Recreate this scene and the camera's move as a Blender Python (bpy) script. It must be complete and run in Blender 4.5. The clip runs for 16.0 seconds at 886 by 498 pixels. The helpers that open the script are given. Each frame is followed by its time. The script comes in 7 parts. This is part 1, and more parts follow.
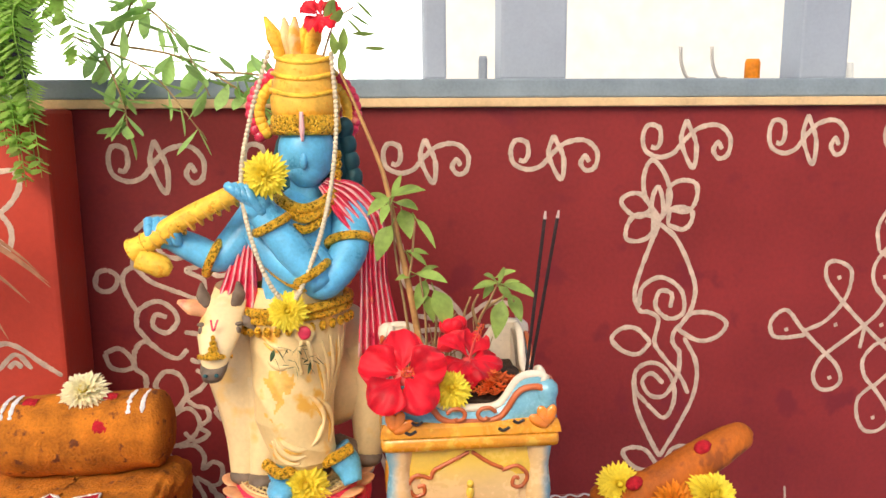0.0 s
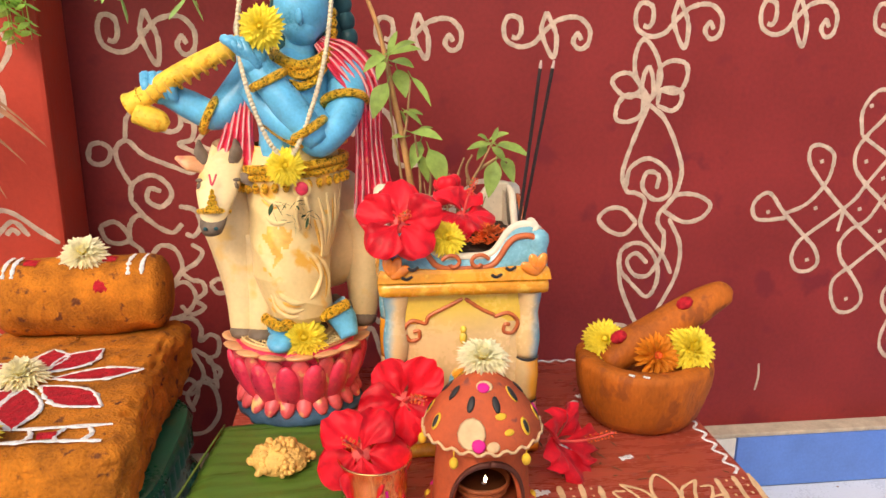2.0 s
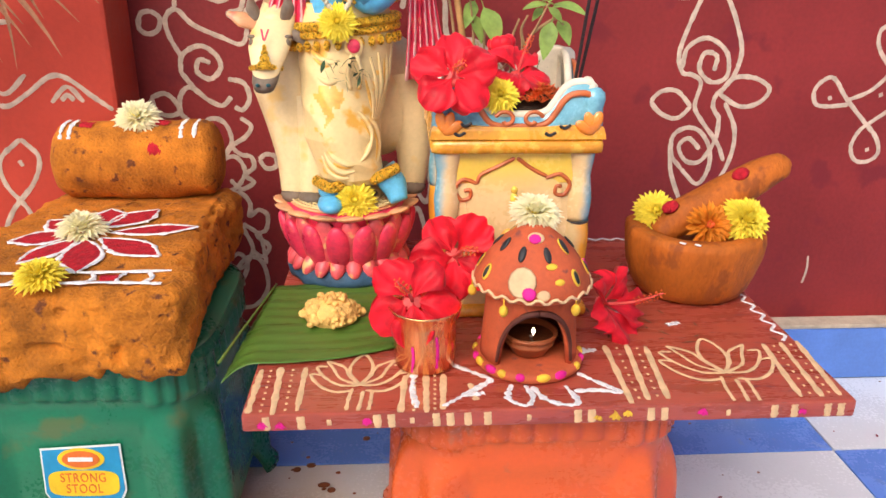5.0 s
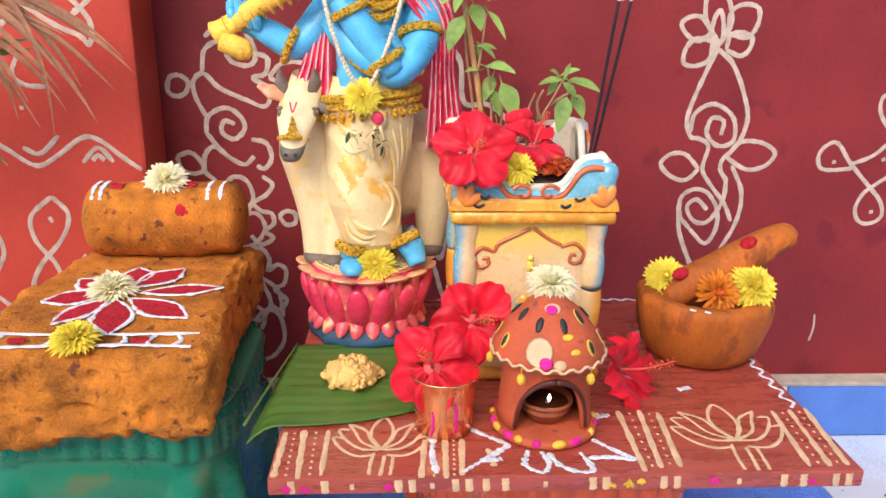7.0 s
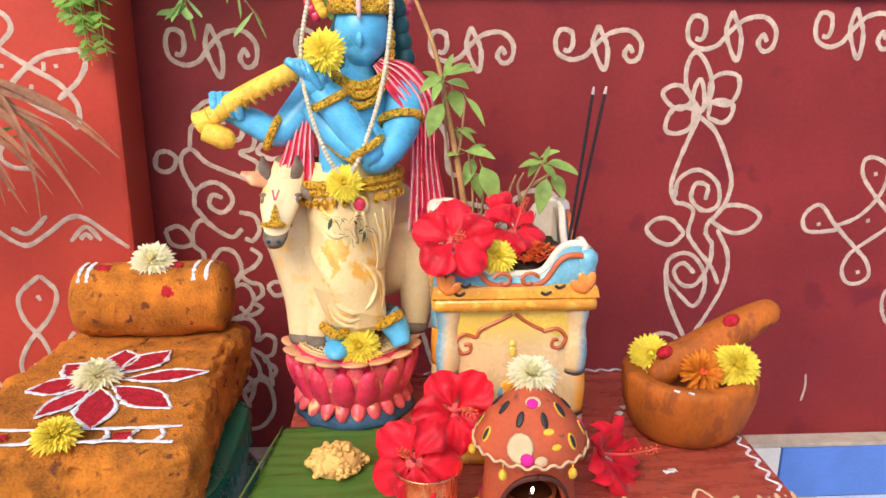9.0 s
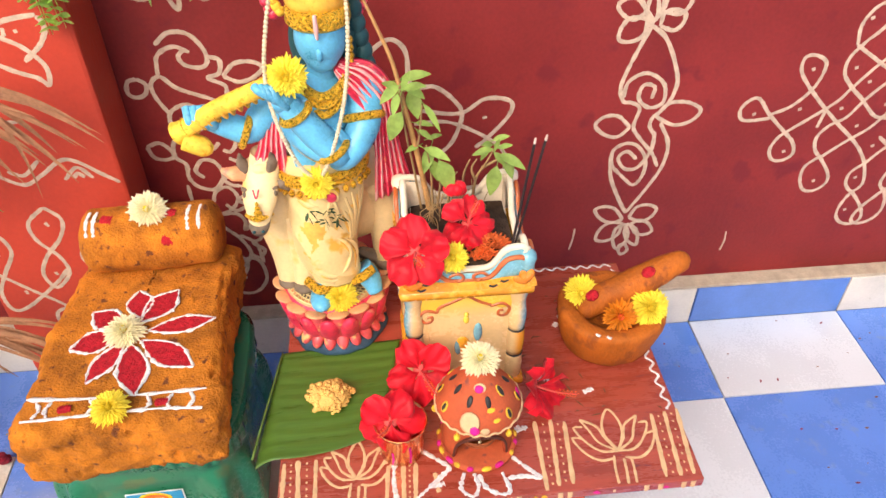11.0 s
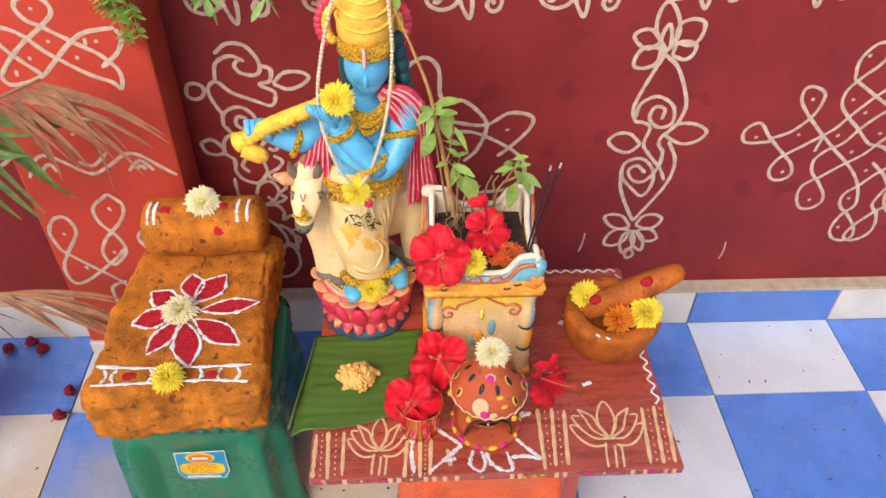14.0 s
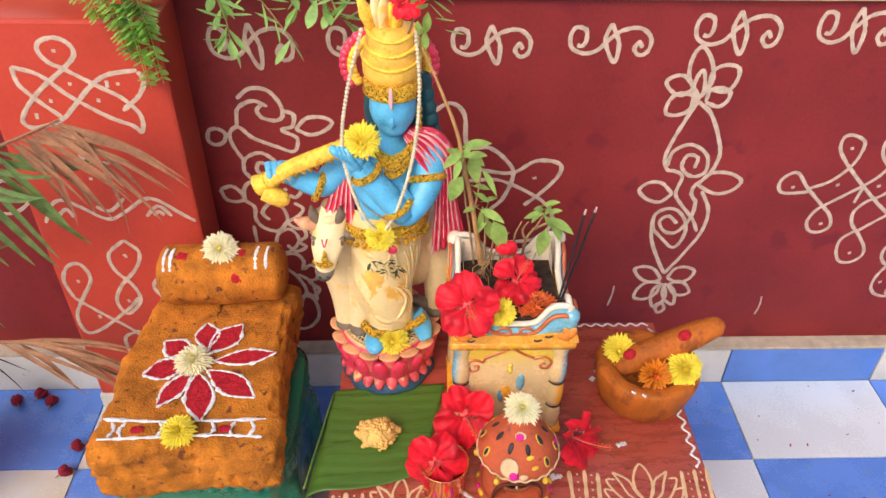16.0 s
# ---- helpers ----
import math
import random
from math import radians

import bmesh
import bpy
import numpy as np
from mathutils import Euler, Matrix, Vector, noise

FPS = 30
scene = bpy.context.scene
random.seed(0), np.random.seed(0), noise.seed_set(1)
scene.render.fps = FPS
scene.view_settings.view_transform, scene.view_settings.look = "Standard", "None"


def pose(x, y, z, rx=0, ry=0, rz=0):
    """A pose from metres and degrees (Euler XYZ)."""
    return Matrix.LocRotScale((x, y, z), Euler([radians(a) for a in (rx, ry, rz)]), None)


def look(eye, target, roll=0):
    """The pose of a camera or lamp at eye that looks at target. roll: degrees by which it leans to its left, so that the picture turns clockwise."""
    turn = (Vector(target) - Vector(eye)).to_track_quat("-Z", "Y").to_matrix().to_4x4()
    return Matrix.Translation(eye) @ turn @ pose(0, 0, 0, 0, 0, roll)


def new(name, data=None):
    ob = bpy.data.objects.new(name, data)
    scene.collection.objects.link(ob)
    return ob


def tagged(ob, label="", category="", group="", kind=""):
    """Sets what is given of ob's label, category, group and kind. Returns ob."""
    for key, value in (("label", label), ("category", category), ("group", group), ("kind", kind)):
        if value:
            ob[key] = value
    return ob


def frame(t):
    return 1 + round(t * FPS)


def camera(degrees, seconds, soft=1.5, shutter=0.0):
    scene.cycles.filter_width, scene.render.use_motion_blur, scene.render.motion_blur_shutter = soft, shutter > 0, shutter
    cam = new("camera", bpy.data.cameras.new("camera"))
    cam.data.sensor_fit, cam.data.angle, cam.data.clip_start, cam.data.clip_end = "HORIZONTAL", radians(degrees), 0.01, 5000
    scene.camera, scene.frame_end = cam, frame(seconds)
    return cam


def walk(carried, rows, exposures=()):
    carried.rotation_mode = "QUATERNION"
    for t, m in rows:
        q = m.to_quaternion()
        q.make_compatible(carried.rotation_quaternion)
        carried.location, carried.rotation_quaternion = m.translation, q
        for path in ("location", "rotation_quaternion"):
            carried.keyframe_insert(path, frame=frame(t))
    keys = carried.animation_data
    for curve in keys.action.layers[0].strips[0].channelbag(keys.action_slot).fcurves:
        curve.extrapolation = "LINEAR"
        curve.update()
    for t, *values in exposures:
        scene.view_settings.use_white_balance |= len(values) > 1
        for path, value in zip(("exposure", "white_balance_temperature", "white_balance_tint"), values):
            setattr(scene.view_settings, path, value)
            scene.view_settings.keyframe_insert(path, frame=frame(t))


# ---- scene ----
cam = camera(60.7, 16.0, soft=1.5)
PATH = [
    (0, (-0.102, -1.092, 0.809), (0.085, 0.87, 0.472), -0.4),
    (0.5, (-0.103, -1.098, 0.805), (0.087, 0.848, 0.384), -0.0),
    (1, (-0.114, -1.122, 0.795), (0.066, 0.824, 0.37), -1.3),
    (1.5, (-0.121, -1.121, 0.767), (0.093, 0.808, 0.284), 0.2),
    (2, (-0.117, -1.124, 0.741), (0.108, 0.792, 0.216), 0.3),
    (2.5, (-0.117, -1.131, 0.709), (0.071, 0.776, 0.138), 0.4),
    (3, (-0.111, -1.13, 0.672), (0.104, 0.757, 0.046), 1.7),
    (3.5, (-0.108, -1.126, 0.642), (0.086, 0.724, -0.094), 1.5),
    (3.7, (-0.11, -1.128, 0.639), (0.035, 0.721, -0.11), -0.3),
    (5.8, (-0.138, -1.147, 0.703), (-0.01, 0.719, -0.006), 1.7),
    (6, (-0.138, -1.15, 0.701), (0.001, 0.717, -0.002), 1.8),
    (6.5, (-0.147, -1.159, 0.714), (-0.044, 0.728, 0.058), 0.2),
    (7, (-0.148, -1.156, 0.72), (-0.037, 0.737, 0.086), 1.2),
    (7.5, (-0.143, -1.149, 0.735), (-0.056, 0.764, 0.158), 0.4),
    (8, (-0.148, -1.143, 0.74), (-0.061, 0.772, 0.17), 0.6),
    (8.5, (-0.138, -1.148, 0.748), (-0.034, 0.773, 0.202), 0.4),
    (8.7, (-0.134, -1.148, 0.761), (-0.025, 0.776, 0.224), 0.5),
    (10.8, (-0.108, -1.071, 1.065), (-0.009, 0.523, -0.139), -2.5),
    (11, (-0.109, -1.092, 1.161), (0.039, 0.417, -0.142), -0.1),
    (11.5, (-0.133, -1.156, 1.262), (-0.006, 0.195, -0.208), 2.0),
    (12, (-0.159, -1.16, 1.266), (-0.103, 0.257, -0.145), 1.7),
    (12.5, (-0.167, -1.151, 1.276), (-0.134, 0.36, -0.035), 1.3),
    (13, (-0.155, -1.152, 1.283), (-0.085, 0.396, 0.018), 1.6),
    (13.5, (-0.132, -1.162, 1.284), (-0.008, 0.373, 0.008), 1.9),
    (14, (-0.127, -1.163, 1.272), (-0.02, 0.311, -0.075), 1.8),
    (14.5, (-0.138, -1.151, 1.254), (-0.06, 0.272, -0.149), 1.3),
    (15, (-0.145, -1.138, 1.254), (-0.093, 0.308, -0.126), 1.5),
    (15.5, (-0.142, -1.124, 1.249), (-0.062, 0.346, -0.104), 2.6),
    (16, (-0.138, -1.134, 1.228), (-0.074, 0.442, -0.002), 1.1),
]
walk(cam, [(t, look(eye, target, roll)) for t, eye, target, roll in PATH], [(0, 0.36, 6500, 8), (1.0, 0.24, 6700, 8), (2.0, 0.38, 6800, 8), (3.0, 0.64, 6900, 8), (3.7, 0.52, 7000, 8), (6, 0.57, 5500, 8), (8.5, 0.48, 5600, 8), (11, 0.68, 6500, 8), (12.5, 0.42, 6250, 8), (14.5, 0.37, 6000, 8), (16, 0.38, 6000, 8)])

# ---- world, sun ----
world = bpy.data.worlds.new("sky")
scene.world = world
world.use_nodes = True
wn, wl = world.node_tree.nodes, world.node_tree.links
wn.clear()
sky = wn.new("ShaderNodeTexSky")
sky.sky_type, sky.sun_disc = "NISHITA", False
SUN_TURN, SUN_HEIGHT = -151.0, 38.0
sky.sun_elevation, sky.sun_rotation = radians(SUN_HEIGHT), radians(SUN_TURN)
sky.air_density, sky.dust_density = 1.0, 3.0
bg = wn.new("ShaderNodeBackground")
bg.inputs["Strength"].default_value = 0.15
wout = wn.new("ShaderNodeOutputWorld")
wl.new(sky.outputs[0], bg.inputs[0]), wl.new(bg.outputs[0], wout.inputs[0])
sun_data = bpy.data.lights.new("sun", "SUN")
sun_data.energy, sun_data.angle, sun_data.color = 2.5, radians(48), (1.0, 0.87, 0.70)
sun = new("sun", sun_data)
sx = math.sin(radians(SUN_TURN)) * math.cos(radians(SUN_HEIGHT))
sy = math.cos(radians(SUN_TURN)) * math.cos(radians(SUN_HEIGHT))
sun.matrix_world = look((3 * sx, 3 * sy, 3 * math.sin(radians(SUN_HEIGHT))), (0, 0, 0))

# ---- materials ----


def make(name, colour, rough=0.6, metal=0.0, vary=0.25, scale=30.0, bump=0.15, fine=220.0, spots=None, spot_at=0.62,
         stretch=(1, 1, 1), random_hue=0.0, coat=0.0, sheen=0.0, through_light=0.0, spot_scale=3.0, depth=0.004):
    """A surface with slow and fine variation of colour, fine relief, and optional blotches of a second colour."""
    m = bpy.data.materials.new(name)
    m.use_nodes = True
    n, l = m.node_tree.nodes, m.node_tree.links
    b = n["Principled BSDF"]
    co = n.new("ShaderNodeTexCoord")
    mp = n.new("ShaderNodeMapping")
    mp.inputs["Scale"].default_value = stretch
    l.new(co.outputs["Object"], mp.inputs[0])
    slow, quick = n.new("ShaderNodeTexNoise"), n.new("ShaderNodeTexNoise")
    slow.inputs["Scale"].default_value, slow.inputs["Detail"].default_value = scale, 4
    quick.inputs["Scale"].default_value, quick.inputs["Detail"].default_value = fine, 3
    l.new(mp.outputs[0], slow.inputs[0]), l.new(mp.outputs[0], quick.inputs[0])
    add = n.new("ShaderNodeMath")
    add.operation = "MULTIPLY_ADD"
    add.inputs[1].default_value = 0.4
    l.new(quick.outputs[0], add.inputs[0]), l.new(slow.outputs[0], add.inputs[2])
    ramp = n.new("ShaderNodeMapRange")
    ramp.inputs[1].default_value, ramp.inputs[2].default_value = 0.45, 0.95
    ramp.inputs[3].default_value, ramp.inputs[4].default_value = 1 - vary, 1 + vary
    l.new(add.outputs[0], ramp.inputs[0])
    hsv = n.new("ShaderNodeHueSaturation")
    hsv.inputs["Color"].default_value = (*colour, 1)
    l.new(ramp.outputs[0], hsv.inputs["Value"])
    if random_hue:
        info = n.new("ShaderNodeObjectInfo")
        rr = n.new("ShaderNodeMapRange")
        rr.inputs[3].default_value, rr.inputs[4].default_value = 0.5 - random_hue, 0.5 + random_hue
        l.new(info.outputs["Random"], rr.inputs[0]), l.new(rr.outputs[0], hsv.inputs["Hue"])
    last = hsv.outputs[0]
    if spots:
        sp = n.new("ShaderNodeTexNoise")
        sp.inputs["Scale"].default_value, sp.inputs["Detail"].default_value = scale * spot_scale, 5
        l.new(mp.outputs[0], sp.inputs[0])
        sr = n.new("ShaderNodeMapRange")
        sr.inputs[1].default_value, sr.inputs[2].default_value = spot_at, spot_at + 0.08
        l.new(sp.outputs[0], sr.inputs[0])
        mix = n.new("ShaderNodeMix")
        mix.data_type = "RGBA"
        l.new(sr.outputs[0], mix.inputs[0]), l.new(last, mix.inputs[6])
        mix.inputs[7].default_value = (*spots, 1)
        last = mix.outputs[2]
    l.new(last, b.inputs["Base Color"])
    rv = n.new("ShaderNodeMapRange")
    rv.inputs[1].default_value, rv.inputs[2].default_value = 0.4, 0.9
    rv.inputs[3].default_value, rv.inputs[4].default_value = max(0.03, rough - 0.1), min(1, rough + 0.1)
    l.new(add.outputs[0], rv.inputs[0]), l.new(rv.outputs[0], b.inputs["Roughness"])
    b.inputs["Metallic"].default_value = metal
    b.inputs["Specular IOR Level"].default_value = 0.5 if coat or metal or rough < 0.4 else 0.25
    b.inputs["Coat Weight"].default_value = coat
    b.inputs["Coat Roughness"].default_value = 0.15
    b.inputs["Sheen Weight"].default_value = sheen
    if bump:
        bp = n.new("ShaderNodeBump")
        bp.inputs["Strength"].default_value, bp.inputs["Distance"].default_value = bump, depth
        l.new(add.outputs[0], bp.inputs["Height"]), l.new(bp.outputs[0], b.inputs["Normal"])
    if through_light:
        tr, mx = n.new("ShaderNodeBsdfTranslucent"), n.new("ShaderNodeMixShader")
        mx.inputs[0].default_value = through_light
        l.new(last, tr.inputs[0]), l.new(b.outputs[0], mx.inputs[1]), l.new(tr.outputs[0], mx.inputs[2])
        l.new(mx.outputs[0], n["Material Output"].inputs[0])
    return m


RED_WALL = make("red_wall_paint", (0.210, 0.0205, 0.0200), 0.50, vary=0.24, scale=5, bump=0.25, fine=160, spots=(0.17, 0.015, 0.020), spot_at=0.58)
PILLAR_PAINT = make("pillar_paint", (0.47, 0.050, 0.027), 0.5, vary=0.15, scale=6, bump=0.25, fine=160)
LIME = make("lime_wash", (0.52, 0.385, 0.295), 0.9, vary=0.28, scale=60, bump=0.5, fine=500)
TRIM = make("cream_trim", (0.62, 0.42, 0.22), 0.7, vary=0.2, scale=18, bump=0.3)
SLATE = make("slate_sill", (0.20, 0.24, 0.27), 0.5, vary=0.2, scale=15)
POST = make("grey_post_paint", (0.30, 0.33, 0.38), 0.55, vary=0.1, scale=8)
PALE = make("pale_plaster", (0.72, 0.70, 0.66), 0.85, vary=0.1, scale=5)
GROUT = make("grout", (0.25, 0.24, 0.23), 0.9, vary=0.2, scale=30)
TILE_BLUE = make("blue_tile", (0.115, 0.245, 0.70), 0.26, vary=0.10, scale=9, bump=0.04, spots=(0.16, 0.27, 0.62), spot_at=0.60, coat=0.3)
TILE_WHITE = make("white_tile", (0.68, 0.69, 0.74), 0.26, vary=0.07, scale=5, bump=0.04, spots=(0.60, 0.55, 0.50), spot_at=0.66, coat=0.3, spot_scale=0.8)
SKIRT_WHITE = make("skirting_white", (0.66, 0.60, 0.54), 0.4, vary=0.12, scale=14, spots=(0.5, 0.42, 0.35), spot_at=0.66)
SKIRT_BLUE = make("skirting_blue", (0.10, 0.20, 0.56), 0.35, vary=0.15, scale=14)
MORTAR = make("mortar_ledge", (0.46, 0.37, 0.28), 0.9, vary=0.2, scale=40, bump=0.5)
BOARD = make("red_oxide_wood", (0.36, 0.060, 0.034), 0.27, vary=0.22, scale=14, bump=0.12, fine=120, stretch=(1, 5, 5), spots=(0.22, 0.045, 0.045), spot_at=0.64, coat=0.4)
GREEN_PLASTIC = make("green_plastic", (0.010, 0.155, 0.075), 0.28, vary=0.25, scale=9, bump=0.04, spots=(0.085, 0.15, 0.055), spot_at=0.60, spot_scale=2.0)
ORANGE_PLASTIC = make("orange_plastic", (0.70, 0.105, 0.020), 0.25, vary=0.10, scale=9, bump=0.04, spots=(0.50, 0.13, 0.06), spot_at=0.66)
TURMERIC = make("turmeric_stone", (0.475, 0.150, 0.013), 0.93, vary=0.48, scale=30, bump=0.8, fine=330, spots=(0.15, 0.045, 0.016), spot_at=0.61, spot_scale=2.3, depth=0.008)
MORTAR_STONE = make("turmeric_mortar", (0.40, 0.100, 0.010), 0.66, vary=0.40, scale=22, bump=0.8, fine=260, spots=(0.27, 0.066, 0.012), spot_at=0.54, spot_scale=2.4, stretch=(1, 1, 0.5))
RED_POWDER = make("vermilion_powder", (0.42, 0.012, 0.022), 0.95, vary=0.35, scale=150, bump=0.8, fine=700)
WHITE_POWDER = make("rice_powder", (0.80, 0.74, 0.72), 0.97, vary=0.2, scale=150, bump=0.9, fine=700)
STATUE = {
    "skin": make("blue_glaze", (0.115, 0.42, 0.66), 0.32, vary=0.32, scale=30, bump=0.12, fine=300),
    "crown": make("crown_glaze", (0.78, 0.42, 0.06), 0.5, vary=0.28, scale=45, bump=0.35, fine=260, spots=(0.75, 0.33, 0.03), spot_at=0.58),
    "robe": make("cream_glaze", (0.74, 0.54, 0.25), 0.34, vary=0.14, scale=18, bump=0.1, spots=(0.76, 0.40, 0.06), spot_at=0.60, spot_scale=2.0),
    "cow": make("ivory_glaze", (0.74, 0.54, 0.28), 0.34, vary=0.14, scale=14, bump=0.1, spots=(0.74, 0.46, 0.15), spot_at=0.60, spot_scale=1.4),
    "gold": make("gold_paint", (0.82, 0.45, 0.03), 0.3, 0.55, vary=0.6, scale=260, bump=1.0, fine=520, depth=0.006),
    "pink": make("pink_glaze", (0.70, 0.035, 0.085), 0.32, vary=0.35, scale=40, bump=0.1, spots=(0.74, 0.20, 0.13), spot_at=0.62, spot_scale=1.5),
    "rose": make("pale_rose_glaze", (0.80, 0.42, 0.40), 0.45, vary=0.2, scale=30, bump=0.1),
    "peach": make("peach_glaze", (0.72, 0.33, 0.15), 0.36, vary=0.25, scale=35, bump=0.15, spots=(0.72, 0.20, 0.12), spot_at=0.60, spot_scale=1.3),
    "coral": make("coral_glaze", (0.66, 0.085, 0.095), 0.34, vary=0.35, scale=40, bump=0.15, spots=(0.76, 0.42, 0.16), spot_at=0.56, spot_scale=1.6),
    "flute": make("yellow_glaze", (0.82, 0.48, 0.05), 0.5, vary=0.3, scale=60, bump=0.4, spots=(0.75, 0.33, 0.02), spot_at=0.57),
    "hair": make("dark_teal_glaze", (0.02, 0.07, 0.08), 0.45, vary=0.3, scale=40, bump=0.3),
    "rock": make("blue_rock_glaze", (0.035, 0.075, 0.13), 0.55, vary=0.5, scale=40, bump=0.5),
    "fold": make("amber_glaze", (0.74, 0.40, 0.07), 0.36, vary=0.3, scale=40, bump=0.1),
    "grey": make("grey_brown_glaze", (0.17, 0.12, 0.085), 0.5, vary=0.3, scale=50),
}
POT_BLUE = make("pot_blue_glaze", (0.17, 0.38, 0.46), 0.2, vary=0.45, scale=16, bump=0.05, coat=0.5, spots=(0.35, 0.42, 0.36), spot_at=0.66, spot_scale=1.5)
POT_YELLOW = make("pot_yellow_glaze", (0.74, 0.30, 0.020), 0.24, vary=0.3, scale=22, bump=0.08, coat=0.25, spots=(0.76, 0.42, 0.05), spot_at=0.56)
POT_ORANGE = make("pot_orange_glaze", (0.78, 0.22, 0.02), 0.22, vary=0.25, scale=30, bump=0.05, coat=0.5)
POT_LEMON = make("pot_lemon_glaze", (0.80, 0.52, 0.06), 0.22, vary=0.15, scale=18, bump=0.05, coat=0.5)
POT_CREAM = make("pot_cream_glaze", (0.72, 0.49, 0.23), 0.25, vary=0.1, scale=12, bump=0.05, coat=0.5)
POT_BROWN = make("pot_brown_line", (0.46, 0.10, 0.02), 0.35, vary=0.25, scale=40, bump=0.05, coat=0.3)
POT_WHITE = make("pot_white_rim", (0.74, 0.62, 0.48), 0.45, vary=0.15, scale=25, bump=0.1, spots=(0.30, 0.20, 0.13), spot_at=0.68)
def two_glazes(name, first, second, axis, lo, hi):
    """Glaze that runs from one colour into another along a local axis, with an uneven border."""
    m = make(name, first, 0.22, vary=0.14, scale=16, bump=0.05, coat=0.5)
    n, l = m.node_tree.nodes, m.node_tree.links
    b = n["Principled BSDF"]
    source = b.inputs["Base Color"].links[0].from_socket
    co, sep, wave = n.new("ShaderNodeTexCoord"), n.new("ShaderNodeSeparateXYZ"), n.new("ShaderNodeTexNoise")
    wave.inputs["Scale"].default_value = 45
    l.new(co.outputs["Object"], sep.inputs[0]), l.new(co.outputs["Object"], wave.inputs[0])
    shift = n.new("ShaderNodeMath")
    shift.operation, shift.inputs[1].default_value = "MULTIPLY_ADD", 0.012
    l.new(wave.outputs[0], shift.inputs[0]), l.new(sep.outputs[axis], shift.inputs[2])
    ramp = n.new("ShaderNodeMapRange")
    ramp.interpolation_type = "SMOOTHSTEP"
    ramp.inputs[1].default_value, ramp.inputs[2].default_value = lo + 0.006, hi + 0.006
    l.new(shift.outputs[0], ramp.inputs[0])
    mix = n.new("ShaderNodeMix")
    mix.data_type = "RGBA"
    l.new(ramp.outputs[0], mix.inputs[0]), l.new(source, mix.inputs[6])
    mix.inputs[7].default_value = (*second, 1)
    l.new(mix.outputs[2], b.inputs["Base Color"])
    return m


CREAM_C, BLUE_C, ORANGE_C = (0.72, 0.49, 0.23), (0.15, 0.36, 0.46), (0.80, 0.33, 0.03)
COLUMN_BLUE = {s: two_glazes("column_blue", *((CREAM_C, BLUE_C) if s > 0 else (BLUE_C, CREAM_C)), 0, *((-0.001, 0.011) if s > 0 else (-0.011, 0.001))) for s in (-1, 1)}
COLUMN_ORANGE = {s: two_glazes("column_orange", *((CREAM_C, ORANGE_C) if s > 0 else (ORANGE_C, CREAM_C)), 0, *((-0.006, 0.006) if s > 0 else (-0.006, 0.006))) for s in (-1, 1)}


def dusted(m, centre, radii, colour, most):
    """A dry film of spilled turmeric and dust with an uneven border, lying on one stretch of the floor."""
    n, l = m.node_tree.nodes, m.node_tree.links
    b = n["Principled BSDF"]
    source = b.inputs["Base Color"].links[0].from_socket
    geo, mp, size = n.new("ShaderNodeNewGeometry"), n.new("ShaderNodeMapping"), n.new("ShaderNodeVectorMath")
    mp.vector_type = "TEXTURE"
    mp.inputs["Location"].default_value, mp.inputs["Scale"].default_value = (*centre, 0), (*radii, 1)
    size.operation = "LENGTH"
    l.new(geo.outputs["Position"], mp.inputs[0]), l.new(mp.outputs[0], size.inputs[0])
    cloud = n.new("ShaderNodeTexNoise")
    cloud.inputs["Scale"].default_value, cloud.inputs["Detail"].default_value = 7.0, 7
    l.new(geo.outputs["Position"], cloud.inputs[0])
    add = n.new("ShaderNodeMath")
    add.operation, add.inputs[1].default_value = "MULTIPLY_ADD", 0.9
    l.new(cloud.outputs[0], add.inputs[0]), l.new(size.outputs["Value"], add.inputs[2])
    ramp = n.new("ShaderNodeMapRange")
    ramp.interpolation_type = "SMOOTHSTEP"
    ramp.inputs[1].default_value, ramp.inputs[2].default_value = 1.60, 1.05
    ramp.inputs[3].default_value, ramp.inputs[4].default_value = 0.0, most
    l.new(add.outputs[0], ramp.inputs[0])
    mix = n.new("ShaderNodeMix")
    mix.data_type = "RGBA"
    l.new(ramp.outputs[0], mix.inputs[0]), l.new(source, mix.inputs[6])
    mix.inputs[7].default_value = (*colour, 1)
    l.new(mix.outputs[2], b.inputs["Base Color"])


dusted(TILE_WHITE, (-0.56, -0.66), (0.76, 0.48), (0.60, 0.47, 0.31), 0.85)
dusted(TILE_BLUE, (-0.50, -0.72), (0.66, 0.44), (0.46, 0.40, 0.32), 0.66)
HAZE = bpy.data.materials.new("bright_haze")
HAZE.use_nodes = True
HAZE.node_tree.nodes["Principled BSDF"].inputs["Base Color"].default_value = (0.8, 0.8, 0.8, 1)
HAZE.node_tree.nodes["Principled BSDF"].inputs["Emission Color"].default_value = (0.93, 0.97, 1.0, 1)
HAZE.node_tree.nodes["Principled BSDF"].inputs["Emission Strength"].default_value = 1.3
BLACK_LINE = make("black_line", (0.03, 0.025, 0.025), 0.4, vary=0.2)
SOIL = make("soil", (0.045, 0.025, 0.016), 0.95, vary=0.5, scale=80, bump=1.0, fine=400)
TERRACOTTA = make("terracotta", (0.47, 0.088, 0.032), 0.7, vary=0.25, scale=30, bump=0.3, spots=(0.24, 0.06, 0.045), spot_at=0.64)
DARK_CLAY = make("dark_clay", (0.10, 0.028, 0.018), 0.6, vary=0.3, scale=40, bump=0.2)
LAMP_CLAY = make("lamp_clay", (0.30, 0.075, 0.025), 0.4, vary=0.3, scale=50, bump=0.15)
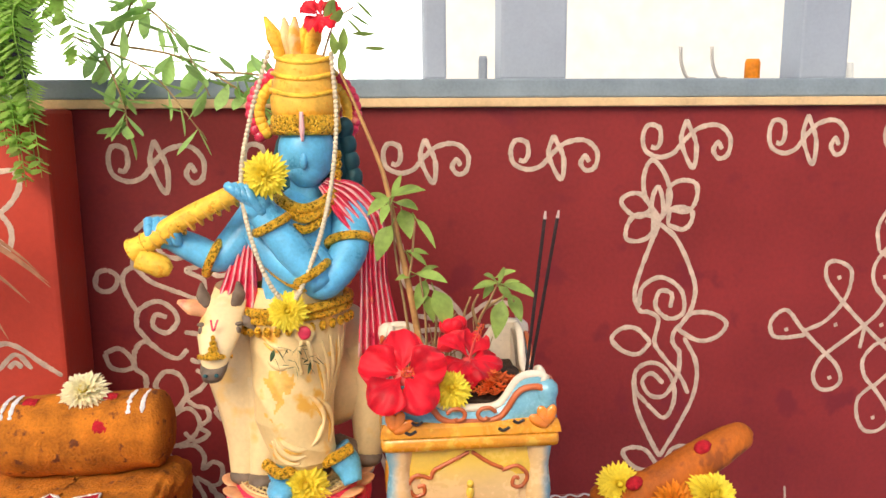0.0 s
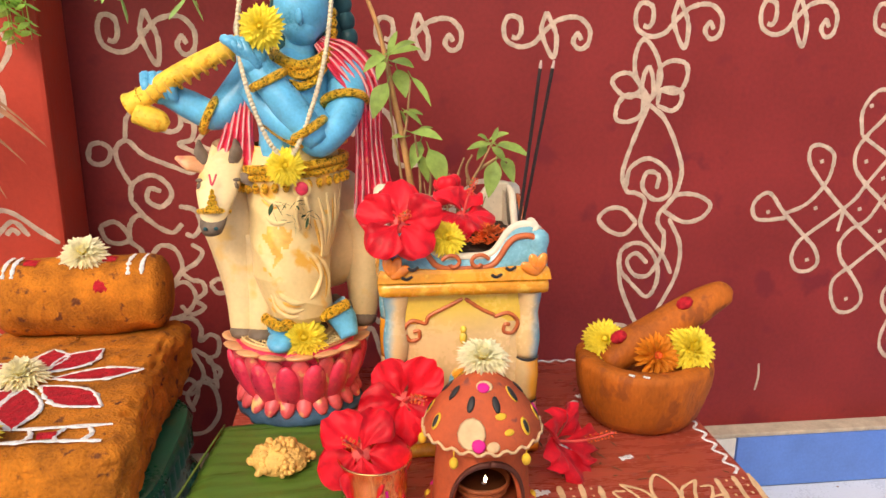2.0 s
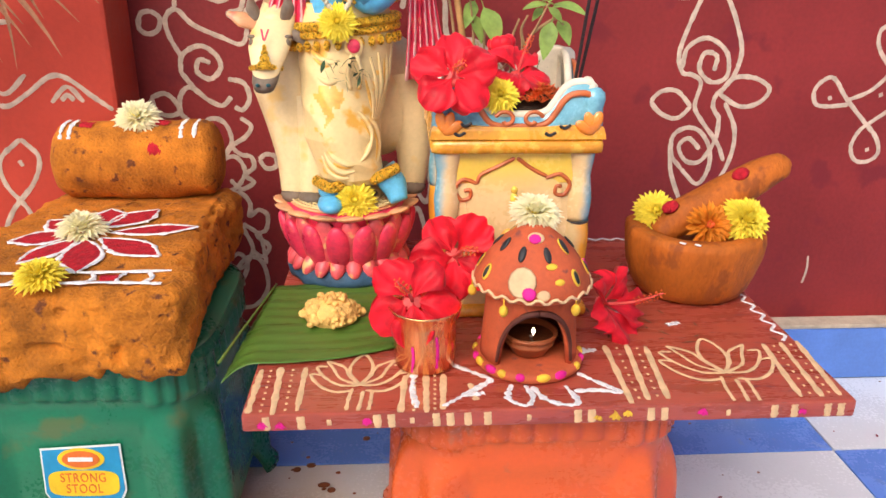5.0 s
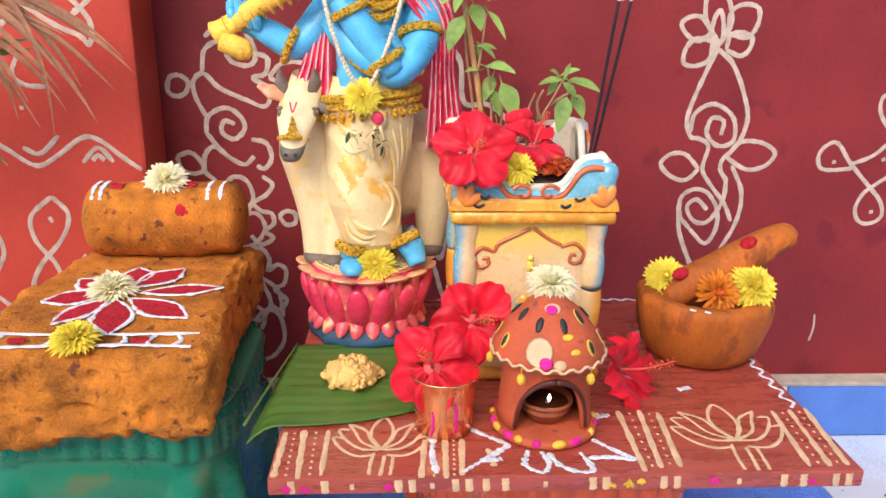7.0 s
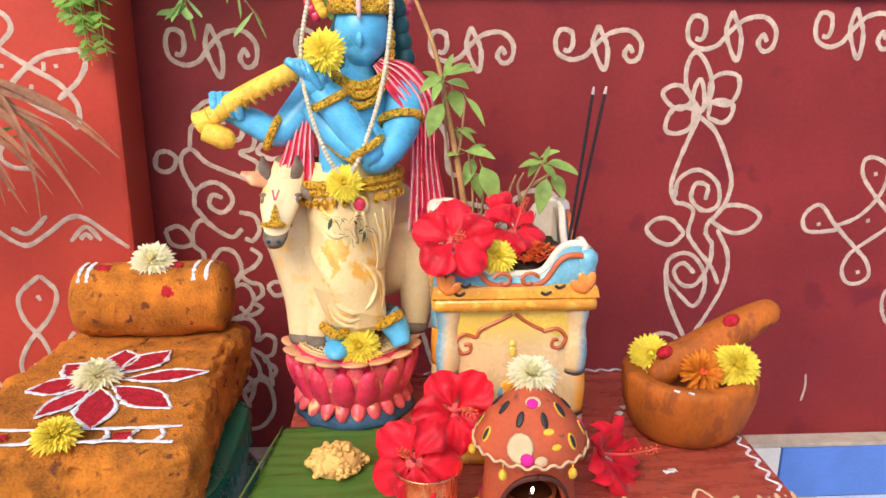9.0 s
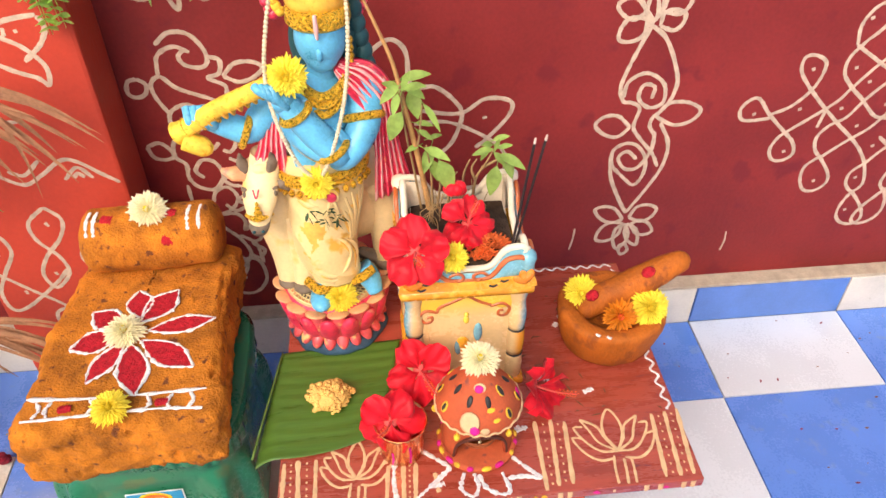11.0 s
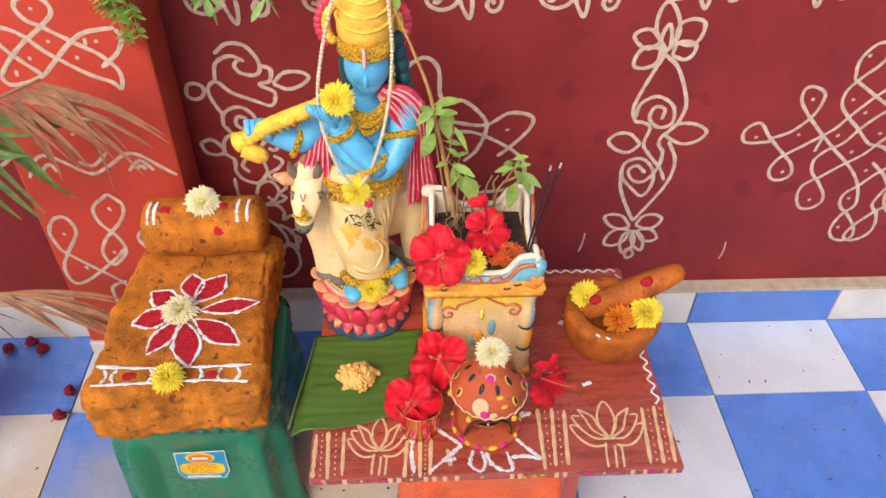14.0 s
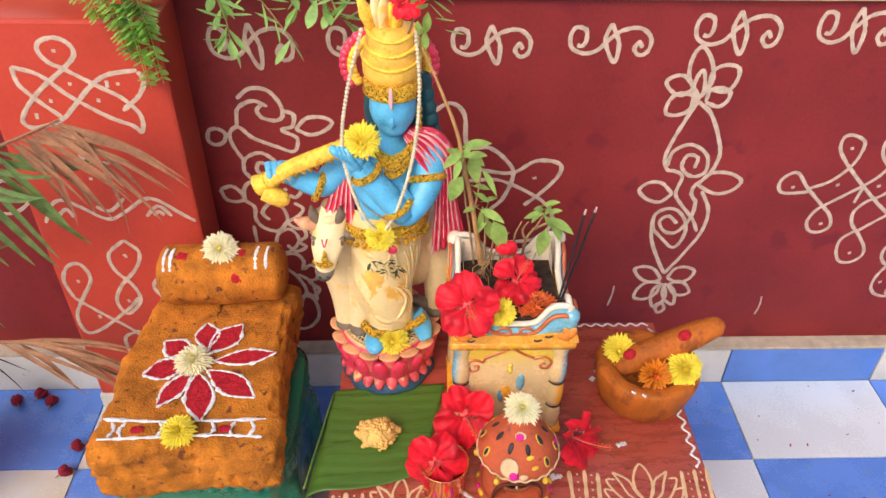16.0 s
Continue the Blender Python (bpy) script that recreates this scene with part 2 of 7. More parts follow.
OIL = make("lamp_oil", (0.07, 0.02, 0.008), 0.06, vary=0.1, bump=0)
MAGENTA = make("magenta_paint", (0.66, 0.012, 0.22), 0.6, vary=0.2, scale=60)
YELLOW_PAINT = make("yellow_paint", (0.72, 0.42, 0.035), 0.6, vary=0.25, scale=60)
CREAM_PAINT = make("cream_paint", (0.68, 0.43, 0.23), 0.7, vary=0.2, scale=60)
COPPER = make("copper", (0.84, 0.36, 0.15), 0.2, 0.95, vary=0.2, scale=25, bump=0.04, stretch=(1, 1, 0.25))
BANANA = make("banana_leaf", (0.085, 0.165, 0.022), 0.32, vary=0.22, scale=14, bump=0.35, fine=120, stretch=(0.5, 8, 1), through_light=0.12, depth=0.0015)
BANANA_RIB = make("banana_rib", (0.12, 0.18, 0.03), 0.45, vary=0.2, scale=30)
SWEET = make("semolina_sweet", (0.80, 0.46, 0.13), 0.75, vary=0.22, scale=90, bump=0.8, fine=500)
HIBISCUS = make("hibiscus_petal", (0.74, 0.008, 0.024), 0.45, vary=0.45, scale=26, bump=0.7, fine=120, stretch=(1, 1, 1), sheen=0.1, through_light=0.22, depth=0.003)
HIB_STYLE = make("hibiscus_column", (0.72, 0.10, 0.09), 0.55, vary=0.2)
POLLEN = make("pollen", (0.75, 0.12, 0.03), 0.8, vary=0.3)
MUM_WHITE = make("cream_petal", (0.95, 0.90, 0.64), 0.6, vary=0.10, scale=60, through_light=0.45)
MUM_YELLOW = make("yellow_petal", (0.92, 0.76, 0.075), 0.6, vary=0.18, scale=60, through_light=0.3)
MUM_ORANGE = make("orange_petal", (0.72, 0.24, 0.015), 0.6, vary=0.25, scale=60, through_light=0.3)
MUM_HEART = make("petal_heart", (0.80, 0.62, 0.06), 0.7, vary=0.3, scale=200, bump=0.8, fine=600)
IXORA = make("ixora_petal", (0.72, 0.14, 0.03), 0.6, vary=0.35, scale=80, through_light=0.2)
BASIL = make("basil_leaf", (0.28, 0.40, 0.09), 0.5, vary=0.4, scale=30, bump=0.4, fine=150, through_light=0.35)
BASIL_STEM = make("basil_stem", (0.32, 0.20, 0.09), 0.7, vary=0.3, scale=50, bump=0.4)
WOODY = make("woody_stem", (0.42, 0.22, 0.08), 0.7, vary=0.3, scale=60, bump=0.4)
FERN = make("fern_leaf", (0.46, 0.66, 0.17), 0.55, vary=0.3, scale=40, bump=0.3, through_light=0.55)
CURRY = make("branch_leaf", (0.38, 0.58, 0.18), 0.5, vary=0.3, scale=25, bump=0.3, through_light=0.4)
PALM = make("palm_leaf", (0.13, 0.20, 0.055), 0.45, vary=0.35, scale=20, bump=0.4, stretch=(3, 3, 3), through_light=0.25)
DRY = make("dry_leaf", (0.36, 0.17, 0.09), 0.75, vary=0.35, scale=30, bump=0.6, through_light=0.15)
DRY_DARK = make("dry_dark_leaf", (0.13, 0.06, 0.03), 0.8, vary=0.35, scale=30, bump=0.5)
PEARL = make("cream_beads", (0.64, 0.53, 0.36), 0.4, vary=0.15, scale=80)
INCENSE = make("incense_stick", (0.035, 0.022, 0.022), 0.9, vary=0.3, scale=300, bump=0.8, fine=700)
ASH = make("ash", (0.55, 0.40, 0.34), 0.95, vary=0.3, scale=300)
ROSE_DRY = make("dried_rose", (0.22, 0.008, 0.022), 0.75, vary=0.4, scale=90, bump=0.6)
STICKER_BLUE = make("sticker_blue", (0.03, 0.26, 0.48), 0.4, vary=0.15, scale=40)
STICKER_YELLOW = make("sticker_yellow", (0.80, 0.50, 0.02), 0.4, vary=0.15, scale=40)
STICKER_ORANGE = make("sticker_orange", (0.70, 0.16, 0.03), 0.4, vary=0.15, scale=40)
STICKER_WHITE = make("sticker_white", (0.75, 0.74, 0.70), 0.5, vary=0.1, scale=40)
DARK_POT = make("dark_grey_pot", (0.06, 0.062, 0.068), 0.55, vary=0.25, scale=20, bump=0.1)
MAROON_POT = make("maroon_pot", (0.17, 0.02, 0.03), 0.5, vary=0.2, scale=20, bump=0.1)
STEEL = make("steel_wire", (0.55, 0.50, 0.45), 0.35, 0.8, vary=0.1)
RUBBER = make("black_rubber", (0.02, 0.02, 0.022), 0.6, vary=0.1)
FLAME = bpy.data.materials.new("flame")
FLAME.use_nodes = True
FLAME.node_tree.nodes["Principled BSDF"].inputs["Emission Color"].default_value = (1.0, 0.78, 0.45, 1)
FLAME.node_tree.nodes["Principled BSDF"].inputs["Emission Strength"].default_value = 12.0

# ---- mesh helpers ----
rnd = random.Random(7)
pi = math.pi


def mesh_object(name, bm, mats, smooth=True):
    data = bpy.data.meshes.new(name)
    bmesh.ops.recalc_face_normals(bm, faces=bm.faces[:])
    bm.to_mesh(data)
    bm.free()
    for m in mats if isinstance(mats, (list, tuple)) else [mats]:
        data.materials.append(m)
    if smooth:
        data.polygons.foreach_set("use_smooth", [True] * len(data.polygons))
    return new(name, data)


def part(name, bm, material, parent, label="", smooth=True):
    ob = mesh_object(name, bm, material, smooth)
    ob.parent = parent
    return tagged(ob, label) if label else ob


def thing(name, m, label, category, group="", kind=""):
    ob = new(name)
    ob.empty_display_size = 0.02
    ob.matrix_world = m if isinstance(m, Matrix) else Matrix.Translation(m)
    return tagged(ob, label, category, group, kind)


def loft(bm, rings, closed=True, caps=True, index=0):
    rows = [[bm.verts.new(p) for p in ring] for ring in rings]
    for a, b in zip(rows, rows[1:]):
        n = len(a)
        for i in range(n if closed else n - 1):
            f = bm.faces.new((a[i], a[(i + 1) % n], b[(i + 1) % n], b[i]))
            f.material_index = index
    if caps and closed:
        for row in (rows[0], rows[-1]):
            bm.faces.new(row).material_index = index
    return rows


def lathe(bm, profile, n=40, at=(0, 0, 0), squash=(1, 1), index=0, caps=True, wobble=0.0, seed=0.0):
    rings = []
    for r, z in profile:
        ring = []
        for i in range(n):
            a = 2 * math.pi * i / n
            k = 1 + wobble * noise.noise((3 * math.cos(a) + seed, 3 * math.sin(a), 20 * z))
            ring.append((at[0] + r * k * squash[0] * math.cos(a), at[1] + r * k * squash[1] * math.sin(a), at[2] + z))
        rings.append(ring)
    return loft(bm, rings, True, caps, index)


def smooth_line(points, steps=5, loop=False):
    """Catmull-Rom line through points."""
    pts = [Vector(p) for p in points]
    if len(pts) < 3:
        return [pts[0].lerp(pts[-1], i / (2 * steps)) for i in range(2 * steps + 1)]
    ends = [pts[-2] if loop else 2 * pts[0] - pts[1], *pts, pts[1] if loop else 2 * pts[-1] - pts[-2]]
    line = []
    for i in range(1, len(ends) - 2):
        a, b, c, d = ends[i - 1:i + 3]
        for s in range(steps):
            t = s / steps
            line.append(0.5 * (2 * b + (c - a) * t + (2 * a - 5 * b + 4 * c - d) * t * t + (3 * b - a - 3 * c + d) * t ** 3))
    return line + [pts[-1]]


def tube(bm, points, radii, n=10, index=0, flat=1.0, steps=5):
    line = smooth_line(points, steps)
    radii = radii if isinstance(radii, (list, tuple)) else [radii, radii]
    rings, side = [], None
    for i, p in enumerate(line):
        d = (line[min(i + 1, len(line) - 1)] - line[max(i - 1, 0)]).normalized()
        if side is None:
            side = d.orthogonal().normalized()
        side = (side - d * side.dot(d)).normalized()
        up = d.cross(side)
        f = i / (len(line) - 1) * (len(radii) - 1)
        k = min(int(f), len(radii) - 2)
        r = radii[k] + (radii[k + 1] - radii[k]) * (f - k)
        rings.append([p + side * r * math.cos(2 * math.pi * j / n) + up * r * flat * math.sin(2 * math.pi * j / n) for j in range(n)])
    loft(bm, rings, True, True, index)


def ball(bm, at, size, index=0, u=18, v=12, turn=None):
    """An ellipsoid; size: its half axes."""
    size = size if isinstance(size, (list, tuple)) else (size,) * 3
    m = Matrix.Translation(at) @ (turn.to_4x4() if turn else Matrix()) @ Matrix.Diagonal((*size, 1))
    start = len(bm.faces)
    bmesh.ops.create_uvsphere(bm, u_segments=u, v_segments=v, radius=1, matrix=m)
    bm.faces.ensure_lookup_table()
    for f in bm.faces[start:]:
        f.material_index = index


def box(bm, lo, hi, bevel=0.0, index=0):
    start = len(bm.faces)
    c, s = [(a + b) / 2 for a, b in zip(lo, hi)], [b - a for a, b in zip(lo, hi)]
    made = bmesh.ops.create_cube(bm, size=1, matrix=Matrix.Translation(c) @ Matrix.Diagonal((*s, 1)))
    if bevel:
        edges = list({e for v in made["verts"] for e in v.link_edges})
        bmesh.ops.bevel(bm, geom=edges, offset=bevel, segments=2, affect="EDGES", profile=0.6)
    bm.faces.ensure_lookup_table()
    for f in bm.faces[start:]:
        f.material_index = index


def stroke(bm, points, width, place, height=0.0004, seed=0.0, index=0, steps=9, ragged=0.22):
    """A hand-drawn line of paint or powder with a raised middle. place(u, v, h): a point of the surface, h above it."""
    line = smooth_line([(p[0], p[1], 0) for p in points], steps)
    rows = []
    for i, p in enumerate(line):
        d = line[min(i + 1, len(line) - 1)] - line[max(i - 1, 0)]
        d = d.normalized() if d.length > 1e-9 else Vector((1, 0, 0))
        s = Vector((-d.y, d.x, 0))
        w = width / 2 * (1 + ragged * noise.noise((seed + i * 1.9, seed, p.x * 60)) + 0.8 * ragged * noise.noise((seed, i * 0.31, 5)))
        if i in (0, len(line) - 1):
            w *= 0.6
        j = s * width * 0.06 * noise.noise((seed + 9, i * 1.7, 2))
        rows.append([place(*(p + j + s * w * k).xy, height * h) for k, h in ((-1, 0.12), (-0.55, 0.9), (0.55, 1), (1, 0.12))])
    loft(bm, rows, closed=False, caps=False, index=index)


def strokes(name, lines, width, place, material, parent, label="", height=0.0004, ragged=0.26, each=False):
    """Lines of one drawing; each: every line a part of its own."""
    if each:
        for k, l in enumerate(lines):
            bm = bmesh.new()
            stroke(bm, l, width, place, height, seed=k * 3.7 + len(name), ragged=ragged)
            part(name, bm, material, parent, label)
        return None
    bm = bmesh.new()
    for k, l in enumerate(lines):
        stroke(bm, l, width, place, height, seed=k * 3.7 + len(name), ragged=ragged)
    return part(name, bm, material, parent, label)


def blade(bm, base, tip, width, bend=(0, 0, 0), fold=0.15, index=0, steps=6, shape=0.45, normal=None):
    """A leaf or petal from base to tip, widest at shape of its length, folded along its middle."""
    base, tip, bend = Vector(base), Vector(tip), Vector(bend)
    d = tip - base
    nrm = Vector(normal) if normal else (d.cross(Vector((0.3, 0.2, 1))).cross(d))
    side = d.cross(nrm).normalized()
    nrm = side.cross(d).normalized()
    rows = []
    for i in range(steps + 1):
        t = i / steps
        w = width / 2 * (math.sin(math.pi * min(1, t / (2 * shape))) if t < shape else math.cos(math.pi / 2 * (t - shape) / (1 - shape)) ** 0.8)
        w = max(w, width * 0.03)
        p = base + d * t + bend * (4 * t * (1 - t)) * 0.5 + bend * t * t * 0.5
        rows.append([p - side * w + nrm * w * fold, p - side * w * 0.5 + nrm * w * fold * 0.4, p, p + side * w * 0.5 + nrm * w * fold * 0.4, p + side * w + nrm * w * fold])
    loft(bm, rows, closed=False, caps=False, index=index)


def at_wall(ox, oz, y=0.0):
    return lambda u, v, h: Vector((ox + u, y - h - 0.0005, oz + v))

# ---- setting ----
TOP = 0.826          # top of the red paint
PILLAR_X0, PILLAR_X1, PILLAR_Y = -0.775, -0.503, -0.097


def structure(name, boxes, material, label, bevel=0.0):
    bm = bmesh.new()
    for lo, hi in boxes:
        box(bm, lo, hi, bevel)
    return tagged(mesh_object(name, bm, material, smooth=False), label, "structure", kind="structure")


floor = structure("floor", [((-3.4, -3.2, -0.10), (3.4, 0.0, -0.006))], GROUT, "floor bed under blue and white chequered tiles")
wall_back = structure("wall_back", [((-3.4, 0.0, -0.1), (3.4, 0.16, TOP))], RED_WALL, "low dark red painted parapet wall with white drawings")
pillar = structure("wall_pillar", [((PILLAR_X0, PILLAR_Y, 0.055), (PILLAR_X1, -0.0005, TOP))], PILLAR_PAINT, "bright red painted pillar with white drawings", 0.006)
trim_back = structure("trim_back", [((-3.4, -0.012, TOP + 0.0005), (3.4, 0.16, TOP + 0.013))], TRIM, "cream painted line along the parapet top", 0.002)
structure("trim_sill", [((-3.4, -0.004, TOP + 0.0135), (3.4, 0.20, TOP + 0.040))], SLATE, "grey slate coping on the parapet", 0.003)
# unseen pale wall added behind the camera to cut low light on the parapet
structure("wall_light_block", [((-3.4, -3.3, -0.1), (3.4, -3.2, 2.1))], PALE, "unseen pale plastered wall added behind the camera to cut low light")
structure("ground", [((-60, 0.3, -4.2), (60, 80, -4.0))], PALE, "pale ground far below the terrace")
structure("backdrop_sky", [((-150, 85, -6), (150, 86, 90))], HAZE, "bright hazy white sky beyond the parapet")
for k, (x0, x1) in enumerate(((-0.020, 0.012), (0.092, 0.190), (0.552, 0.628), (-1.2, -1.12), (1.35, 1.43))):
    structure("trim_post_%d" % (k + 1), [((x0, 0.03, TOP + 0.0405), (x1, 0.09, 2.6))], POST, "grey painted upright of the opening above the parapet", 0.004)
structure("trim_beam", [((-3.4, 0.02, 2.6005), (3.4, 0.14, 2.8))], POST, "grey beam over the parapet opening", 0.004)
far_house = thing("apartment_building", (2.2, 6.0, -4.0), "pale apartment building across the street", "building")
bm = bmesh.new()
box(bm, (-1.6, 0, 0), (3.0, 3, 9.0))
part("wall", bm, PALE, far_house, smooth=False)
for i in range(3):
    for j in range(3):
        bm = bmesh.new()
        box(bm, (-1.1 + 1.4 * i, -0.05, 1.2 + 2.6 * j), (-0.4 + 1.4 * i, 0.02, 2.5 + 2.6 * j), 0.02)
        part("window", bm, SLATE, far_house, smooth=False)

# skirting of alternating tiles with a mortar ledge
PX, PY, X0, Y0 = 0.327, 0.2865, 0.516, -0.235
bm = bmesh.new()
for a, b in ((-3.4, PILLAR_X0 - 0.002), (PILLAR_X1 + 0.002, 3.4)):
    box(bm, (a, -0.034, 0.0965), (b, -0.0005, 0.104), 0.002)
ledge = tagged(mesh_object("baseboard_ledge", bm, MORTAR, False), "thin mortar ledge on top of the skirting tiles", "structure", kind="structure")
skirting = tagged(new("baseboard"), "skirting of alternating white and blue tiles", "structure", kind="structure")
for k in range(-12, 9):
    x = X0 + PX * k
    lo, hi = x + 0.0015, x + PX - 0.0015
    for a, b in ((max(lo, -3.4), min(hi, PILLAR_X0 - 0.002)), (max(lo, PILLAR_X1 + 0.002), min(hi, 3.4))):
        if b - a > 0.01:
            bm = bmesh.new()
            box(bm, (a, -0.035, 0.0005), (b, -0.001, 0.096), 0.0015)
            part("tile", bm, SKIRT_BLUE if k % 2 == 0 else SKIRT_WHITE, skirting, smooth=False)
bm = bmesh.new()
box(bm, (PILLAR_X0 - 0.004, PILLAR_Y - 0.004, 0.0005), (PILLAR_X1 + 0.004, -0.036, 0.0545), 0.003)
tagged(mesh_object("baseboard_pillar", bm, SKIRT_WHITE, False), "worn white skirting round the foot of the pillar", "structure", kind="structure")

# lime drawings on the wall and pillar
CURL = [
    [(-0.061, 0.012), (-0.052, 0.01), (-0.046, 0.021), (-0.049, 0.04), (-0.066, 0.044), (-0.074, 0.028), (-0.069, 0.006), (-0.047, -0.004), (-0.025, 0.002), (-0.009, 0.02), (0.014, 0.039), (0.045, 0.043), (0.065, 0.025), (0.063, 0), (0.049, -0.007), (0.039, 0.005), (0.046, 0.017), (0.053, 0.007)],
    [(-0.006, 0.052), (-0.013, 0.019), (0.007, -0.021), (0.011, 0.014), (-0.006, 0.052)],
]
VINE_TOP = [
    [(-0.069, 0.159), (-0.055, 0.19), (-0.065, 0.226), (-0.085, 0.248), (-0.097, 0.228), (-0.094, 0.193), (-0.069, 0.159)],
    [(-0.059, 0.175), (-0.029, 0.17), (-0.015, 0.188), (-0.017, 0.212), (-0.04, 0.217), (-0.058, 0.205), (-0.059, 0.175)],
    [(-0.058, 0.151), (-0.035, 0.143), (-0.022, 0.153), (-0.021, 0.17), (-0.037, 0.177), (-0.054, 0.173), (-0.058, 0.151)],
    [(-0.083, 0.177), (-0.101, 0.197), (-0.119, 0.198), (-0.131, 0.187), (-0.118, 0.17), (-0.1, 0.164), (-0.083, 0.177)],
    [(-0.08, 0.164), (-0.106, 0.167), (-0.12, 0.152), (-0.121, 0.131), (-0.101, 0.127), (-0.082, 0.138), (-0.08, 0.164)],
    [(-0.074, 0.151), (-0.066, 0.17), (-0.068, 0.193), (-0.075, 0.208), (-0.082, 0.196), (-0.083, 0.174), (-0.074, 0.151)],
]
VINE = [
    [(-0.071, 0.153), (-0.09, 0.103), (-0.105, 0.05), (-0.097, 0.02), (-0.082, 0.016), (-0.066, 0.004), (-0.071, -0.031), (-0.058, -0.053), (-0.027, -0.09), (-0.013, -0.118)],
    [(-0.098, 0.026), (-0.093, 0.056), (-0.064, 0.07), (-0.032, 0.049), (-0.027, 0.014), (-0.05, 0.005), (-0.071, 0.024), (-0.066, 0.048), (-0.047, 0.044), (-0.048, 0.022)],
    [(-0.071, 0.153), (-0.041, 0.126), (-0.012, 0.063), (-0.012, 0.027), (-0.024, 0.002), (-0.039, -0.014), (-0.042, -0.032), (-0.03, -0.05)],
    [(-0.077, -0.032), (-0.101, -0.009), (-0.125, -0.009), (-0.139, -0.025), (-0.121, -0.044), (-0.096, -0.05), (-0.077, -0.032)],
    [(-0.035, -0.013), (0, -0.032), (0.03, -0.026), (0.043, -0.005), (0.018, 0.011), (-0.015, 0.011), (-0.035, -0.013)],
]
VINE_LOW_A = [
    [(-0.03, -0.045), (-0.031, -0.083), (-0.05, -0.118), (-0.074, -0.118), (-0.088, -0.095), (-0.074, -0.082), (-0.054, -0.099)],
    [(-0.08, -0.131), (-0.098, -0.108), (-0.099, -0.078), (-0.078, -0.065), (-0.055, -0.073), (-0.037, -0.102), (-0.037, -0.136), (-0.052, -0.156), (-0.08, -0.131)],
    [(-0.024, -0.026), (-0.002, -0.07), (-0.004, -0.119), (-0.027, -0.171), (-0.055, -0.221)],
    [(-0.102, -0.088), (-0.096, -0.135), (-0.075, -0.184), (-0.055, -0.221)],
    [(-0.058, -0.236), (-0.077, -0.21), (-0.099, -0.203), (-0.115, -0.21), (-0.102, -0.231), (-0.08, -0.243), (-0.058, -0.236)],
    [(-0.056, -0.246), (-0.082, -0.243), (-0.1, -0.259), (-0.104, -0.283), (-0.084, -0.288), (-0.063, -0.275), (-0.056, -0.246)],
]
VINE_LOW_B = [
    [(-0.047, -0.233), (-0.021, -0.244), (-0.002, -0.234), (0.004, -0.215), (-0.015, -0.205), (-0.036, -0.21), (-0.047, -0.233)],
    [(-0.041, -0.25), (-0.026, -0.273), (-0.007, -0.278), (0.005, -0.269), (-0.006, -0.25), (-0.024, -0.241), (-0.041, -0.25)],
    [(-0.051, -0.247), (-0.068, -0.26), (-0.07, -0.286), (-0.061, -0.309), (-0.047, -0.299), (-0.041, -0.276), (-0.051, -0.247)],
    [(-0.049, -0.247), (-0.049, -0.271), (-0.038, -0.293), (-0.022, -0.303), (-0.021, -0.284), (-0.029, -0.261), (-0.049, -0.247)],
    [(-0.045, -0.298), (-0.055, -0.302), (-0.055, -0.314), (-0.049, -0.325), (-0.041, -0.322), (-0.037, -0.312), (-0.045, -0.298)],
]
KOLAM_A = [
    [(-0.076, -0.029), (-0.109, -0.032), (-0.129, -0.028), (-0.135, -0.009), (-0.125, 0.007), (-0.107, 0.011), (-0.082, -0.019), (-0.045, -0.056), (-0.02, -0.081), (-0.011, -0.106), (-0.025, -0.12), (-0.047, -0.118), (-0.058, -0.097), (-0.051, -0.073), (-0.038, -0.06), (0.003, -0.03), (0.038, -0.002), (0.056, 0.024), (0.089, 0.067), (0.122, 0.097)],
    [(0.137, -0.203), (0.126, -0.231), (0.125, -0.259), (0.14, -0.279), (0.165, -0.285), (0.179, -0.272), (0.17, -0.244), (0.137, -0.203)],
    [(0.045, -0.12), (0.081, -0.089), (0.117, -0.062), (0.14, -0.032), (0.164, -0.003)],
]
KOLAM_B = [
    [(-0.081, -0.023), (-0.044, -0.007), (-0.016, 0.025), (-0.007, 0.055), (-0.01, 0.076), (-0.032, 0.088), (-0.048, 0.084), (-0.048, 0.062), (-0.031, 0.037), (0.003, 0.001), (0.054, -0.048), (0.097, -0.086), (0.125, -0.118), (0.142, -0.148), (0.152, -0.185), (0.137, -0.203), (0.118, -0.184), (0.118, -0.158), (0.14, -0.137), (0.16, -0.112), (0.196, -0.08)],
    [(0.044, -0.117), (0.022, -0.138), (0.022, -0.167), (0.036, -0.192), (0.059, -0.195), (0.076, -0.18), (0.073, -0.157), (0.049, -0.124), (0.03, -0.102), (0.024, -0.075), (0.039, -0.052), (0.067, -0.035), (0.088, -0.002), (0.115, 0.029), (0.142, 0.049)],
]
KOLAM_C = [
    [(0.035, 0.103), (0.03, 0.138), (0.041, 0.163), (0.057, 0.174), (0.072, 0.168), (0.077, 0.145), (0.066, 0.126), (0.047, 0.106), (0.03, 0.079), (0.032, 0.051), (0.052, 0.026), (0.083, -0.002), (0.118, -0.036), (0.151, -0.045), (0.182, -0.073), (0.21, -0.113)],
    [(0.035, 0.103), (0.067, 0.082), (0.111, 0.054), (0.148, 0.035), (0.180, 0.028)],
    [(0.221, -0.139), (0.205, -0.159), (0.217, -0.194), (0.24, -0.215), (0.254, -0.22)],
    [(0.017, -0.054), (0.022, -0.021)],
]
